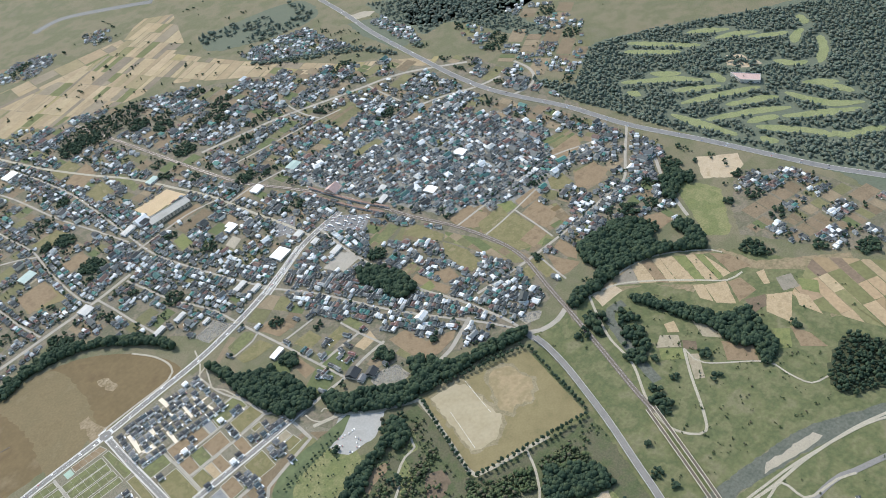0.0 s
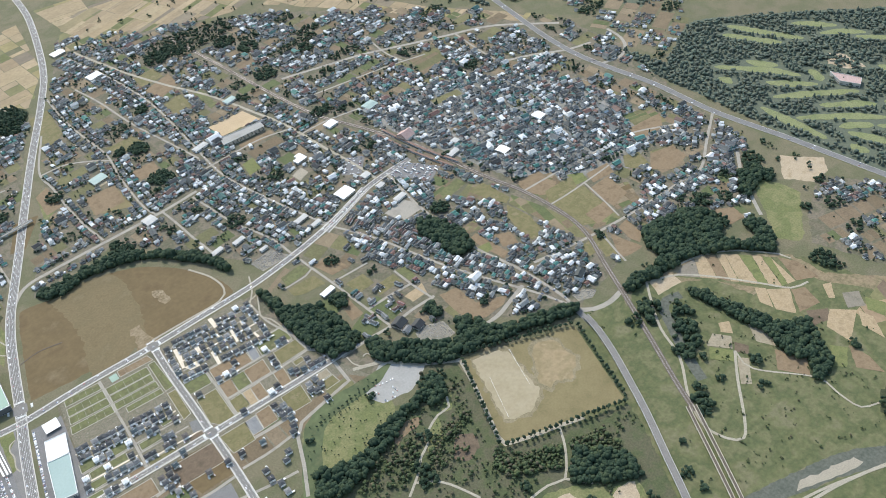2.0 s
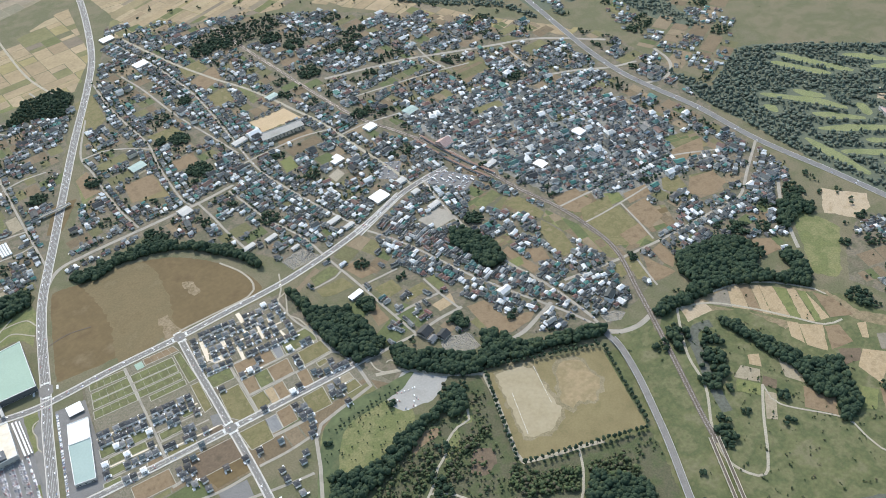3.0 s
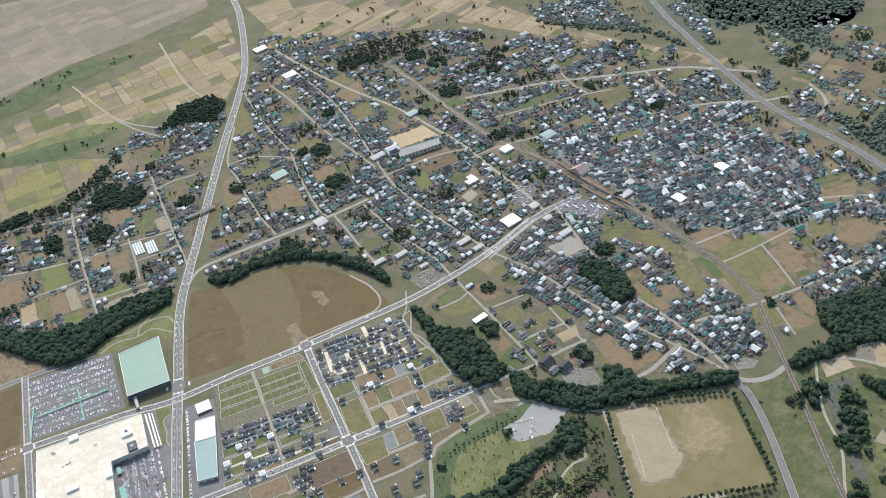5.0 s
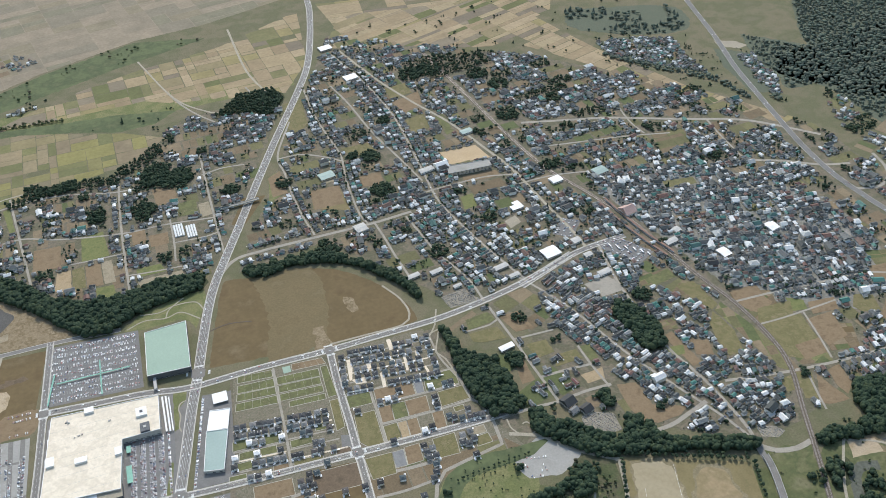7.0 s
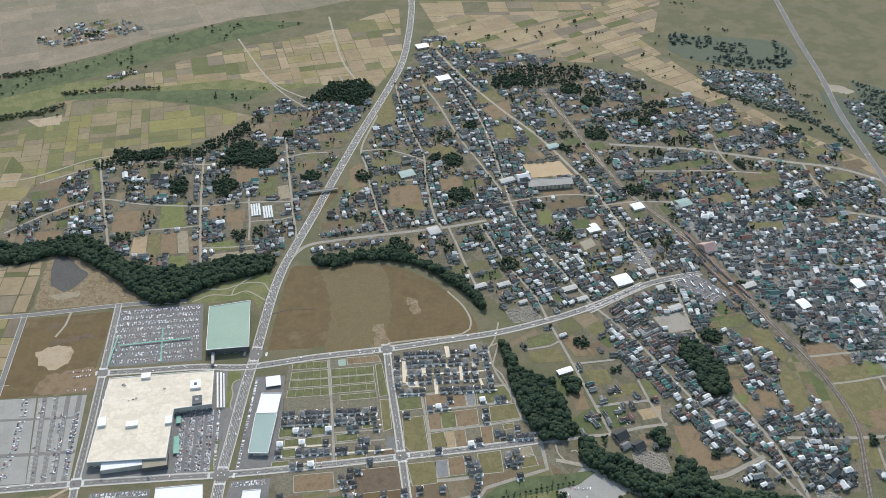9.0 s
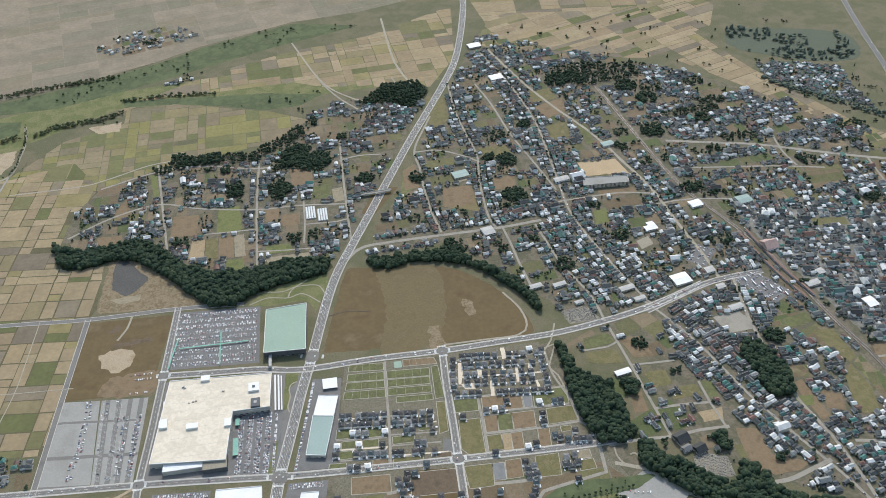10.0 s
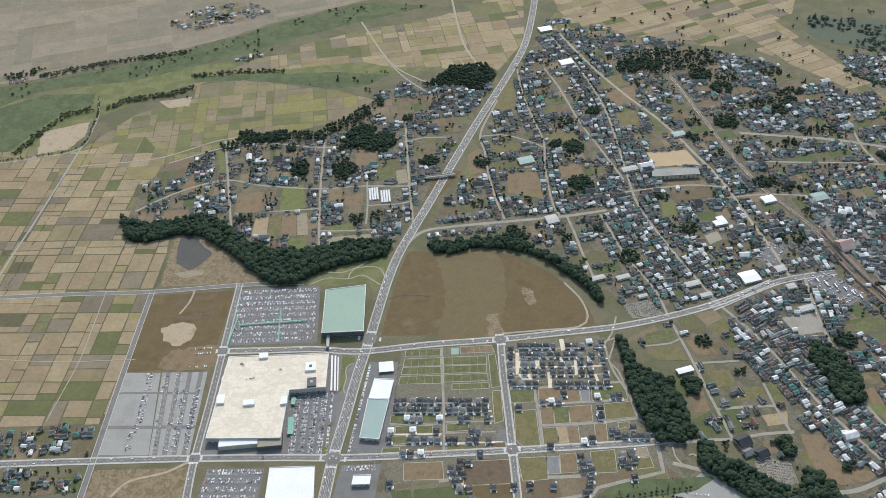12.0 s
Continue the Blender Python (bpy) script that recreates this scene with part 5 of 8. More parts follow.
_mk = Bag()
for a, b in (((.13, .30), (.13, .76)), ((.385, .05), (.40, .50))):
    ribbon(_mk, smooth([on_pitch(*a), on_pitch(*b)]), -.16, .16, .14, .2)
setting("trim_pitch_lines", _mk.me("trim_pitch_lines", M["paint"]), "white touchlines on the playing field", "line marking")

bridge_road = bridge_road + [(516, 160), (470, 78)]
rail_bridge = rail_bridge + [(577, 122), (534, 44)]

expressway = [(1720, 3000), (1620, 2580)] + expressway
highway = highway + [(440, 2700), (452, 3000)]

# ---- roads ----


road_count = []


def road(name, pts, w, label, material="asphalt", walk_w=0.0, marks=False, z=.2, step=12.0, keep=2.0):
    road_count.append(name)
    z += .003 * len(road_count)
    line = straight(pts) if pts in (park_border, park_road, estate_edge_road, plot_road_e) else smooth(pts, step)
    b = Bag()
    ribbon(b, line, -w / 2, w / 2, -.2, z)
    ob = setting(name, b.me(name, M[material]), label, "road")
    if walk_w:
        for s in (-1, 1):
            k = Bag()
            a, e = sorted((s * w / 2, s * (w / 2 + walk_w)))
            ribbon(k, line, a, e, -.2, z + .15)
            part("pavement", k.me("pavement", M["kerb"]), ob, "raised pale concrete pavement")
    if marks:
        k = Bag()
        if marks == "wide":
            for o in (-w / 2 + 1.2, w / 2 - 1.2, -1.3, 1.3):
                ribbon(k, line, o - .12, o + .12, z, z + .02)
            for o in (-w / 4, w / 4):
                dashes(k, line, o, .32, z + .03, 8, 8)
        else:
            for o in (-w / 2 + .6, w / 2 - .6):
                ribbon(k, line, o - .12, o + .12, z, z + .02)
            dashes(k, line, 0, .26, z + .03, 6, 6)
        part("lane_marking", k.me("lane_marking", M["paint"]), ob, "white painted lane lines")
    block_line(pts, w / 2 + walk_w + keep)
    return ob


road("road_highway", highway, 16, "wide grey divided highway with white lane lines", walk_w=1.6, marks="wide", z=.30)
road("road_main", main_road, 10.5, "grey main road with pale pavements", walk_w=2.4, marks=True, z=.26)
road("road_station", station_road, 11, "main road towards the station", walk_w=1.8, marks=True, z=.25)
road("road_mall_west", mall_west_road, 10, "grey road beside the shopping centre", walk_w=1.6, marks=True, z=.24)
road("road_lower", lower_road, 9.5, "grey road south of the new estate", walk_w=2.4, marks=True, z=.25)
road("road_west", west_road, 9, "narrow straight farm road", walk_w=1, z=.22)
road("road_top", top_road, 9, "straight road along the paddies", walk_w=1, z=.23)
road("road_estate", estate_road, 10, "new estate road with wide pale pavements", walk_w=2, marks=True, z=.245)
for n, p, w in (("road_alley", estate_alley_b, 4.5), ("road_estate_lane", estate_east_lane, 4.5), ("road_cross_lane", estate_cross_lane, 4.5), ("road_cross_lane_b", estate_cross_lane_b, 4.5),
                ("road_cross_lane_c", estate_cross_lane_c, 4.5), ("road_estate_lane_e", estate_east_lane_b, 4.5), ("road_east_lane", east_path, 4), ("road_south_lane", lane_south, 6), ("road_south_lane_b", lane_south_b, 6), ("road_estate_lane_a", est_lane_a, 5), ("road_estate_lane_b", est_lane_b, 5), ("road_estate_lane_c", est_lane_c, 5), ("road_estate_lane_d", est_lane_d, 5)):
    road(n, p, w, "pale paved lane between new building plots", "lane", z=.18, keep=1)
road("road_cross_town", cross_town_road, 8, "pale grey two-way town road", "lane", z=.19, keep=5)
for n, p, w in (("road_village", village_road_a, 5), ("road_village_b", village_road_b, 5), ("road_town_a", town_road_a, 4.8), ("road_town_b", town_road_b, 4.8),
                ("road_town_c", town_road_c, 5.2), ("road_town_d", town_road_d, 6), ("road_town_e", town_road_e, 5.2), ("road_town_f", town_road_f, 6), ("road_town_g", town_road_g, 5), ("road_overpass", overpass_road, 8), ("road_interchange", interchange_road, 8), ("road_street", town_street_a, 9), ("road_street_b", town_street_b, 5), ("road_street_c", town_street_c, 5),
                ("road_street_d", town_street_d, 5), ("road_street_e", town_street_e, 5), ("road_street_f", town_street_f, 5), ("road_street_g", town_street_g, 5), ("road_street_h", town_street_h, 5), ("road_street_i", town_street_i, 5), ("road_street_j", town_street_j, 5),
                ("road_hill", hill_road, 7), ("road_ring", ring_road, 10), ("road_riverside", riverside_road, 8)):
    road(n, p, w, "pale grey two-way town road", "lane", walk_w=0, z=.19, keep=1)
for n, p, w in (("road_village_lane", village_lane, 5), ("road_village_lane_b", village_lane_b, 5), ("road_village_lane_c", village_lane_c, 5), ("road_village_lane_d", village_lane_d, 4), ("road_village_lane_e", village_lane_e, 4), ("road_village_lane_f", village_lane_f, 4), ("road_village_lane_g", village_lane_g, 4.5),
                ("road_village_lane_h", village_lane_h, 4), ("road_village_lane_i", village_lane_i, 5), ("road_village_lane_j", village_lane_j, 5), ("road_town_h", town_road_h, 4), ("road_field_lane_a", field_lane_a, 4), ("road_field_lane_b", field_lane_b, 4), ("road_plot_f", plot_road_f, 6), ("road_plot_a", plot_road_a, 5), ("road_plot_b", plot_road_b, 4), ("road_plot_c", plot_road_c, 4.5),
                ("road_plot_d", plot_road_d, 5.5), ("road_plot_e", plot_road_e, 4.5)):
    road(n, p, w, "narrow pale concrete lane", "lane", z=.17)
road("road_estate_edge", estate_edge_road, 6, "narrow pale lane along the park", "lane", z=.18)
road("road_levee", levee_track, 4, "pale gravel track on the river levee", "dirtpath", z=.3)
road("road_south", south_road, 9, "grey riverside road", "asphalt", z=.2)
road("road_paddy_ditch", paddy_track_c, 4, "narrow grey concrete ditch lane between paddies", "lotpale", z=.16)
road("road_new", new_road, 7, "new road under construction with bare soil edges", "dirtpath", z=.21, keep=1)
road("road_expressway", expressway, 14, "grey expressway along the wooded ridge", "lot", walk_w=.6, z=.4, keep=12)
for n, p, w in (("road_field_path", field_path, 4.5), ("road_farm_path", farm_path, 3.5), ("road_farm_path_b", farm_path_b, 4), ("road_park_path", park_path, 3), ("road_park_border", park_border, 7), ("road_park", park_road, 7), ("road_park_track", park_track, 4), ("road_park_track_b", park_track_b, 4), ("road_park_track_c", park_track_c, 4), ("road_park_track_d", park_track_d, 4), ("road_levee", levee_road, 5), ("road_south_track", south_track, 4), ("road_footpath", footpath_a, 3), ("road_paddy", paddy_road, 4), ("road_tree_lined", tree_road, 6), ("road_paddy_track", paddy_track, 1.8), ("road_paddy_track_b", paddy_track_b, 1.8), ("road_far", far_road, 6), ("road_far_b", far_road_b, 5)):
    road(n, p, w, "pale unpaved track", "dirtpath", z=.16)

for k, (p, m, l) in enumerate(((worn_c, "brownband", "paler mown band"), (worn_a, "wornfield", "dusty worn patch"), (worn_b, "wornfield", "dusty worn gateway"), (lot_patch, "bare", "bare sandy patch"), (lot_soil, "soil", "bare graded patch"), (trench_a, "darksoil", "dug trench"), (trench_b, "darksoil", "long dug trench"))):
    zone("ground_worn_%d" % (k + 1), p, M[m], l + " in a brown field", .10 + .006 * k, 2.2, rounded=True)
station_lot = grown(station_lot, .6)
zone("ground_station_lot", station_lot, M["lot"], "grey asphalt lot near the station", .14, .5)
zone("ground_station_lot_b", station_lot_b, M["lot"], "grey asphalt lot beside the tracks", .145, .5)
block_poly(station_lot)
block_poly(station_lot_b)
road("road_field_track", field_track, 4, "pale dirt track in the brown field", "dirtpath", z=.15)
road("road_lot_track", lot_track, 4, "pale dirt track across a vacant lot", "dirtpath", z=.15)
road("road_field_ditch", field_ditch, 2, "dark ditch across the field", "ballast", z=.15)
road("road_mall_path", mall_verge_path, 2.2, "winding pale footpath on a grass verge", "dirtpath", z=.15, step=4.0)
road("road_loop_path", loop_path, 2.6, "looping pale footpath on grass", "dirtpath", z=.15, step=4.0)
road("road_site_track", site_track, 5, "pale churned track across a building site", "bare", z=.15)
road("road_garden_path", garden_path, 3, "pale garden track", "dirtpath", z=.15)
setting("water_stream", mesh("water_stream", *patch(list(map(tuple, offset(smooth(stream, 12), -9))) + list(map(tuple, offset(smooth(stream, 12), 9)[::-1])), .135), M["water"]), "narrow dark stream between trees", "stream")
zone("ground_moat", moat_green, M["beltgreen"], "green grassed bank round the park", .158, .6)

zone("ground_farm_tan", farm_tan, M["bare"], "tan harvested field beside a track", .13, .6)

for k, p in enumerate(([(-215, 1338), (-180, 1352), (-140, 1345), (-110, 1352), (-76, 1320)], [(-187, 1371), (-150, 1366), (-120, 1376), (-80, 1372), (-66, 1345)], [(-140, 1345), (-131, 1368), (-100, 1393)])):
    road("road_verge_path_%d" % (k + 1), p, 2.6, "narrow pale footpath winding through grass", "dirtpath", z=.14, step=5.0)

# asphalt pads of the larger junctions
for k, ((jx, jy), a, b) in enumerate(((highway[5], 12.5, 11), (highway[2], 12.5, 10), (estate_road[0], 8.2, 9), (estate_road[3], 8.2, 8.6), (mall_west_road[1], 8, 8.6), (mall_west_road[3], 8, 8.4))):
    c = 2.5
    ring = turned([(-a, -b + c, 0), (-a + c, -b, 0), (a - c, -b, 0), (a, -b + c, 0), (a, b - c, 0), (a - c, b, 0), (-a + c, b, 0), (-a, b - c, 0)], radians(2 if k > 1 else -13), jx, jy)
    ring = [p[:2] for p in ring]
    setting("road_junction_%d" % (k + 1), mesh("road_junction", *patch(ring, .52 + .003 * k), M["asphalt"]), "grey asphalt road junction", "road")

# zebra crossings at the larger junctions
zebra = Bag()
for (jx, jy), turn, wx, wy in ((highway[5], 12, 17, 20), (highway[2], 10, 16, 20), (estate_road[0], 0, 12, 13), (estate_road[3], 0, 11, 12), (mall_west_road[1], 4, 10, 11), (mall_west_road[3], 4, 9, 11)):
    for s in (-1, 1):
        for k in range(-5, 6):
            for q in (box(k * 1.5 - .42, s * wx - 2, .3, k * 1.5 + .42, s * wx + 2, .6), box(s * wy - 2, k * .9 - .26, .3, s * wy + 2, k * .9 + .26, .6)):
                zebra.add(turned(q[0], radians(-turn), jx, jy), q[1])
setting("trim_zebra", zebra.me("trim_zebra", M["paint"]), "white zebra crossings at road junctions", "line marking")

# ---- railway, bridges ----
rail_line = smooth(railway, 10)
b = Bag()
ribbon(b, rail_line, -4.8, 4.8, -.2, .5)
rail = setting("trim_railway", b.me("trim_railway", M["ballast"]), "brown ballasted double railway track", "railway")
block_line(railway, 8)
for o in (-3.2, -1.9, 1.9, 3.2):
    k = Bag()
    ribbon(k, rail_line, o - .15, o + .15, .5, .68)
    part("rail", k.me("rail", M["steel"]), rail, "worn steel rail")


def girder_bridge(pts, w, label, name, material, z=4.0):
    line = smooth(pts, 12)
    t = thing(name, 0, 0, label=label, category="bridge")
    k = Bag()
    ribbon(k, line, -w / 2, w / 2, z - 1.0, z)
    part("deck", k.me("deck", M[material]), t)
    for s in (-1, 1):
        k = Bag()
        ribbon(k, line, s * w / 2 - .3, s * w / 2 + .3, z - 1.4, z + 1.2)
        part("girder", k.me("girder", M["girder" if material == "ballast" else "concrete"]), t, "pale concrete parapet girder")
    for i in range(2, len(line) - 1, 3):
        x, y = line[i]
        p = new("pier", boxes("pier", M["concrete"], (x - w / 2, y - 1.2, 0, x + w / 2, y + 1.2, z - 1.0)))
        p.parent = t
    return t


for o in (-6, 6):
    ln = offset(smooth(rail_bridge, 20), o)
    girder_bridge([tuple(q) for q in ln], 5.0, "single-track railway bridge with pale concrete girders", "railway_bridge", "ballast", 4.5)
girder_bridge(highway_overpass, 7, "narrow concrete overpass across the highway", "overpass_bridge", "lane", 6.0)
bridge_line = smooth(bridge_road, 12)
girder_bridge([tuple(q) for q in bridge_line[2:]], 11, "long grey road bridge with pale parapets", "road_bridge", "asphalt", 4.0)
road("road_bridge_ramp", bridge_road[:2], 11, "grey road leading to the bridge", z=.3)
block_line(bridge_road, 8)

# ---- trees ----


def crown(seed, blobs, r, h, sub=1):
    """A crown of overlapping uneven clumps, about r wide and h high, standing on z = 0."""
    q = np.random.default_rng(seed)
    b = Bag()
    for k in range(blobs):
        bm = bmesh.new()
        bmesh.ops.create_icosphere(bm, subdivisions=sub, radius=1.0)
        s = (.85 if blobs == 1 else q.uniform(.42, .68)) * r
        a = 2 * math.pi * (k + q.uniform(-.3, .3)) / max(1, blobs - 1)
        d = 0 if k == 0 else r * q.uniform(.35, .62)
        zz = h * (.62 if k == 0 else q.uniform(.3, .66))
        vs = []
        for v in bm.verts:
            m = 1 + q.uniform(-.24, .24)
            vs.append((d * math.cos(a) + v.co.x * s * m, d * math.sin(a) + v.co.y * s * m, max(0.02, zz + v.co.z * s * .9 * m)))
        b.add(vs, [tuple(v.index for v in f.verts) for f in bm.faces])
        bm.free()
    return b


def cone_crown(seed, r, h):
    """A conifer crown: ragged whorls, narrowing upwards."""
    q = np.random.default_rng(seed)
    b = Bag()
    for k in range(4):
        z0, z1 = h * (.08 + .2 * k), h * min(1.0, .48 + .19 * k)
        rr = r * (1 - .21 * k)
        n = 8
        v = [(rr * q.uniform(.75, 1.15) * math.cos(6.283 * i / n), rr * q.uniform(.75, 1.15) * math.sin(6.283 * i / n), z0 + q.uniform(-.3, .3)) for i in range(n)]
        b.add(v + [(0, 0, z1)], [(i, (i + 1) % n, n) for i in range(n)])
    return b


far_crowns = [crown(40 + k, 1, 3.6, 6.5) for k in range(5)] + [crown(50 + k, 3, 4.2, 7.5) for k in range(4)] + [cone_crown(60 + k, 2.6, 11) for k in range(3)]
near_crowns = [crown(70 + k, 4, 3.9, 7.0) for k in range(8)] + [crown(90 + k, 1, 2.6, 5.0) for k in range(4)]
big_crowns = [crown(170 + k, 7, 6.4, 9.0) for k in range(8)]
bush_crowns = [crown(80 + k, 2, 1.9, 2.8) for k in range(5)]


def plant(bag, crowns, x, y, s=1.0, q=rng, z=0.0, squash=1.0):
    c = crowns[int(q.integers(len(crowns)))]
    a = q.uniform(0, 6.283)
    w = s * q.uniform(.65, 1.35)
    h = w * q.uniform(.85, 1.25) * squash
    bag.add(turned([(p[0] * w, p[1] * w, p[2] * h) for p in c.v], a, x, y, z), c.f)


def wood(name, pts, spacing, crowns, s, label, material="leaf", floor="foresthold", fill=1.0, avoid=(), ragged=-9.0, squash=1.3):
    """A wood: a dark floor sheet and a crowd of trees over it."""
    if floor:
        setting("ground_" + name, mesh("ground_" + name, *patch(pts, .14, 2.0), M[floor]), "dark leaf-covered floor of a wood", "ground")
    p = np.array(pts, float)
    bag = Bag()
    for x in np.arange(p[:, 0].min(), p[:, 0].max(), spacing):
        for y in np.arange(p[:, 1].min(), p[:, 1].max(), spacing):
            xx, yy = x + rng.uniform(-.45, .45) * spacing, y + rng.uniform(-.45, .45) * spacing
            if rng.random() < fill and noise.noise((xx * .012, yy * .012, 3.7)) > ragged and inside(pts, xx, yy) and not any(near_line(l, xx, yy, d) for l, d in avoid):
                plant(bag, crowns, xx, yy, s, squash=squash)
    me = bag.me(name, M[material])
    me.polygons.foreach_set("use_smooth", [True] * len(me.polygons))
    tagged(new(name, me), label, "woodland", "", "stuff")
    block_poly(pts)


def near_line(line, x, y, d):
    return ((line - (x, y)) ** 2).sum(1).min() < d * d


main_l, low_l, hw_l = smooth(main_road, 6), smooth(lower_road, 6), smooth(highway, 6)
zone("ground_clearing", clearing, M["lawn"], "grassy clearing among scrub", .075)
zone("ground_bare_a", bare_patch_a, M["bare"], "bare pale sand in a clearing", .12)
zone("ground_bare_b", bare_patch_b, M["bare"], "bare sandy ground in a clearing", .12)
zone("ground_bare_c", bare_far, M["bare"], "bare field beside a tree-lined road", .12)
zone("ground_suburb_a", north_suburb, M["farfloor"], "dark gardens of a far hillside suburb", .06)
zone("ground_suburb_b", north_suburb_b, M["farfloor"], "dark gardens of a far suburb", .062)
zone("ground_bare_d", bare_north, M["pale"], "pale cleared ground among houses", .12)
zone("ground_bare_e", bare_north_b, M["pale"], "pale cleared ground beside a suburb", .12)
for k, f in enumerate((field_a, field_b, field_c, field_d, field_e, field_f, field_g, field_h, field_i, field_j, field_k, field_l, field_m, field_n, field_o, field_p)):
    zone("ground_plot_%d" % (k + 1), f, M[("lawn", "brownfield", "pitchsoil", "pitchsoil", "brownfield", "lawn", "lawn", "lane", "lawn", "lawn", "meadow", "lane", "lawn", "pitchsoil", "pale", "brownfield")[k]], ("grassy", "brown", "bare", "bare", "brown", "grassy", "grassy", "sandy", "grassy", "grassy", "green", "sandy", "grassy", "bare", "sandy", "brown")[k] + " vacant field between town houses", .15 + .004 * k, .4)
    block_poly(f)
for k, (tone, p) in enumerate(town_fields):
    zone("ground_town_field_%d" % (k + 1), p, M[tone], {"soil": "brown dug", "olive": "dry grassy", "plotlawn": "grassy", "crop": "green planted", "straw": "bare sandy", "palesoil": "pale bare"}[tone] + " field between houses", .212 + .001 * k, .4)
    block_poly(p)
for p in village_woods:
    wood("village_wood", p, 6.5, near_crowns, 1.1, "dark trees among village houses", floor="")
for k, p in enumerate(grave_yards):
    zone("ground_grave_yard_%d" % (k + 1), p, M["pale"], "pale gravel of a grave yard", .21, .3)
    block_poly(p)
wood("belt_wood", belt_field, 6.3, big_crowns, 1.0, "curved belt of dark broadleaf trees")
wood("ridge_wood", west_belt, 6.3, big_crowns, 1.05, "long belt of dark green trees below a village", avoid=((hw_l, 16),))
wood("estate_wood", estate_wood, 6.3, big_crowns, 1.05, "dense dark wood beside a new estate", avoid=((main_l, 12), (np.array([b[:2] for b in big_white + big_white_b], float), 27)))
wood("cemetery_wood", cemetery_wood, 6.3, big_crowns, 1.05, "dark wooded slope below the town", avoid=((low_l, 9),))
zone("ground_east_village", east_village, M["yard"], "brown yards of a scattered village", .07)
zone("ground_quarry", quarry, M["bare"], "bare sandy pit", .12, 1.0)
b = Bag()
ribbon(b, smooth(far_stream, 20), -14, 14, -.1, .12)
setting("water_far_river", b.me("water_far_river", M["pondw"]), "pale far river", "river")
zone("ground_flood_field", flood_field, M["bare"], "pale bare field among trees", .13)
zone("ground_levee", levee_green, M["beltgreen"], "green levee beside the paddies", .12)
wood("flood_wood", flood_wood, 7.0, near_crowns[:8] + far_crowns[5:9], 1.0, "dark trees on the river flats", floor="", material="leaf2", squash=.9)
wood("flood_wood_small", flood_wood_b, 8.0, near_crowns[:8] + far_crowns[5:9], 1.0, "row of dark trees by a bare field", floor="", material="leaf2", squash=.9)
wood("bank_row", bank_row, 8.0, near_crowns[:8] + far_crowns[5:9], 1.0, "row of dark trees along the river", floor="", material="leaf2", squash=.9)
wood("village_edge_wood", village_edge_wood, 6.5, near_crowns, 1.0, "dark trees along the edge of a village", floor="", fill=.8)
wood("village_mid_wood", village_mid_wood, 6.5, near_crowns, 1.0, "dark trees in a village", floor="", fill=.8)
wood("highway_wood", highway_wood, 6.5, near_crowns, 1.05, "dark wood beside the highway", avoid=((hw_l, 14),))
wood("north_edge_wood", north_edge_wood, 7.0, near_crowns, 1.0, "dark trees at the northern edge of town", floor="", fill=.6)
wood("town_wood", town_wood, 6.3, big_crowns, 1.055, "dark clump of tall trees among houses")
wood("east_wood", east_wood, 6.3, big_crowns, 1.05, "dark wood at the edge of town", avoid=((smooth(town_road_f, 6), 8),))
wood("hill_wood", hill_wood, 6.3, big_crowns, .95, "dark wooded hillside")
wood("river_wood", river_wood, 6.3, big_crowns, .95, "dark stream-side wood", avoid=((smooth(field_path, 6), 7),))
wood("stream_wood", stream_wood, 6.6, big_crowns, 1.0, "dark stream-side trees in a park", floor="")
wood("bank_wood", bank_wood_a, 6.3, big_crowns, .95, "dense dark thicket beside a clearing")
wood("bank_wood_small", bank_wood_b, 6.0, near_crowns, .95, "dark thicket below the road bridge")
wood("rail_wood", rail_wood, 6.3, big_crowns, .95, "dark trees beside the railway", avoid=((rail_line, 11), (smooth(field_path, 6), 6)))
wood("far_bank_wood", far_bank_wood, 6.5, near_crowns, 1.0, "dark wood near the river bend")
# far woods: haze-paled leaves and floor, crowns flattened to show less shade
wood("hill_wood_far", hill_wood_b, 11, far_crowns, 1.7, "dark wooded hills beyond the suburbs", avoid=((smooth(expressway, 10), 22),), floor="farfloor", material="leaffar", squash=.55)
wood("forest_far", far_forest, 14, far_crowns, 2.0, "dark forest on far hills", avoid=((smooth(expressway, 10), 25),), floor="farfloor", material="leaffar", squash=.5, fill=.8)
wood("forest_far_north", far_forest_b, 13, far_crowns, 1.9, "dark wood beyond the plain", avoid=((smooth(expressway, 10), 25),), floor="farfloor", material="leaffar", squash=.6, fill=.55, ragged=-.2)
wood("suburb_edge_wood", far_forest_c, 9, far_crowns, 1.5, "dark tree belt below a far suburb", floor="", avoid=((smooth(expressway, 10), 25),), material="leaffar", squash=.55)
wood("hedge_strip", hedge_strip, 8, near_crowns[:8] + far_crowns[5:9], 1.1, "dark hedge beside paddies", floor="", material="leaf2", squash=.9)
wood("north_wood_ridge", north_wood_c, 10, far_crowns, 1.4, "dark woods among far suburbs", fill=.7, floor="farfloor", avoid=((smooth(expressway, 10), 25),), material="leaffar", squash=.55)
park_avoid = tuple((smooth(l, 6), 6) for l in (park_track, park_track_b, park_track_c, park_track_d, park_border))
wood("stream_bushes", stream_bushes, 6.0, big_crowns, .85, "dark trees along a stream", floor="", fill=.45, ragged=-.1, avoid=((smooth(field_path, 6), 6),))
scrub_avoid = park_avoid + ((smooth(pitch + [pitch[0]], 8), 12), (bridge_line, 14))
low_crowns = bush_crowns + near_crowns[8:]
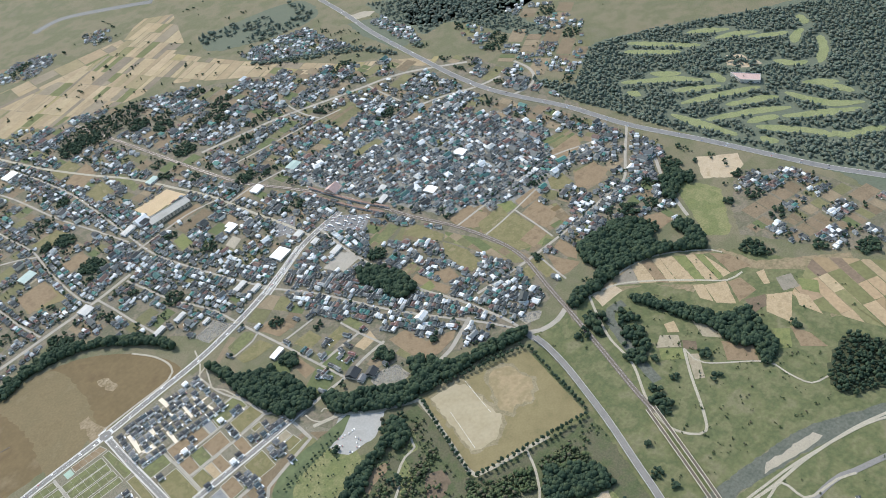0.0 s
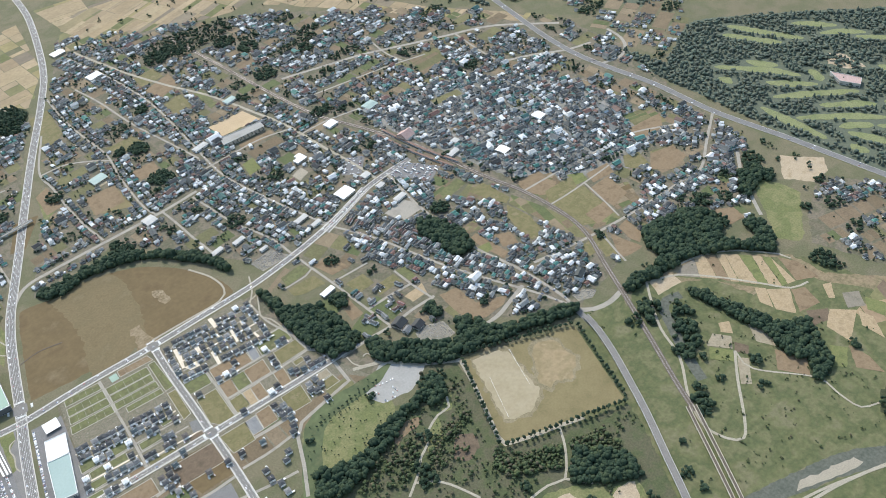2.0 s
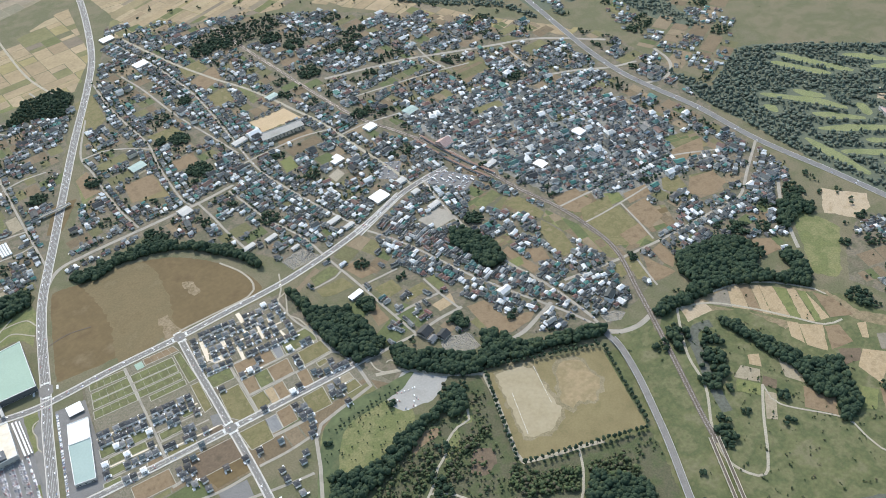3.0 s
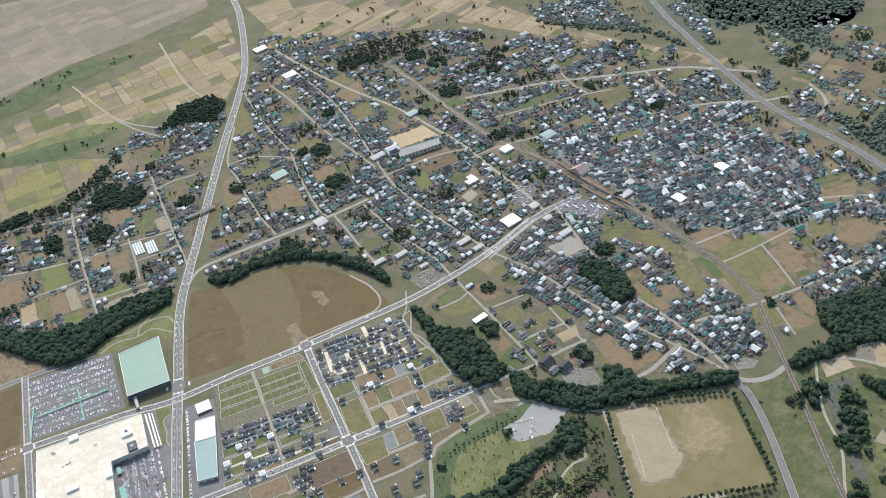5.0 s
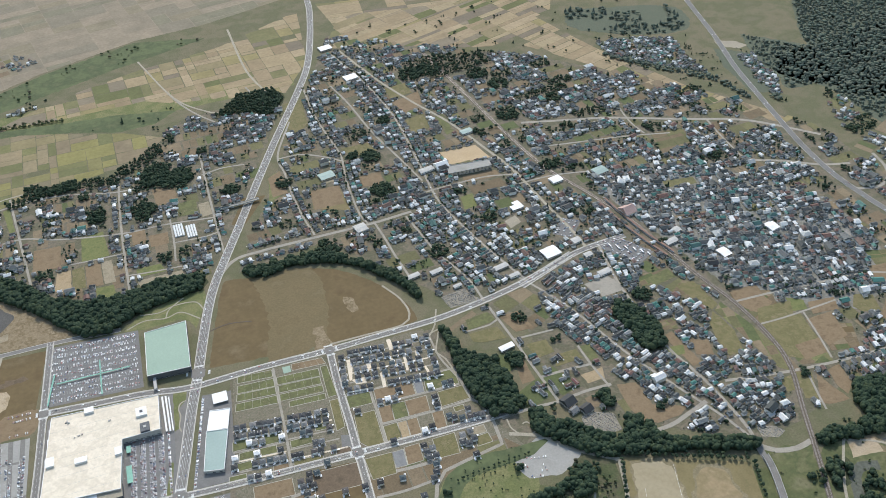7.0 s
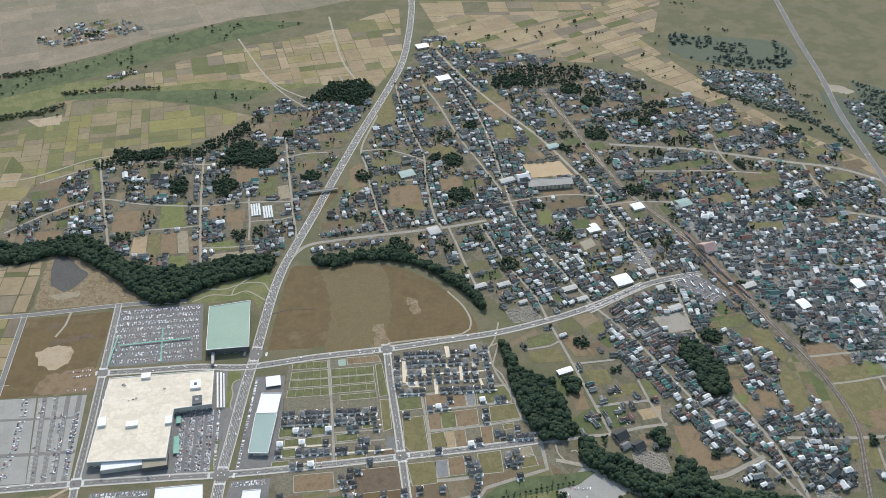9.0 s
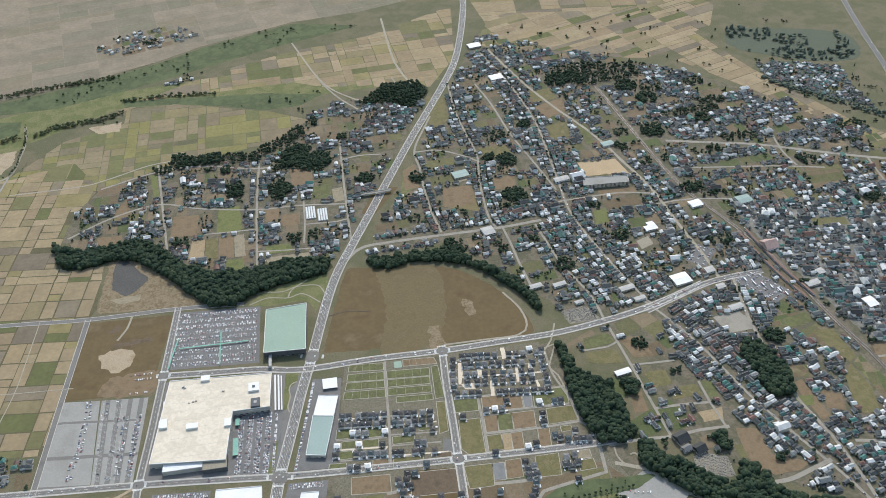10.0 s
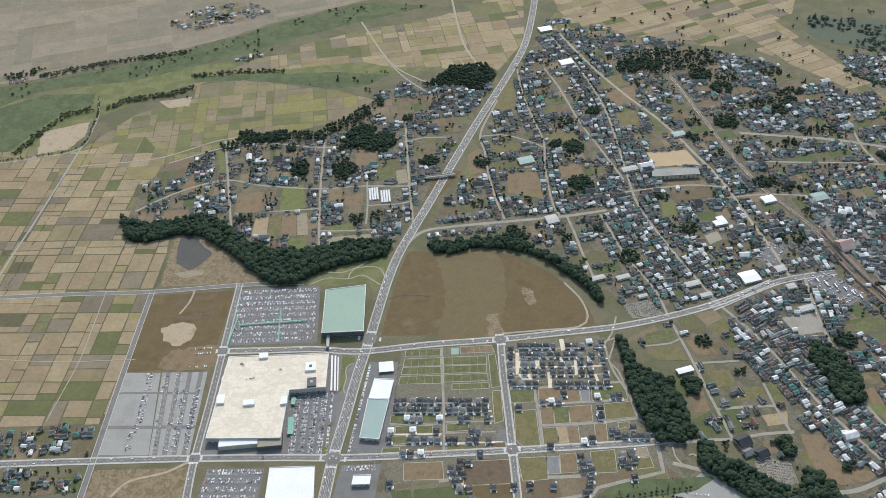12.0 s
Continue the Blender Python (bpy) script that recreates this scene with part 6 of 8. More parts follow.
wood("park_scrub", scrub_a, 6.5, near_crowns, 1.0, "dark trees and scrub in a riverside park", "leaf2", floor="", fill=.6, squash=1.0, avoid=scrub_avoid)
for k, p in enumerate((scrub_b, scrub_c, scrub_e)):
    wood("scrub_thicket", p, 3.9, low_crowns + near_crowns[:2], 1.15, "dense tangled green scrub", "leaf2", floor="", fill=.95, squash=.9, avoid=scrub_avoid)
wood("scrub_margin", scrub_d, 6.0, low_crowns, 1.1, "scattered scrub beside a playing field track", "leaf2", floor="", fill=.5, squash=.9, avoid=scrub_avoid)
wood("park_bushes", park_scrub, 6.5, low_crowns, 1.15, "scattered bushes on rough park grass", "leaf2", floor="", fill=.55, ragged=-.12, squash=.9, avoid=scrub_avoid)
wood("hall_wood", hall_wood, 6.0, big_crowns, .9, "dark trees beside a white hall", floor="")
wood("temple_wood", temple_wood, 6.0, big_crowns, .9, "dark trees beside a temple", floor="")
zone("ground_bare_scrub_a", brown_scrub, M["darksoil"], "brown withered scrub ground", .13)
zone("ground_bare_scrub_b", brown_scrub_b, M["soil"], "brown bare slope in the park", .13)
zone("ground_park_glade", lawn_gap, M["lawn"], "grassy glade along a park track", .128)
wood("river_belt_trees", river_belt, 15, bush_crowns + far_crowns[:5], 1.2, "scattered trees on river flats", "leaf2", floor="", fill=.5, ragged=.05, squash=.8)
fl = [smooth(f, 8) for f in fairway_lines]
for k, f in enumerate(fl):
    u = np.linspace(0, 1, len(f))[:, None]
    h = 3 + 9 * np.sqrt(np.sin(math.pi * u)) * (1 + .18 * np.sin(9 * u + k))
    d = offset(f, 1.0) - f
    setting("ground_fairway_%d" % (k + 1), mesh("fairway", *patch([tuple(p) for p in f + d * h] + [tuple(p) for p in (f - d * h)[::-1]], .2 + .012 * k, .8), M["fairway"]), "pale green golf fairway between woods", "fairway")
zone("ground_golf_bare", golf_bare, M["bare"], "bare brown ground beside a golf course", .24)
# the golf wood takes the haze-paled leaf and floor colours too
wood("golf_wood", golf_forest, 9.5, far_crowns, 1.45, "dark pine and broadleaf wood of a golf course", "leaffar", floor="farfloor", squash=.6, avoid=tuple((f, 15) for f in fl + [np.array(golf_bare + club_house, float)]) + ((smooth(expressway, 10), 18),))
# ---- paddies and farm plots ----


def clip_cell(pts, m, c, s, u0, u1, v0, v1):
    """The part of an outline that lies within one cell of a turned grid, in the grid's own axes."""
    q = [((x - m[0]) * c + (y - m[1]) * s, -(x - m[0]) * s + (y - m[1]) * c) for x, y in pts]
    for axis, lim, sign in ((0, u0, 1), (0, u1, -1), (1, v0, 1), (1, v1, -1)):
        out = []
        for i, p in enumerate(q):
            e = q[i - 1]
            dp, de = (p[axis] - lim) * sign, (e[axis] - lim) * sign
            if (dp > 0) != (de > 0):
                f = de / (de - dp)
                out.append((e[0] + (p[0] - e[0]) * f, e[1] + (p[1] - e[1]) * f))
            if dp > 0:
                out.append(p)
        q = out
        if len(q) < 3:
            return []
    return q


def plots(pts, angle, w, d, gap, seed, z=.12, fill=.97, split=False):
    """Field outlines in a grid turned by angle, cut off at an outline; split: some cells are halved lengthwise."""
    q = np.random.default_rng(seed)
    c, s = math.cos(radians(angle)), math.sin(radians(angle))
    p = np.array(pts, float)
    m = p.mean(0)
    uv = np.stack([(p - m) @ (c, s), (p - m) @ (-s, c)], 1)
    out = []
    us, vs = [uv[:, 0].min()], [uv[:, 1].min()]
    while us[-1] < uv[:, 0].max():
        us.append(us[-1] + w * q.choice([.55, .8, 1, 1, 1.3]))
    while vs[-1] < uv[:, 1].max():
        vs.append(vs[-1] + d * q.uniform(.75, 1.3))
    for v0, v1 in zip(vs, vs[1:]):
        i = 0
        while i < len(us) - 1:
            k = min(i + (2 if q.random() < .22 else 1), len(us) - 1)
            cuts = [v0, v1]
            if split and q.random() < .55:
                cuts.insert(1, v0 + (v1 - v0) * q.uniform(.3, .7))
            for a, b in zip(cuts, cuts[1:]):
                g = gap * q.uniform(.5, 1.3) / 2
                cell = clip_cell(pts, m, c, s, us[i] + g, us[k] - g, a + g, b - g) if us[k] - us[i] > 3 * g and b - a > 3 * g else []
                area = abs(sum(cell[n - 1][0] * cell[n][1] - cell[n][0] * cell[n - 1][1] for n in range(len(cell)))) / 2
                if area > .12 * w * d and q.random() < fill:
                    j = q.normal(0, .5, (len(cell), 2))
                    out.append(turned([(x + e[0], y + e[1], z) for (x, y), e in zip(cell, j)], radians(angle), *m))
            i = k
    return out


def field_mesh(o):
    n = len(o)
    if sum(o[i - 1][0] * o[i][1] - o[i][0] * o[i - 1][1] for i in range(n)) < 0:
        o = o[::-1]
    return list(o) + [(a, b, -.2) for a, b, _ in o], [tuple(range(n))] + [(i, n + i, n + (i + 1) % n, (i + 1) % n) for i in range(n)]


near_f = plots(paddies_near, -6, 34, 56, 2.6, 1, split=True)
paddy = setting("ground_paddies", mesh("ground_paddies", *patch(paddies_near, .05, 0), M["ditch"]), "grid of harvested and green paddy fields", "paddies")
b = Bag()
for k, o in enumerate(near_f):
    if k < 290:
        part("paddy_field", mesh("paddy_field", *field_mesh(o), M["paddyob"]), paddy)
    else:
        b.add(*field_mesh(o))
far_bags = {"paddies_beyond": b, "ripe_paddies": Bag(), "plain_fields": Bag()}
for pts, a, w, d, sd, k in ((paddies_north, 2, 34, 60, 2, "ripe_paddies"), (paddies_far, 5, 44, 60, 3, "paddies_beyond"), (paddies_east, -6, 60, 60, 4, "paddies_beyond"), (far_plain, 12, 90, 60, 5, "plain_fields"), (north_fields, 20, 70, 40, 7, "paddies_beyond")):
    for o in plots(pts, a, w, d, 2, sd, .06 + .01 * sd, split=True):
        far_bags[k].add(*field_mesh(o))
farm = setting("ground_farm_strips", mesh("ground_farm_strips", *patch(farm_green, .09, .8), M["meadow"]), "grassy baulks between tan farm strips", "fields")
for k, (tone, o) in enumerate(farm_fields):
    c = np.mean(o, 0)
    quad = [tuple(c + (np.array(p) - c) * .97) for p in o]
    line = straight(quad + [quad[0]], 6.0)[:-1] + rng.normal(0, .35, (len(straight(quad + [quad[0]], 6.0)) - 1, 2))
    part("field_strip", mesh("field_strip", *patch([tuple(p) for p in line], .20 + .004 * k), M[tone]), farm)
fb = Bag()
for o in plots(farm_rest, 62, 46, 22, 1.0, 15, .12):
    fb.add(*field_mesh(o))
tagged(new("farm_strips", fb.me("farm_strips", M["farm"])), "long tan and olive farm strips", "fields", "", "stuff")
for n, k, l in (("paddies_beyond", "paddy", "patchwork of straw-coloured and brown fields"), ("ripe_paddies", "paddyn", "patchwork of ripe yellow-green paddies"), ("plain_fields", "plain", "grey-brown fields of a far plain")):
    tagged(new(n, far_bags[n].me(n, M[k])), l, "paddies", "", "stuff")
for p in (paddies_near, paddies_north, paddies_far):
    block_poly(p)

small_plots = Bag()
for k, (f, a, w, d) in enumerate(((field_a, 20, 26, 17), (field_b, 20, 24, 16), (field_c, -15, 20, 14), (field_d, -15, 22, 14), (field_e, -15, 20, 13), (field_f, 80, 30, 15), (field_g, 8, 17, 12), (field_i, 10, 14, 10), (field_j, 30, 18, 12), (field_k, 0, 28, 18))):
    for o in plots(f, a, w, d, 1.4, 70 + k, .20 + .002 * k, .93):
        small_plots.add(*field_mesh(o))
zone("ground_grey_plot_1", grey_plot_a, M["lot"], "grey asphalt vacant plot", .17, 0)
zone("ground_grey_plot_2", grey_plot_b, M["lot"], "grey asphalt vacant plot", .172, 0)
zone("ground_brown_plot_1", brown_plot_a, M["brownfield"], "rough brown vacant plot", .174, .4)
zone("ground_brown_plot_2", brown_plot_b, M["brownfield"], "rough brown vacant plot", .176, .4)
tagged(new("vegetable_plots", small_plots.me("vegetable_plots", M["plot"])), "brown and olive vegetable plots with narrow baulks", "plots", "", "stuff")

# ---- houses ----


def gable(w, d, h, pitch_h, over, hip=0.0):
    """A pitched roof over w x d at height h; hip > 0 draws the ridge ends in."""
    x, y = w / 2 + over, d / 2 + over
    rx = x - hip
    t = .25
    v = [(-x, -y, h - .15), (x, -y, h - .15), (x, y, h - .15), (-x, y, h - .15), (-rx, 0, h + pitch_h), (rx, 0, h + pitch_h),
         (-x, -y, h - .15 - t), (x, -y, h - .15 - t), (x, y, h - .15 - t), (-x, y, h - .15 - t)]
    return v, [(0, 1, 5, 4), (2, 3, 4, 5), (1, 2, 5), (3, 0, 4), (0, 6, 7, 1), (1, 7, 8, 2), (2, 8, 9, 3), (3, 9, 6, 0), (6, 9, 8, 7)]


def house_shape(q, far=False):
    w, d = q.uniform(7.2, 11.5 if far else 15.5), q.uniform(5.6, 7.6)
    h = q.choice([5.6, 5.8, 3.2], p=[.5, .25, .25])
    style = q.choice(["hip", "gable", "gable"])
    rh = d * q.uniform(.26, .36)
    walls, roofs = [box(-w / 2, -d / 2, 0, w / 2, d / 2, h)], [gable(w, d, h, rh, .6, (d / 2 + .6) * .9 if style == "hip" else 0)]
    if style == "gable":
        walls.append(([(-w / 2, -d / 2, h), (-w / 2, d / 2, h), (-w / 2, 0, h + rh * .9), (w / 2, -d / 2, h), (w / 2, d / 2, h), (w / 2, 0, h + rh * .9)], [(0, 2, 1), (3, 4, 5)]))
    if q.random() < .6:
        ww, wd, s = q.uniform(3.5, 5.5), q.uniform(3, 4.5), q.choice([-1, 1])
        cx, cy = s * q.uniform(.5, w / 2 - 1), -d / 2 - wd / 2 + .3
        walls.append((turned(box(-ww / 2, -wd / 2, 0, ww / 2, wd / 2, 2.9)[0], 0, cx, cy), box(0, 0, 0, 1, 1, 1)[1]))
        g = gable(ww, wd, 2.9, wd * .28, .4, (wd / 2 + .4) * .9)
        roofs.append((turned(g[0], 0, cx, cy), g[1]))
    return w, d, h, walls, roofs


def house_proto(seed, new_build, roof=""):
    """A detached house: walls, tiled roof, windows and a door, as a thing with parts."""
    q = np.random.default_rng(seed)
    w, d, h, walls, roofs = house_shape(q)
    if new_build:
        w, d, h = q.uniform(9.2, 10.2), q.uniform(8.8, 9.8), 5.8
        rh = q.uniform(1.6, 2.4)
        walls, roofs = [box(-w / 2, -d / 2, 0, w / 2, d / 2, h)], [gable(w, d, h, rh, .55, (d / 2 + .55) * q.choice([.6, .95]))]
    t = thing("house", 0, -4000)
    b = Bag()
    for m in walls:
        b.add(*m)
    part("wall", b.me("wall", M["wallnew" if new_build else "wallob"]), t)
    for m in roofs:
        r = part("roof", mesh("roof", *m, M[roof] if roof else M["roofob"] if new_build else M["roofold"]), t)
        (x0, y0, z0), (x1, y1, _) = m[0][4], m[0][5]
        if x1 - x0 > 1.5:
            part("ridge", boxes("ridge", M["concrete"], (x0, y0 - .2, z0 - .12, x1, y0 + .2, z0 + .16)), r, "pale mortared ridge tiles")
    if new_build and seed % 5:
        s = 1 if seed % 2 else -1
        cp = part("carport", boxes("carport", M["white"], (s * (w / 2 + .1) - 1.5, -d / 2 - 4.6, 2.3, s * (w / 2 + .1) + 1.5, -d / 2 + .6, 2.45)), t, "white flat carport roof")
        for sx in (-1.4, 1.4):
            part("post", boxes("post", M["steel"], (s * (w / 2 + .1) + sx - .06, -d / 2 - 4.5, 0, s * (w / 2 + .1) + sx + .06, -d / 2 - 4.38, 2.3)), cp)
    for fl in range(2 if h > 4 else 1):
        for x in (-w * .24, w * .22):
            z0 = .9 + 2.8 * fl
            v, f = box(x - .9, -d / 2 - .05, z0, x + .9, -d / 2 + .05, z0 + 1.3)
            part("window", mesh("window", v, f, M["glass"]), t, "dark glass window")
    part("door", boxes("door", M["dark"], (-.5, -d / 2 - .06, 0, .5, -d / 2 + .05, 2.1)), t, "dark front door")
    return t


new_protos = [house_proto(100 + k, True) for k in range(5)]
white_protos = [house_proto(140 + k, True, "white") for k in range(2)]
old_protos = [house_proto(120 + k, False) for k in range(7)]
NEW_L = "two-storey white-walled house with a dark tiled roof"
OLD_L = "older detached house with a weathered tiled roof"
house_count = {"new": 0, "old": 0}


def put_house(protos, x, y, turn, label, group):
    t = copy_thing(protos[int(rng.integers(len(protos)))], pose(x, y, .1, 0, 0, turn))
    t.name = "house"
    tagged(t, label, "house", group)
    return t


far_walls, far_roofs, gardens, plot_bag, garden_trees = Bag(), Bag(), Bag(), Bag(), Bag()


def far_house(x, y, turn, q, s=1.0):
    w, d, h, walls, roofs = house_shape(q, True)
    for m in walls:
        far_walls.add(turned([(a * s, b * s, c * s) for a, b, c in m[0]], radians(turn), x, y, .05), m[1])
    for m in roofs:
        far_roofs.add(turned([(a * s, b * s, c * s) for a, b, c in m[0]], radians(turn), x, y, .05), m[1])


street_spots, fresh, yard_cars = [], [], []


def clutter(x, y, turn, q):
    """A shed, a parked car, hedges and shrubs beside a house."""
    for _ in range(int(q.integers(0, 4))):
        a, d = q.uniform(0, 6.283), q.uniform(5.0, 7.6)
        xx, yy = x + d * math.cos(a), y + d * math.sin(a)
        if is_free(xx, yy, 1):
            plant(garden_trees, bush_crowns, xx, yy, q.uniform(.55, 1.05), q)
    for _ in range(int(q.integers(0, 3))):
        a = radians(turn + q.choice([0, 90, 180, 270])) + q.normal(0, .3)
        d = q.uniform(5.6, 7.2)
        xx, yy = x + d * math.cos(a), y + d * math.sin(a)
        if not is_free(xx, yy, 1):
            continue
        if q.random() < .5:
            yard_cars.append((xx, yy, turn + q.choice([0, 90]) + q.normal(0, 6)))
        else:
            w, e, h = q.uniform(1.3, 2.6), q.uniform(1.0, 1.7), q.uniform(2.0, 2.6)
            v, f = box(-w, -e, 0, w, e, h)
            far_walls.add(turned(v, radians(turn), xx, yy, .05), f)
            g = gable(2 * w, 2 * e, h + .15, .35, .2)
            far_roofs.add(turned(g[0], radians(turn), xx, yy, .05), g[1])


mixed_crowns = near_crowns[:6] + far_crowns[:5] + far_crowns[9:10]
garden_crowns = near_crowns[8:] + bush_crowns[:3]


def fill_blocks(pts, angle, bw, bd, lane, kinds, seed, pitch=13.5, near=None, deep=.82, group="", tree=.35, big=0.0):
    """Blocks of houses, plots and gardens in a turned grid within an outline; kinds: chances of houses, plots, mixed, trees."""
    q = np.random.default_rng(seed)
    pz = .13 + .003 * (seed - 30)
    c, s = math.cos(radians(angle)), math.sin(radians(angle))
    p = np.array(pts, float)
    m = p.mean(0)
    uv = np.stack([(p - m) @ (c, s), (p - m) @ (-s, c)], 1)

    def at(u, v):
        return m[0] + u * c - v * s, m[1] + u * s + v * c

    def spot(u, v, turn):
        x, y = at(u, v)
        if not inside(pts, x, y) or not is_free(x, y, 3.8):
            return
        if near is not None and near(x, y) and house_count["old"] < 100:
            house_count["old"] += 1
            put_house(old_protos, x, y, turn, OLD_L, group)
        else:
            far_house(x, y, turn, q, 1.0 if q.random() > big else q.uniform(1.3, 2.0))
        clutter(x, y, turn, q)

    v = uv[:, 1].min()
    while v < uv[:, 1].max():
        dd = bd * q.uniform(.85, 1.15)
        u = uv[:, 0].min() - q.uniform(0, bw)
        while u < uv[:, 0].max():
            ww = bw * q.uniform(.6, 1.4)
            k = q.choice(4, p=kinds)
            x, y = at(u + ww / 2, v + dd / 2)
            if inside(pts, x, y) or k == 0:
                if k in (0, 2):
                    rows = max(1, round(dd / (pitch * deep)))
                    for i in range(max(1, int(ww / pitch))):
                        for j in range(rows):
                            if q.random() < (.88 if k == 0 else .42):
                                spot(u + (i + .5) * pitch + q.normal(0, 1.5), v + (j + .5) * dd / rows + q.normal(0, 1.5), angle + q.choice([0, 90, 180], p=[.45, .35, .2]) + q.normal(0, 6))
                                if q.random() < tree * .7:
                                    xx, yy = at(u + (i + .5) * pitch + q.uniform(4, 7) * q.choice([-1, 1]), v + (j + .5) * dd / rows + q.normal(0, 4))
                                    if inside(pts, xx, yy) and is_free(xx, yy, 2):
                                        plant(garden_trees, garden_crowns, xx, yy, q.uniform(.6, 1.0), q)
                            elif q.random() < tree:
                                xx, yy = at(u + (i + q.random()) * pitch, v + (j + q.random()) * pitch)
                                if inside(pts, xx, yy) and is_free(xx, yy, 3):
                                    plant(garden_trees, mixed_crowns, xx, yy, .75, q)
                if k in (1, 2):
                    n = int(q.integers(1, 4))
                    for i in range(n):
                        u0, u1 = u + ww * i / n + .8, u + ww * (i + 1) / n - .8
                        cx, cy = at((u0 + u1) / 2, v + dd / 2)
                        if inside(pts, cx, cy) and is_free(cx, cy, min(4, (u1 - u0) / 2)):
                            hw, hd = (u1 - u0) / 2, dd / 2 - 1
                            plot_bag.add(*field_mesh(turned([(-hw, -hd, pz), (hw, -hd, pz), (hw, hd, pz), (-hw, hd, pz)], radians(angle), cx, cy)))
                if k == 3:
                    for i in range(int(ww * dd / 60)):
                        xx, yy = at(u + q.uniform(0, ww), v + q.uniform(0, dd))
                        if inside(pts, xx, yy) and is_free(xx, yy, 3):
                            plant(garden_trees, mixed_crowns, xx, yy, 1.0, q)
                if q.random() < tree:
                    xx, yy = at(u + q.uniform(0, ww), v + q.uniform(0, dd))
                    if is_free(xx, yy, 3):
                        for _ in range(int(q.integers(1, 5))):
                            plant(garden_trees, mixed_crowns, xx + q.normal(0, 5), yy + q.normal(0, 5), q.uniform(.6, 1.0), q)
            u += ww + lane
        v += dd + lane


def street_houses(pts, first, rows, pitch, seed, near=None, group="", area=None, chance=.9, tree=.25):
    """Houses in rows along both sides of a street, their long roofs running away from it."""
    q = np.random.default_rng(seed)
    line = smooth(pts, pitch)
    t = np.gradient(line, axis=0)
    for s in (-1, 1):
        for r in range(rows):
            o = first + 13.2 * r
            for (x0, y0), (tx, ty) in zip(line, t):
                le = math.hypot(tx, ty)
                nx, ny = ty / le * s, -tx / le * s
                if q.random() > chance:
                    continue
                x, y = x0 + nx * (o + q.normal(0, .7)) + q.normal(0, .4), y0 + ny * (o + q.normal(0, .7)) + q.normal(0, .4)
                if not is_free(x, y, 3.6) or (area is not None and not inside(area, x, y)):
                    continue
                turn = math.degrees(math.atan2(ny, nx)) + q.choice([0, 180, 90], p=[.42, .4, .18]) + q.normal(0, 3)
                if near is not None and near(x, y) and house_count["old"] < 100:
                    house_count["old"] += 1
                    put_house(old_protos, x, y, turn, OLD_L, group)
                else:
                    far_house(x, y, turn, q)
                street_spots.append((x, y))
                clutter(x, y, turn, q)
                if q.random() < tree:
                    plant(garden_trees, mixed_crowns, x - nx * 6.4 + q.normal(0, 1), y - ny * 6.4 + q.normal(0, 1), q.uniform(.6, 1.0), q)
                j0, i0 = int((y - 3.8 - GY) / GS), int((x - 3.8 - GX) / GS)
                fresh.append((j0, i0))
        for j0, i0 in fresh:
            taken[j0:j0 + 4, i0:i0 + 4] = True
        fresh.clear()


# new estate: rows of alike houses, pale drives and vacant parcels
estate_area = [(-130, 815), (125, 815), (420, 815), (410, 890), (335, 1130), (125, 1135), (-45, 1140)]
zone("ground_estate_base", estate_area, M["yard"], "graded ground of the new estate", .05, 0)
block_poly(estate_area)
estate_ground = [(145, 1032), (322, 1030), (320, 1136), (148, 1138)]
zone("ground_estate", estate_ground, M["verge"], "gravel and paved yards between new houses", .13, 0)
zone("ground_plot_lanes", [(-72, 905), (122, 900), (124, 1138), (-42, 1138)], M["verge"], "gravel yards and kerbs between building plots", .09, 0)
zone("ground_plot_lanes_b", [(148, 903), (345, 903), (324, 1028), (148, 1028)], M["verge"], "kerbs and verges between building plots", .085, 0)
zone("ground_plot_lanes_c", [(-75, 802), (398, 802), (365, 886), (-75, 896)], M["verge"], "kerbs and verges between building plots", .082, 0)
estate = setting("ground_estate_plots", mesh("ground_estate_plots", *patch([(-30, 1000), (-20, 1000), (-20, 1008), (-30, 1008)], .088), M["verge"]), "vacant building plots of grass and brown soil", "plots")
for k, (tone, o) in enumerate(estate_parcels):
    line = straight(o + [o[0]], 5.0)[:-1]
    line = line + rng.normal(0, .22, line.shape)
    plot = part("parcel", mesh("parcel", *patch([tuple(p) for p in line], .17 + .002 * k), M[tone]), estate)
    edge = Bag()
    c = np.mean(o, 0)
    for a, e in zip(o, o[1:] + o[:1]):
        m = np.array([a, e], float)
        m += (m - c) / np.linalg.norm(m - c, axis=1, keepdims=True) * .9
        ribbon(edge, m, -.55, .55, 0, .30)
    if k < 9:
        for f in (.2, .4, .6, .8):
            u, v = np.array(o[0]) * (1 - f) + np.array(o[1]) * f, np.array(o[3]) * (1 - f) + np.array(o[2]) * f
            ribbon(edge, np.array([u, v]), -.16, .16, 0, .29)
    part("kerb", edge.me("kerb", M["kerbline"]), plot, "pale concrete kerb")
for k, o in enumerate(pale_drives):
    part("paved_court", mesh("paved_court", *patch(o, .27 + .002 * k), M["court"]), estate, "pale beige paved court")
for k, p in enumerate(row_lanes):
    strip = Bag()
    ribbon(strip, straight(p), -1.5, 1.5, 0, .235 + .002 * k)
    part("lane", strip.me("lane", M["court" if k % 3 == 0 else "lane"]), estate, "pale paved lane between house rows")
part("green_pad", mesh("green_pad", *patch(green_pad, .32), M["greenroof"]), estate, "pale green sheeted pad")
for x, y in houses_a + houses_e:
    put_house(new_protos, x, y, float(rng.choice([0, 180, 90], p=[.6, .25, .15])) + rng.normal(0, 2) - 3, NEW_L, "houses of the new estate")
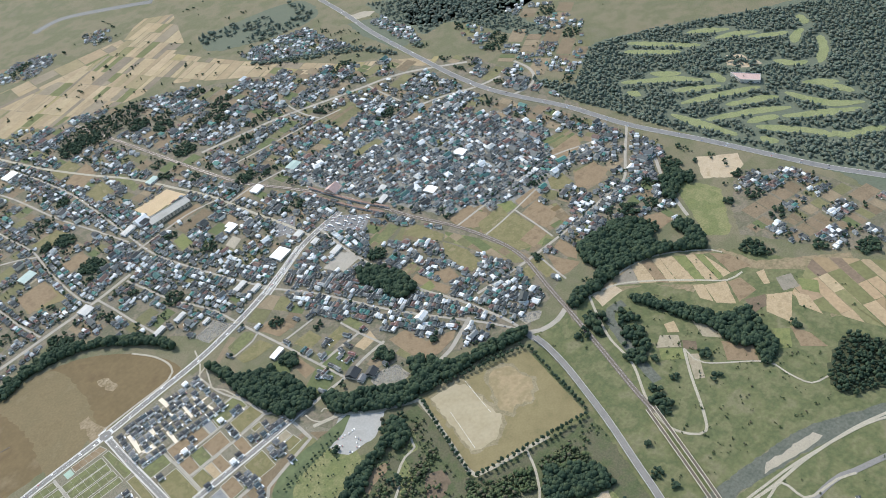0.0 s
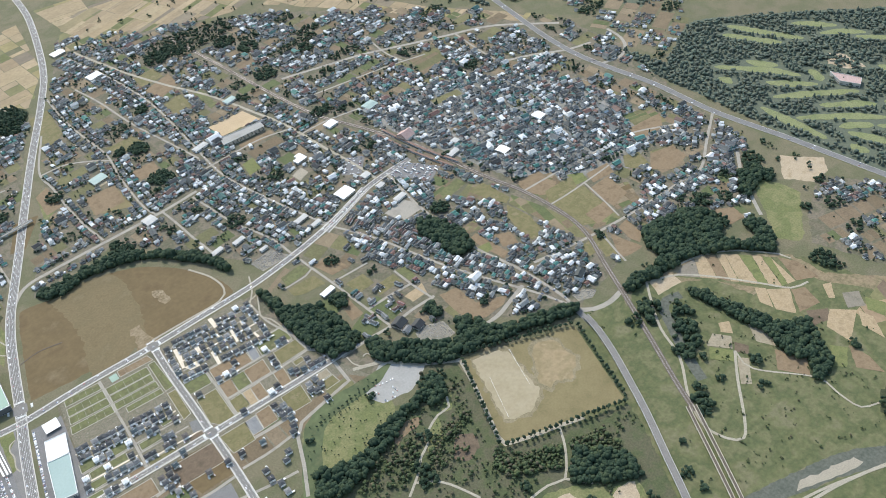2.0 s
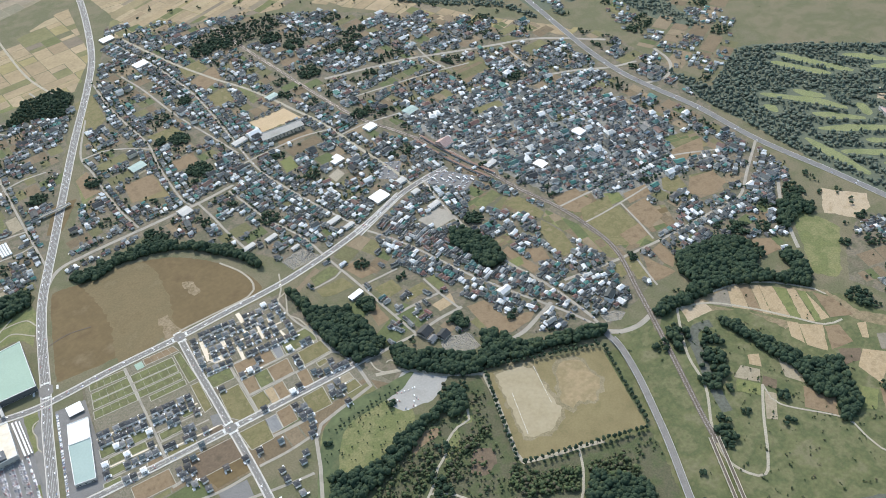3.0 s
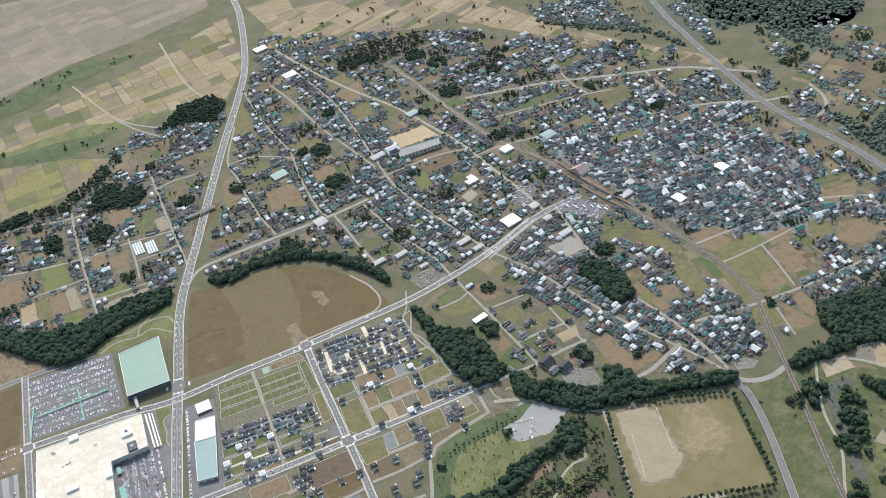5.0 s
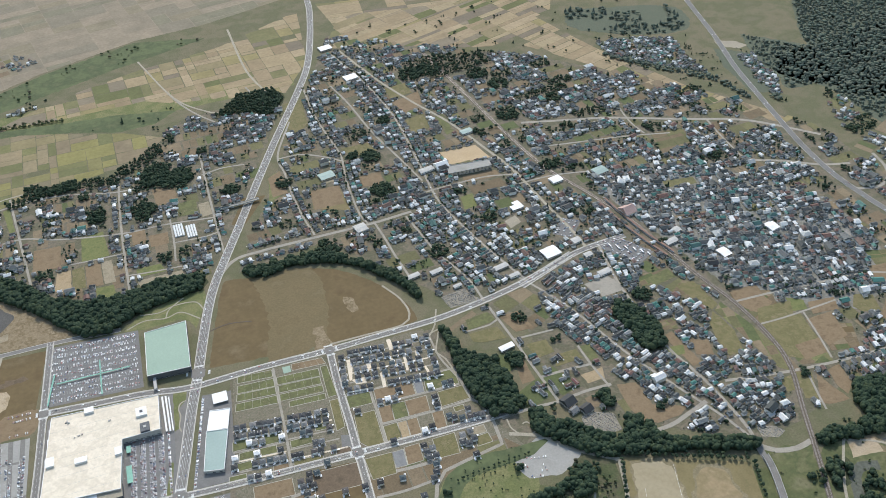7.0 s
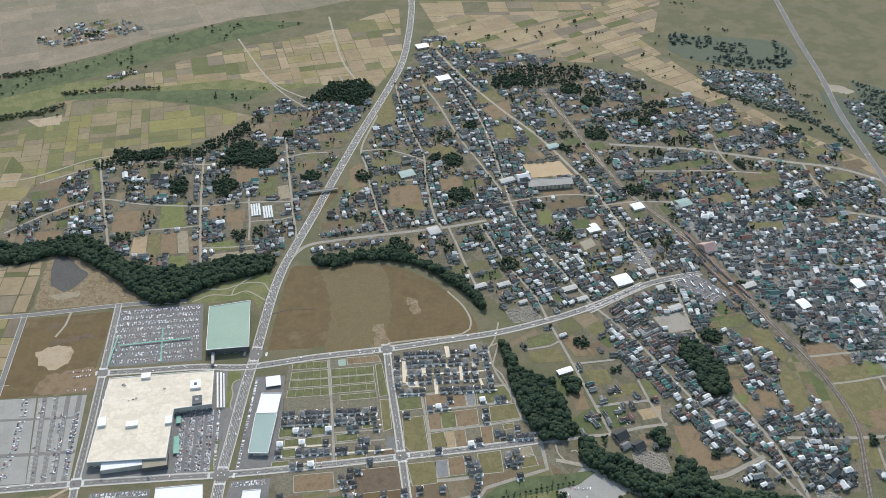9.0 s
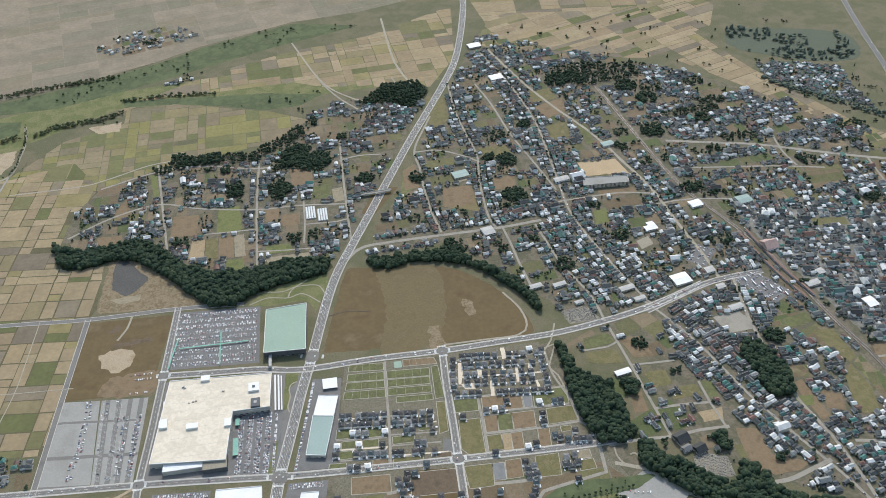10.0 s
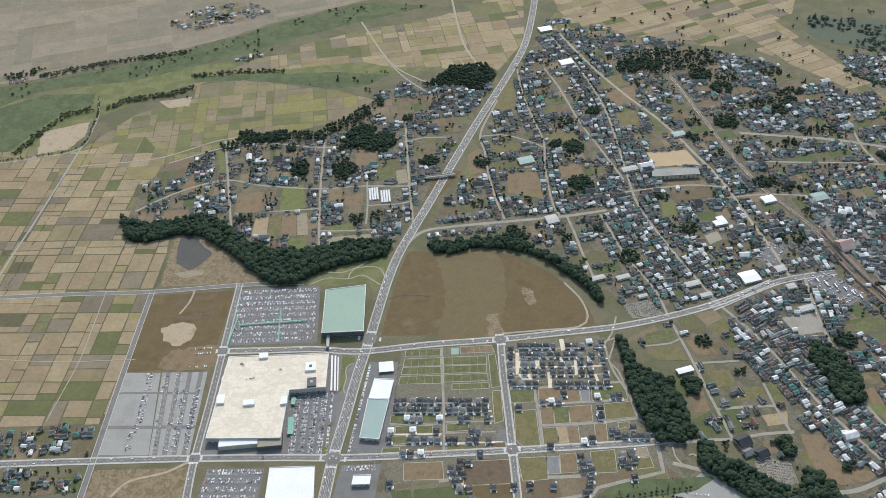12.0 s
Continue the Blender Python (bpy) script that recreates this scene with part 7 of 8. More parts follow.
for x, y in houses_w:
    put_house(white_protos, x, y, float(rng.choice([0, 180])) + rng.normal(0, 2) - 3, "two-storey house with a pale flat metal roof", "houses of the new estate")
for pts, a, w, d, sd, fl in (([(-60, 800), (400, 800), (360, 852), (-75, 852)], 0, 48, 34, 24, .95),):
    b = Bag()
    for o in plots(pts, a, w, d, 2.6, sd, .11, fl):
        b.add(*field_mesh(o))
    tagged(new("building_plots", b.me("building_plots", M["plot"])), "brown and grassy vacant building plots", "plots", "", "stuff")
b = Bag()
for k, (x, y) in enumerate(houses_a + houses_e + houses_w):
    w, o = rng.uniform(1.4, 2.6), rng.choice([-4.4, 4.4])
    b.add(*field_mesh(turned([(o - w, -9.6, .34), (o + w, -9.6, .34), (o + w, -3, .34), (o - w, -3, .34)], radians(-3), x, y, .0006 * k)))
tagged(new("house_drives", b.me("house_drives", M["driveob"])), "pale paved drives in front of new houses", "drives", "", "stuff")

for x, y, r in clumps + clumps_b + clumps_c + clumps_d + clumps_e:
    if inside(estate_ground, x, y):
        continue
    b = Bag()
    for _ in range(max(3, int(r * r / 9))):
        d, a = r * math.sqrt(rng.random()), rng.uniform(0, 6.283)
        plant(b, near_crowns, x + d * math.cos(a), y + d * math.sin(a), 1.1)
    tagged(new("tree_clump", b.me("tree_clump", M["leaf"])), "dark clump of tall garden trees", "trees", "", "stuff")
    block_line([(x, y)], r)


def hall(x, y, w, d, h, turn, roof, label, name="hall"):
    """A low-pitched commercial hall: walls, roof, door and a row of windows."""
    d = max(d, w * .4)
    t = thing(name, x, y, .05, turn, label, "building")
    part("wall", boxes("wall", M["wallob"], (-w / 2, -d / 2, 0, w / 2, d / 2, h)), t)
    part("roof", mesh("roof", *gable(w, d, h + .2, d * (.05 if name == "hall" else .32), .5), M[roof]), t)
    n = max(2, int(w / 6))
    for k in range(n):
        cx = -w / 2 + (k + .5) * w / n
        part("window", boxes("window", M["glass"], (cx - 1.4, -d / 2 - .06, 1.5, cx + 1.4, -d / 2 + .05, 3.2)), t)
    part("door", boxes("door", M["dark"], (-w / 2 - .06, -1.5, 0, -w / 2 + .05, 1.5, 3)), t)
    block_line([(x, y)], max(w, d) / 2)


def greenhouse(x, y, w, d, n, turn):
    """Film tunnels side by side, each with its own rounded roof."""
    for k in range(n):
        cx = -w / 2 + (k + .5) * w / n
        r = w / n * .43
        px, py, _ = turned([(cx, 0, 0)], radians(turn), x, y)[0]
        t = thing("greenhouse", px, py, .05, turn, "long greenhouse tunnel covered with whitish film", "greenhouse", "greenhouses in the village")
        a = [math.pi * i / 8 for i in range(9)]
        v = [(r * math.cos(u), s * d / 2, 1.2 + 1.6 * math.sin(u)) for s in (-1, 1) for u in a]
        part("cover", mesh("cover", v, [(i, i + 1, 10 + i, 9 + i) for i in range(8)], M["film"]), t)
        for s in (-1, 1):
            part("side_wall", boxes("side_wall", M["film"], (s * r - .04, -d / 2, 0, s * r + .04, d / 2, 1.2)), t)
            part("end_wall", mesh("end_wall", [(r * math.cos(u), s * d / 2, 1.2 + 1.6 * math.sin(u)) for u in a] + [(-r, s * d / 2, 0), (r, s * d / 2, 0)], [tuple(range(11))], M["film"]), t)
    block_line([(x, y)], max(w, d) / 2)


for k, (x, y, w, d) in enumerate(big_white + big_white_b):
    if k in (8, 9):
        greenhouse(x, y, 22, 44, 4, 2)
        continue
    if k == 0:
        y, d = y + 20, 30
    w, d = min(w, 42), min(d, 32 if k == 0 else 26 if k not in (8, 9) else 60)
    hall(x, y, w * .85, d, 5, 2 if k in (8, 9) else 12, "tealroof" if k in (16, 22, 24) else "white" if k in (0, 1, 2, 3, 7, 8, 9, 13, 14, 17, 19) else "concrete", "white-roofed commercial hall among the houses" if k in (0, 1, 2, 3, 7, 8, 9, 13, 14, 17, 19) else "pale grey-roofed commercial hall in town")
for x, y in houses_g:
    if min((x - u) ** 2 + (y - v) ** 2 for u, v in houses_e) > 81:
        put_house(new_protos, x, y, float(rng.choice([0, 180, 90])) + rng.normal(0, 3), NEW_L, "scattered houses of the new estate")
for x, y in houses_s:
    put_house(old_protos, x, y, 40 + float(rng.choice([0, 90])), OLD_L, "farm houses south of the river")
for x, y in houses_f:
    put_house(old_protos, x, y, 10 + float(rng.choice([0, 90])) + rng.normal(0, 4), OLD_L, "houses among vacant plots")
for k, p in enumerate((plot_road_a, plot_road_b, plot_road_c, plot_road_d, plot_road_e, plot_road_f)):
    street_houses(p, 10, 1, 13, 160 + k, lambda x, y: True, "houses among vacant plots", plots_zone, .5, .6)
for o in plots(plots_zone, 24, 40, 34, 2.2, 61, .12, .93):
    x, y = np.mean([p[:2] for p in o], 0)
    if is_free(x, y, 5):
        plot_bag.add(*field_mesh(o))
block_poly(plots_zone)
for x, y, w, d in temples:
    hall(x, y, w, max(d, 12), 5, 20, "roofob", "temple hall with a large grey tiled roof", "temple_hall")
near_town = [(370, 905), (480, 900), (600, 870), (770, 690), (905, 800), (915, 1000), (800, 1280), (560, 1210), (450, 1170)]
near_zone = lambda x, y: 380 < x < 760 and 900 < y < 1260
street_houses(town_road_e, 9.5, 4, 8.2, 81, near_zone, "houses below the main road", near_town)
street_houses(town_road_d, 10.5, 4, 8.4, 82, near_zone, "houses below the main road", near_town)
for k, (p, n) in enumerate(((town_road_a, 1), (town_street_g, 2), (town_road_b, 2), (town_road_c, 3), (new_road, 2), (town_road_f, 2), (town_road_g, 2), (cross_town_road, 2), (village_road_a, 1), (village_road_b, 1), (village_lane, 1), (village_lane_b, 1), (village_lane_c, 1))):
    street_houses(p, 10.5, n, 9.4, 83 + k, chance=.8 if k < 8 else .55, tree=.5, area=town if k < 8 else None)
street_houses(main_road[9:], 15, 2, 11, 97, chance=.6)
street_houses(station_road, 15, 3, 9.5, 98)
fill_blocks(dense_town, -8, 60, 27, 4.5, (.90, .03, .05, .02), 31, 10.3, tree=.3, big=.12)
block_poly(dense_town)
fill_blocks(near_town, 15, 46, 40, 2.5, (.92, .03, .04, .01), 32, 10.2, near_zone, deep=.95, group="houses below the main road", tree=.4, big=.06)
block_poly(near_town)
fill_blocks(town, 6, 60, 30, 4, (.44, .24, .23, .09), 33, 11.0, tree=.9, big=.08)
fill_blocks(village, 2, 60, 34, 4, (.42, .30, .20, .08), 34, 10.6, tree=1.0, big=.05)
fill_blocks(east_strip, -15, 50, 28, 4, (.75, .1, .12, .03), 42, 11.0, tree=.5)
block_poly(east_strip)
fill_blocks(east_village, -15, 55, 32, 4, (.34, .34, .26, .06), 35, 11.5, tree=.9)
fill_blocks(far_mix, 25, 70, 40, 6, (.35, .25, .25, .15), 44, 14.0)
fill_blocks(hamlet_c, 20, 60, 26, 5, (.5, .1, .3, .1), 43, 13.0)
fill_blocks(south_houses, 0, 60, 30, 5, (.62, .16, .14, .08), 40, 11.5, tree=1.0)
fill_blocks(south_houses_b, 0, 60, 30, 5, (.6, .12, .2, .08), 41, 11.5, tree=1.0)
fill_blocks(hamlet_d, 5, 50, 24, 4, (.6, .1, .2, .1), 45, 13.0, tree=1.0)
fill_blocks(hamlet_e, 20, 50, 24, 4, (.6, .1, .2, .1), 46, 13.0, tree=1.0)
fill_blocks(hamlet_a, 20, 60, 30, 6, (.3, .15, .3, .25), 36, 15.0)
fill_blocks(hamlet_b, 20, 60, 30, 6, (.3, .15, .3, .25), 37, 15.0)
fill_blocks(north_suburb, 30, 60, 26, 4, (.92, .02, .04, .02), 38, 11.0, tree=.8)
fill_blocks(north_suburb_b, 30, 60, 26, 4, (.88, .03, .06, .03), 39, 11.5, tree=.8)
for t in new_protos + old_protos + white_protos:
    for o in (*t.children_recursive, t):
        bpy.data.objects.remove(o)
tagged(new("town_house_walls", far_walls.me("town_house_walls", M["wall"])), "pale walls of many town houses", "houses", "", "stuff")
tagged(new("town_house_roofs", far_roofs.me("town_house_roofs", M["roof"])), "grey, blue and brown roofs of many town houses", "houses", "", "stuff")
tagged(new("garden_plots", plot_bag.me("garden_plots", M["plot"])), "brown and green kitchen garden plots", "plots", "", "stuff")
tagged(new("garden_trees", garden_trees.me("garden_trees", M["leaf"])), "dark garden trees among the houses", "trees", "", "stuff")

# ---- large buildings ----


def slab_building(name, pts, h, label, roof_material, wall_material="concrete", parapet=1.0, rim="white", windows=1):
    """A flat-roofed hall over an outline: walls, roof sheet and a raised parapet."""
    p = np.array(pts, float)
    n = len(p)
    if sum(p[i][0] * p[(i + 1) % n][1] - p[(i + 1) % n][0] * p[i][1] for i in range(n)) < 0:
        p = p[::-1]
    t = thing(name, 0, 0, label=label, category="building")
    b = Bag()
    b.add([(*q, 0) for q in p] + [(*q, h) for q in p], [(i, (i + 1) % n, n + (i + 1) % n, n + i) for i in range(n)])
    part("wall", b.me("wall", M[wall_material]), t)
    part("roof", mesh("roof", [(*q, h) for q in p], [tuple(range(n))], M[roof_material]), t)
    for i in range(n):
        e = p[(i + 1) % n] - p[i]
        le = float(np.linalg.norm(e))
        ta = math.atan2(e[1], e[0])
        m = int(min(14, le // 9))
        for r in range(int(windows)):
            for j in range(m):
                c = p[i] + e * (j + .5) / m
                z0 = 1.2 + r * 3.3
                ww = part("window", mesh("window", turned(box(-2.6, -.08, z0, 2.6, .06, z0 + 1.7)[0], ta, *c), box(0, 0, 0, 1, 1, 1)[1], M["glass"]), t, "dark glass window")
                part("window_frame", mesh("window_frame", turned(box(-2.8, -.14, z0 - .2, 2.8, .06, z0)[0], ta, *c), box(0, 0, 0, 1, 1, 1)[1], M["white"]), ww)
        k = Bag()
        ribbon(k, np.array([p[i], p[(i + 1) % n]]), -.5, .3, h - .5, h + parapet)
        part("parapet", k.me("parapet", M[rim]), t)
    block_poly(pts)
    return t


def on_roof(parent, name, material, x, y, z, w, d, h, label=""):
    v, f = box(x - w / 2, y - d / 2, z, x + w / 2, y + d / 2, z + h)
    return part(name, mesh(name, v, f, M[material]), parent, label)


mall = slab_building("shopping_centre", mall_roof, 13, "large cream-roofed shopping centre with white walls", "cream")
green = slab_building("car_park_hall", green_roof, 14, "large hall with a flat pale green roof", "greenroof", "dark")
slab_building("white_store", white_store, 9, "large store with a flat white roof", "white")
slab_building("shop", white_roof, 7, "roadside shop with a flat white roof", "white")
slab_building("shop", [(-128, 872), (-100, 870), (-103, 853), (-131, 855)], 6, "small roadside shop with a white roof", "white")
slab_building("shop", teal_roof, 7, "roadside shop with a pale teal metal roof", "tealroof")
slab_building("school", school_roof, 10, "long grey school block beside its playground", "lotpale", "wallob", rim="concrete", windows=3)

hall(gym[0][0], gym[0][1], 30, 26, 8, 8, "white", "white-roofed school gymnasium beside the school", "gymnasium")
slab_building("club_house", club_house, 9, "long golf club house with a reddish roof", "pink", rim="concrete")

# ---- shopping centre details ----
for k, (x, y, w, d) in enumerate(mall_units[:-1]):
    if k in (6, 7, 8):
        # clusters of small vents and ducts
        for i in range(5 if k < 8 else 2):
            on_roof(mall, "roof_vent", ("concrete", "steel", "dark")[i % 3], x + rng.normal(0, w / 5), y + rng.normal(0, d / 5), 13, rng.uniform(1.5, 3.5), rng.uniform(1.5, 3), rng.uniform(.8, 2), "small grey roof vent")
        continue
    u = on_roof(mall, "rooftop_unit", "dark" if k == 5 else "white", x, y, 13, max(w, 4) * .82, min(max(d, 4), 24) * .8, 4.2, "dark rooftop plant room" if k == 5 else "white rooftop plant room")
    if k in (4, 5):
        on_roof(u, "fan", "dark" if k == 4 else "concrete", x, y, 17.2, 5, 5, .8, "grey ventilation fan")
for i in range(9):
    on_roof(mall, "roof_joint", "concrete", -268, 972 + i * 20, 13.0, 150 if i < 5 else 176, .25, .05, "thin seam in the roof sheet")
for i in range(7):
    on_roof(mall, "side_unit", "white" if i % 2 else "concrete", -357 - .9 * (6 - i) * 2.2, 985 + i * 23, 0, 5, rng.uniform(8, 17), rng.uniform(4, 9), "pale service block along the wall")
for k, (x, y, w, d) in enumerate(mall_annex):
    ax = on_roof(mall, "annex", "concrete" if k == 0 else "dark", x, y, 0, w, d, 9.5, "low flat-roofed annex")
    on_roof(ax, "annex_roof", "white" if k == 0 else "pale", x, y, 9.5, w - 1, d - 1, .3, "flat annex roof sheet")
for k, (x, y, w, d) in enumerate(canopies):
    t = thing("canopy", x, y, 0, 0, "turquoise canopy over parked cars" if k < 2 else "white flat filling station canopy", "canopy")
    part("roof", boxes("roof", M["turq"] if k < 2 else M["white"], (-w / 2, -d / 2, 4, w / 2, d / 2, 4.5)), t)
    for sx in (-1, 1):
        for sy in (-1, 1):
            part("post", boxes("post", M["steel"], (sx * (w / 2 - .6) - .2, sy * (d / 2 - .6) - .2, 0, sx * (w / 2 - .6) + .2, sy * (d / 2 - .6) + .2, 4)), t)
for x, y, w, d in ramps:
    t = thing("arcade", x, y, 0, 0, "long white covered walkway beside the shopping centre", "walkway")
    part("roof", boxes("roof", M["white"], (-w / 2, -d / 2, 3.6, w / 2, d / 2, 4.1)), t)
    for k in range(6):
        yy = -d / 2 + (k + .5) * d / 6
        part("post", boxes("post", M["steel"], (-.2, yy - .2, 0, .2, yy + .2, 3.6)), t)
for line in (walkway_a, walkway_b, walkway_c):
    l = smooth(line, 10)
    t = thing("walkway", 0, 0, label="long turquoise-roofed walkway across the car park", category="walkway")
    k = Bag()
    ribbon(k, l, -1.25, 1.25, 2.8, 3.2)
    part("roof", k.me("roof", M["turq"]), t)
    for x, y in l[::2]:
        part("post", boxes("post", M["steel"], (x - .15, y - .15, 0, x + .15, y + .15, 2.8)), t)
t = thing("footbridge", -175, 1180, 0, 0, "grey footbridge between the shopping centre and the hall", "bridge")
part("deck", boxes("deck", M["concrete"], (-3, -22, 6, 3, 18, 7)), t)
for s in (-1, 1):
    part("railing", boxes("railing", M["dark"], (s * 3 - .2, -22, 7, s * 3 + .2, 18, 8.2)), t)
    part("pier", boxes("pier", M["concrete"], (-1, s * 12 - 1, 0, 1, s * 12 + 1, 6)), t)

# ---- station ----
pl = smooth(platform, 10)
for o in (-9.5, 9.5):
    t = thing("platform", 0, 0, label="long station platform with a rusty brown roof", category="platform")
    k = Bag()
    ribbon(k, offset(pl, o), -2.2, 2.2, 0, 1.1)
    part("slab", k.me("slab", M["concrete"]), t)
    k = Bag()
    ribbon(k, offset(pl, o), -2.6, 2.6, 4.4, 4.8)
    part("roof", k.me("roof", M["rust"]), t)
    for x, y in offset(pl, o)[::2]:
        part("post", boxes("post", M["steel"], (x - .15, y - .15, 1.1, x + .15, y + .15, 4.4)), t)
for x, y, w, d in station_house:
    hall(x + 14, y + 4, w * .6, max(d, 12) * .8, 7, 12, "pink", "station building with a dusty pink roof", "station_building")
for x, y in buses:
    t = thing("bus", x, y, .15, 100, "white parked bus near the station", "bus", "buses near the station")
    part("body", boxes("body", M["white"], (-5.2, -1.25, .4, 5.2, 1.25, 3.0)), t)
    part("window", boxes("window", M["glass"], (-5.0, -1.3, 1.5, 5.25, 1.3, 2.5)), t, "dark window band")
    for wx in (-3.2, 3.2):
        for wy in (-1.1, 1.1):
            part("wheel", boxes("wheel", M["rubber"], (wx - .45, wy - .15, 0, wx + .45, wy + .15, .9)), t)

# dark driving lanes of the overflow car park
aq = [np.array(q, float) for q in asphalt_lot]
lanes = Bag()
for f in (.14, .38, .62, .86):
    ribbon(lanes, straight([tuple(aq[0] + (aq[1] - aq[0]) * f), tuple(aq[3] + (aq[2] - aq[3]) * f)]), -4, 4, 0, .105)
for p, w in ((lot_band_a, 7), (lot_band_b, 8), (lot_band_c, 5)):
    ribbon(lanes, straight(p), -w / 2, w / 2, 0, .11)
setting("trim_lot_lanes", lanes.me("trim_lot_lanes", M["asphalt"]), "darker worn driving lanes of a car park", "car park")

# ---- cars ----


def car_body(n=1.0):
    """Hood, boot and sloped cabin of a small car, along x."""
    L, W = 2.15, .85
    low = [(-L, -W, .35), (L, -W, .35), (L, W, .35), (-L, W, .35), (-L, -W, .85), (L, -W * .95, .8), (L, W * .95, .8), (-L, W, .85), (-L * .95, -W, 1.0), (L * .4, -W, 1.0), (L * .4, W, 1.0), (-L * .95, W, 1.0)]
    f = [(0, 3, 2, 1), (0, 1, 5, 4), (1, 2, 6, 5), (2, 3, 7, 6), (3, 0, 4, 7), (4, 5, 9, 8), (6, 7, 11, 10), (5, 6, 10, 9), (7, 4, 8, 11), (8, 9, 10, 11)]
    top = [(-L * .9, -W * .97, 1.0), (L * .42, -W * .97, 1.0), (L * .42, W * .97, 1.0), (-L * .9, W * .97, 1.0), (-L * .72, -W * .8, 1.48), (L * .1, -W * .8, 1.48), (L * .1, W * .8, 1.48), (-L * .72, W * .8, 1.48)]
    return (low, f), (top, [(4, 5, 6, 7), (0, 1, 5, 4), (1, 2, 6, 5), (2, 3, 7, 6), (3, 0, 4, 7)])


def car_proto():
    t = thing("car", 0, -4000)
    (bv, bf), (tv, tf) = car_body()
    part("body", mesh("body", bv, bf, M["car"]), t)
    part("window", mesh("window", tv, tf[1:], M["glass"]), t, "dark car windows")
    part("roof", mesh("roof", [(x, y, z + .02) for x, y, z in tv[4:]], [(0, 1, 2, 3)], M["car"]), t)
    for x in (-1.35, 1.35):
        for y in (-.8, .8):
            n = 8
            v = [(x + .32 * math.cos(6.283 * k / n), y + s * .1, .32 + .32 * math.sin(6.283 * k / n)) for s in (-1, 1) for k in range(n)]
            part("wheel", mesh("wheel", v, [tuple(range(n)), tuple(range(2 * n - 1, n - 1, -1))] + [(k, (k + 1) % n, n + (k + 1) % n, n + k) for k in range(n)], M["rubber"]), t)
    return t


proto_car = car_proto()
car_bag = Bag()
car_total = 0


def put_car(x, y, turn, z, group):
    global car_total
    car_total += 1
    if car_total <= 260:
        c = copy_thing(proto_car, pose(x, y, z, 0, 0, turn))
        c.name = "car"
        tagged(c, "parked passenger car on grey asphalt" if "park" in group else "passenger car driving on the grey road", "car", group)
    else:
        (bv, bf), (tv, tf) = car_body()
        car_bag.add(turned(bv + tv, radians(turn), x, y, z), list(bf) + [tuple(i + len(bv) for i in q) for q in tf])


marks = Bag()


def lot_rows(quad, row, stall, fill, group, seed, along="u", us=(0.03, 0.97), vs=(.04, .96)):
    """Rows of parked cars over a four-cornered lot, with stall lines; along u (first edge) or v."""
    q = np.random.default_rng(seed)
    a, b, c, d = [np.array(p, float) for p in quad]
    if along == "v":
        a, b, c, d = d, a, b, c
    lu, lv = np.linalg.norm(b - a), np.linalg.norm(d - a)
    turn = math.degrees(math.atan2(*(d - a)[::-1]))
    v = vs[0] * lv + row * .3
    j = 0
    while v < vs[1] * lv - 2:
        u = us[0] * lu
        f = fill * q.uniform(.6, 1.3)
        while u < us[1] * lu:
            s, t = u / lu, v / lv
            p = a * (1 - s) * (1 - t) + b * s * (1 - t) + c * s * t + d * (1 - s) * t
            e = (d - a) / lv
            n = (b - a) / lu
            m = p - n * stall / 2
            marks.add([(*(m - e * 2.4 - n * .09), .12), (*(m - e * 2.4 + n * .09), .12), (*(m + e * 2.4 + n * .09), .12), (*(m + e * 2.4 - n * .09), .12)], [(0, 1, 2, 3)])
            if q.random() < f:
                put_car(p[0] + q.normal(0, .1), p[1] + q.normal(0, .3), turn + (180 if q.random() < .5 else 0) + q.normal(0, 1.5), .1, group)
            u += stall
        j += 1
        v += 5.2 if j % 2 else row * 2 - 5.2


lot_rows(mall_front, 7.6, 2.7, .72, "cars parked in front of the shopping centre", 51, "v", (.03, .95), (.12, .95))
for i, (x, y) in enumerate(offset(smooth(highway, 17), -5.2)[4:64]):
    if rng.random() < .75:
        l = offset(smooth(highway, 17), -5.2)
        k = min(i + 5, len(l) - 1)
        put_car(x + rng.normal(0, .4), y, math.degrees(math.atan2(l[k][1] - y, l[k][0] - x)), .33, "cars on the highway")
l = offset(smooth(highway, 31), 5.2)
for i in range(3, len(l) - 2):
    if rng.random() < .7:
        put_car(*l[i], math.degrees(math.atan2(l[i + 1][1] - l[i][1], l[i + 1][0] - l[i][0])) + 180, .33, "cars on the highway")
lot_rows(mall_car_park, 8.2, 2.7, .5, "cars parked on the shopping centre car park", 52)
lot_rows(asphalt_lot, 9.5, 2.7, .45, "cars parked on the overflow car park", 53, "v", (.05, .78), (.5, .97))
lot_rows(asphalt_lot, 9.5, 2.7, .04, "cars parked on the overflow car park", 63, "v", (.05, .97), (.02, .5))
for o in (-3.2, 3.2):
    for x, y in offset(smooth(lot_cars_b, 3.0), o):
        if rng.random() < .55:
            put_car(x, y, rng.normal(0, 6), .12, "cars parked on the overflow car park")
for a, e in lot_cars:
    for x, y in straight([a, e], 3.1):
        if rng.random() < .7:
            put_car(x, y, 90 + rng.normal(0, 6), .14, "cars parked on a vacant lot")
lot_rows(station_lot[:4], 8, 2.8, .4, "cars parked near the station", 58)
lot_rows(station_lot_b, 8, 2.8, .4, "cars parked near the station", 59)
lot_rows([(-146, 896), (-90, 892), (-90, 876), (-148, 880)], 6, 2.7, .6, "cars parked at the corner shop", 60)
lot_rows(south_lot, 8, 2.7, .5, "cars parked beside the white store", 55)
for x, y in car_spots:
    put_car(x, y, 60 + rng.normal(0, 8), .12, "cars parked beside the park")
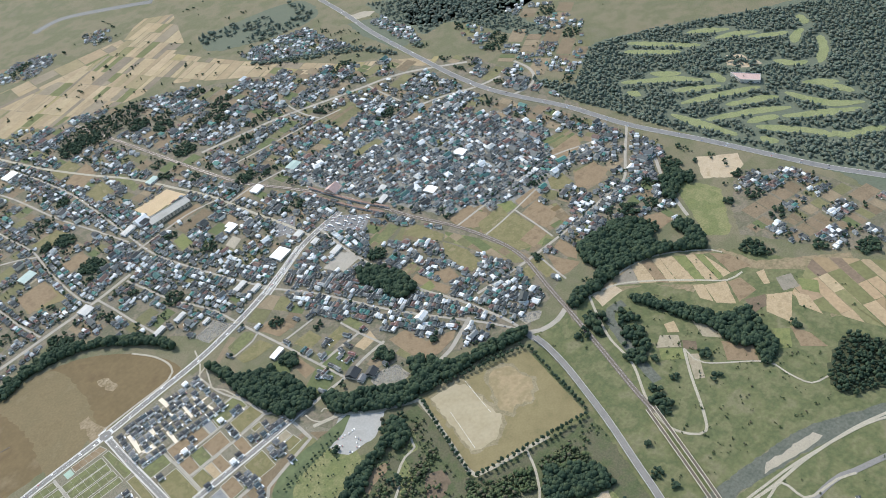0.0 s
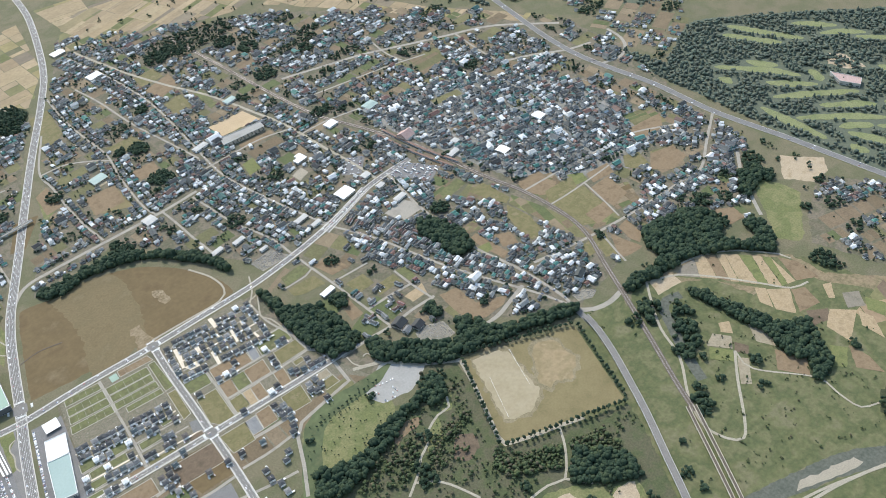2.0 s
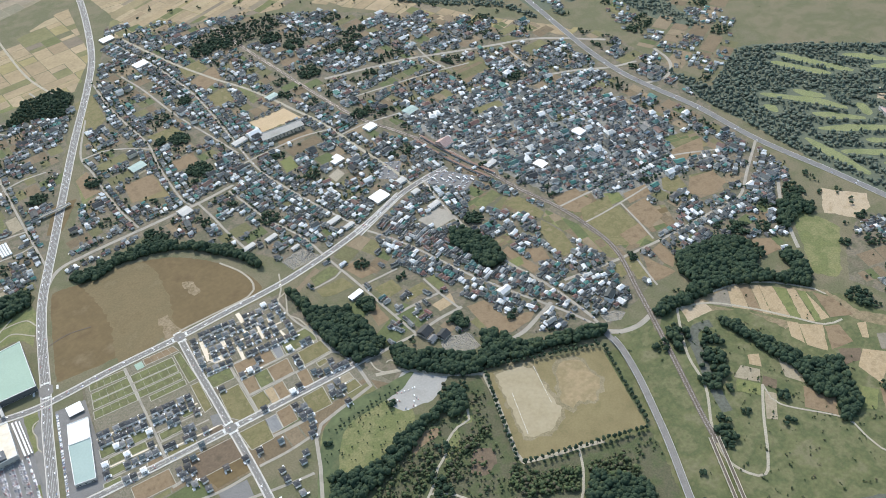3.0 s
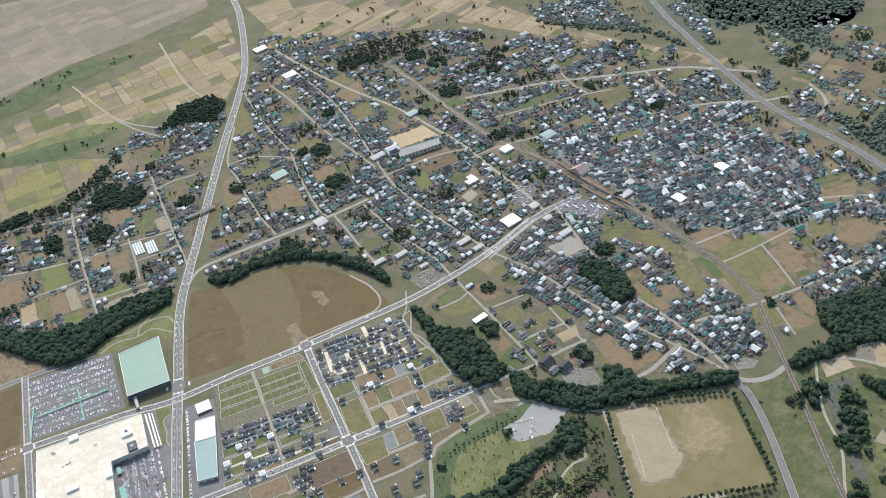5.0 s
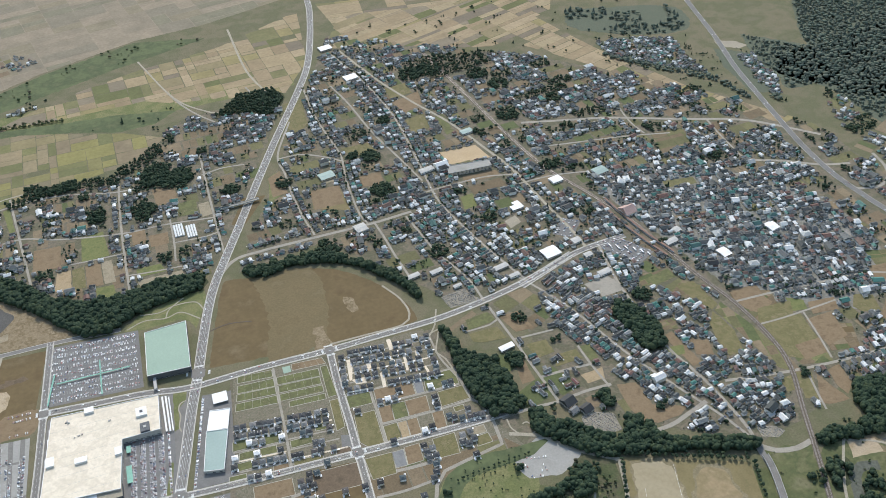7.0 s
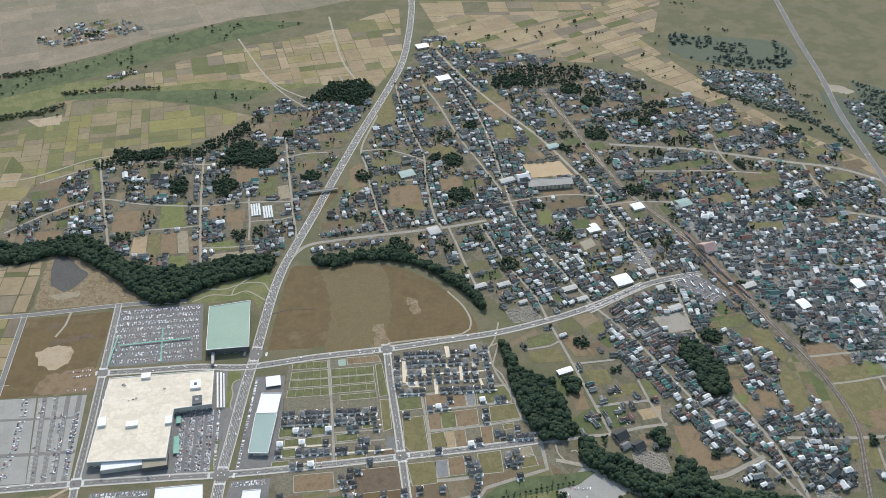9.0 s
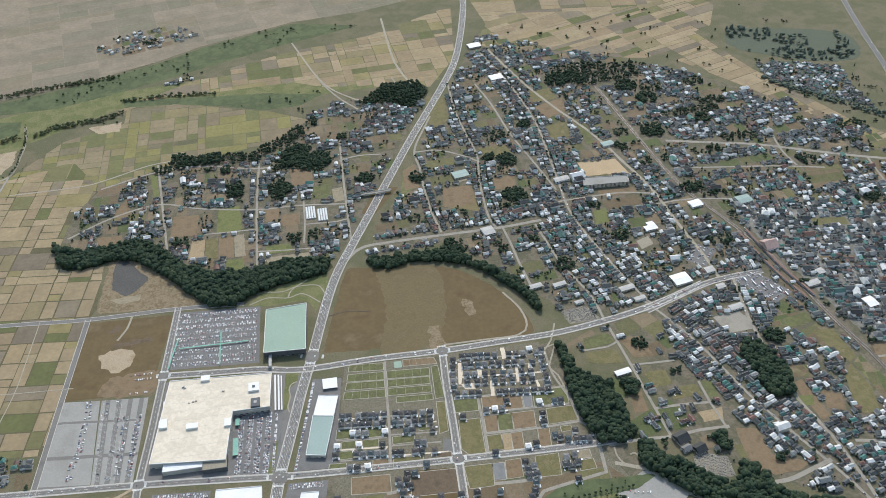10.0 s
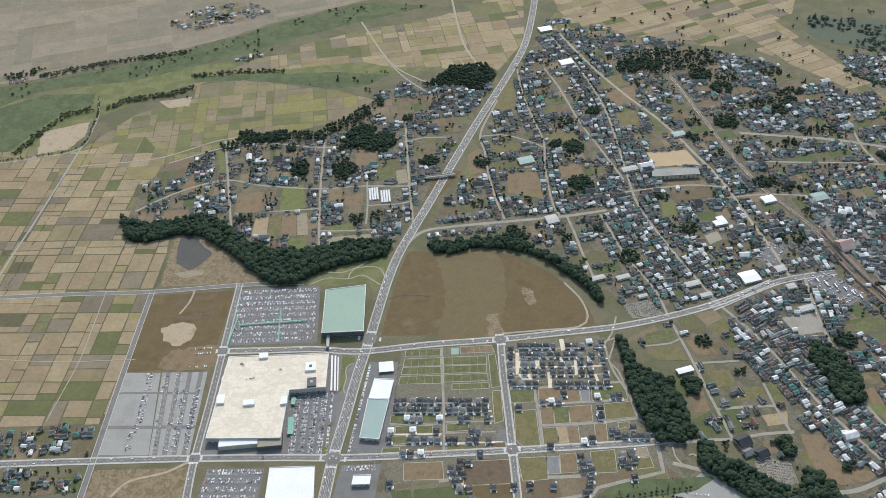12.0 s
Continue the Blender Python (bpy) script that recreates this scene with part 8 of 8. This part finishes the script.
lot_rows([retail_strip[0], (retail_strip[0][0] + 12, retail_strip[0][1]), (retail_strip[3][0] + 12, retail_strip[3][1]), retail_strip[3]], 6, 2.7, .7, "cars parked at the shop row", 57, "v", (.02, .98), (.1, .6))
for x, y in houses_a + houses_e + houses_f:
    if rng.random() < .8:
        put_car(x + rng.choice([-4, 4]), y - 8 + rng.normal(0, .8), 90 + rng.normal(0, 6), .2, "cars parked at houses")
for p, o, gap, ch in ((main_road, 2.6, 22, .5), (station_road, 2.8, 16, .6), (lower_road, 2.4, 30, .4), (estate_road, 2.5, 32, .35), (mall_west_road, 2.5, 28, .4), (town_road_d, 1.5, 24, .5), (town_road_c, 1.3, 26, .5), (town_road_e, 1.3, 26, .45), (expressway, 4.5, 45, .6), (bridge_road[:2], 2.5, 30, .5)):
    for s in (-1, 1):
        l = offset(smooth(p, gap), s * o)
        for i in range(1, len(l) - 1):
            if rng.random() < ch:
                yard_cars.append((l[i][0], l[i][1], math.degrees(math.atan2(l[i + 1][1] - l[i][1], l[i + 1][0] - l[i][0])) + (180 if s > 0 else 0)))
for x, y, turn in yard_cars:
    (bv, bf), (tv, tf) = car_body()
    car_bag.add(turned(bv + tv, radians(turn), x, y, .32), list(bf) + [tuple(i + len(bv) for i in q) for q in tf])
tagged(new("parked_cars", car_bag.me("parked_cars", M["cars"])), "many parked cars in several colours", "cars", "", "stuff")
setting("trim_stall_lines", marks.me("trim_stall_lines", M["paint"]), "white painted parking stall lines", "line marking")
for o in (*proto_car.children_recursive, proto_car):
    bpy.data.objects.remove(o)

# ---- single trees ----


def tree_proto(k):
    t = thing("tree", 0, -4000)
    c = near_crowns[k % len(near_crowns)]
    part("crown", mesh("crown", [(x * .62, y * .62, 1.3 + z * .75) for x, y, z in c.v], c.f, M["leaf"]), t, "dark green leafy crown")
    n = 6
    v = [(r * math.cos(6.283 * i / n), r * math.sin(6.283 * i / n), z) for r, z in ((.28, 0), (.2, 1.6), (.12, 4.0)) for i in range(n)]
    f = [(j * n + i, j * n + (i + 1) % n, (j + 1) * n + (i + 1) % n, (j + 1) * n + i) for j in range(2) for i in range(n)]
    part("trunk", mesh("trunk", v, f, M["bark"]), t, "brown bark trunk")
    return t


trees = [tree_proto(k) for k in range(5)]


def put_tree(x, y, s, label, group):
    t = copy_thing(trees[int(rng.integers(5))], pose(x, y, 0, 0, 0, rng.uniform(0, 360)))
    t.scale = (s, s, s * rng.uniform(.9, 1.15))
    t.name = "tree"
    tagged(t, label, "tree", group)


for i in range(4):
    a, b = _pc[i], _pc[(i + 1) % 4]
    n = int(np.linalg.norm(b - a) / 9)
    m = (a + b) / 2 - _pc.mean(0)
    m /= np.linalg.norm(m)
    for k in range(n):
        p = a + (b - a) * (k + .3) / n + m * 4 + rng.normal(0, .7, 2)
        put_tree(p[0], p[1], rng.uniform(1.4, 1.95), "small round tree at the edge of a playing field", "trees round the playing field")
        if i in (0, 2) and rng.random() < .55:
            p = p + m * 9
            put_tree(p[0], p[1], rng.uniform(1.1, 1.5), "small round tree at the edge of a playing field", "trees round the playing field")
for x, y in smooth(lawn_tree_row, 8.5):
    put_tree(x + rng.normal(0, .6), y + rng.normal(0, .6), rng.uniform(.8, 1.15), "young tree in a row beside the park lawn", "young trees on the park lawn")
lawn = np.array(park_lawn, float)
n = 0
while n < 70:
    x, y = rng.uniform(lawn.min(0), lawn.max(0))
    if inside(park_lawn, x, y):
        put_tree(x, y, rng.uniform(.35, .8), "young tree on the park lawn", "young trees on the park lawn")
        n += 1
for o in [c for t in trees for c in (*t.children_recursive, t)]:
    bpy.data.objects.remove(o)
b = Bag()
for pts, n in ((meadow_river, 230), (south_bank, 90), (meadow_rail, 30), (farmland, 40)):
    p = np.array(pts, float)
    for _ in range(n):
        x, y = rng.uniform(p.min(0), p.max(0))
        if inside(pts, x, y) and not inside(river, x, y):
            for _ in range(int(rng.integers(1, 4))):
                plant(b, bush_crowns, x + rng.normal(0, 3), y + rng.normal(0, 3), rng.uniform(.6, 1.3))
for line in (paddy_lane, tree_road):
    for x, y in smooth(line, 7):
        if rng.random() < .8:
            plant(b, bush_crowns if line is paddy_lane else far_crowns, x + rng.normal(0, 1.5), y + 5, .8)
tagged(new("bushes", b.me("bushes", M["leaf2"])), "scattered dark bushes on meadows and banks", "bushes", "", "stuff")
b = Bag()
for pts in (cemetery, *grave_yards):
    p = np.array(pts, float)
    for x in np.arange(p[:, 0].min(), p[:, 0].max(), 2.2):
        for y in np.arange(p[:, 1].min(), p[:, 1].max(), 2.8):
            if inside(pts, x, y) and rng.random() < .8:
                h = rng.uniform(.9, 1.9)
                b.add(turned(box(-.55, -.45, .1, .55, .45, h)[0], .2 + rng.normal(0, .1), x + rng.normal(0, .3), y + rng.normal(0, .3)), box(0, 0, 0, 1, 1, 1)[1])
tagged(new("grave_stones", b.me("grave_stones", M["stone"])), "rows of grey grave stones", "graves", "", "stuff")
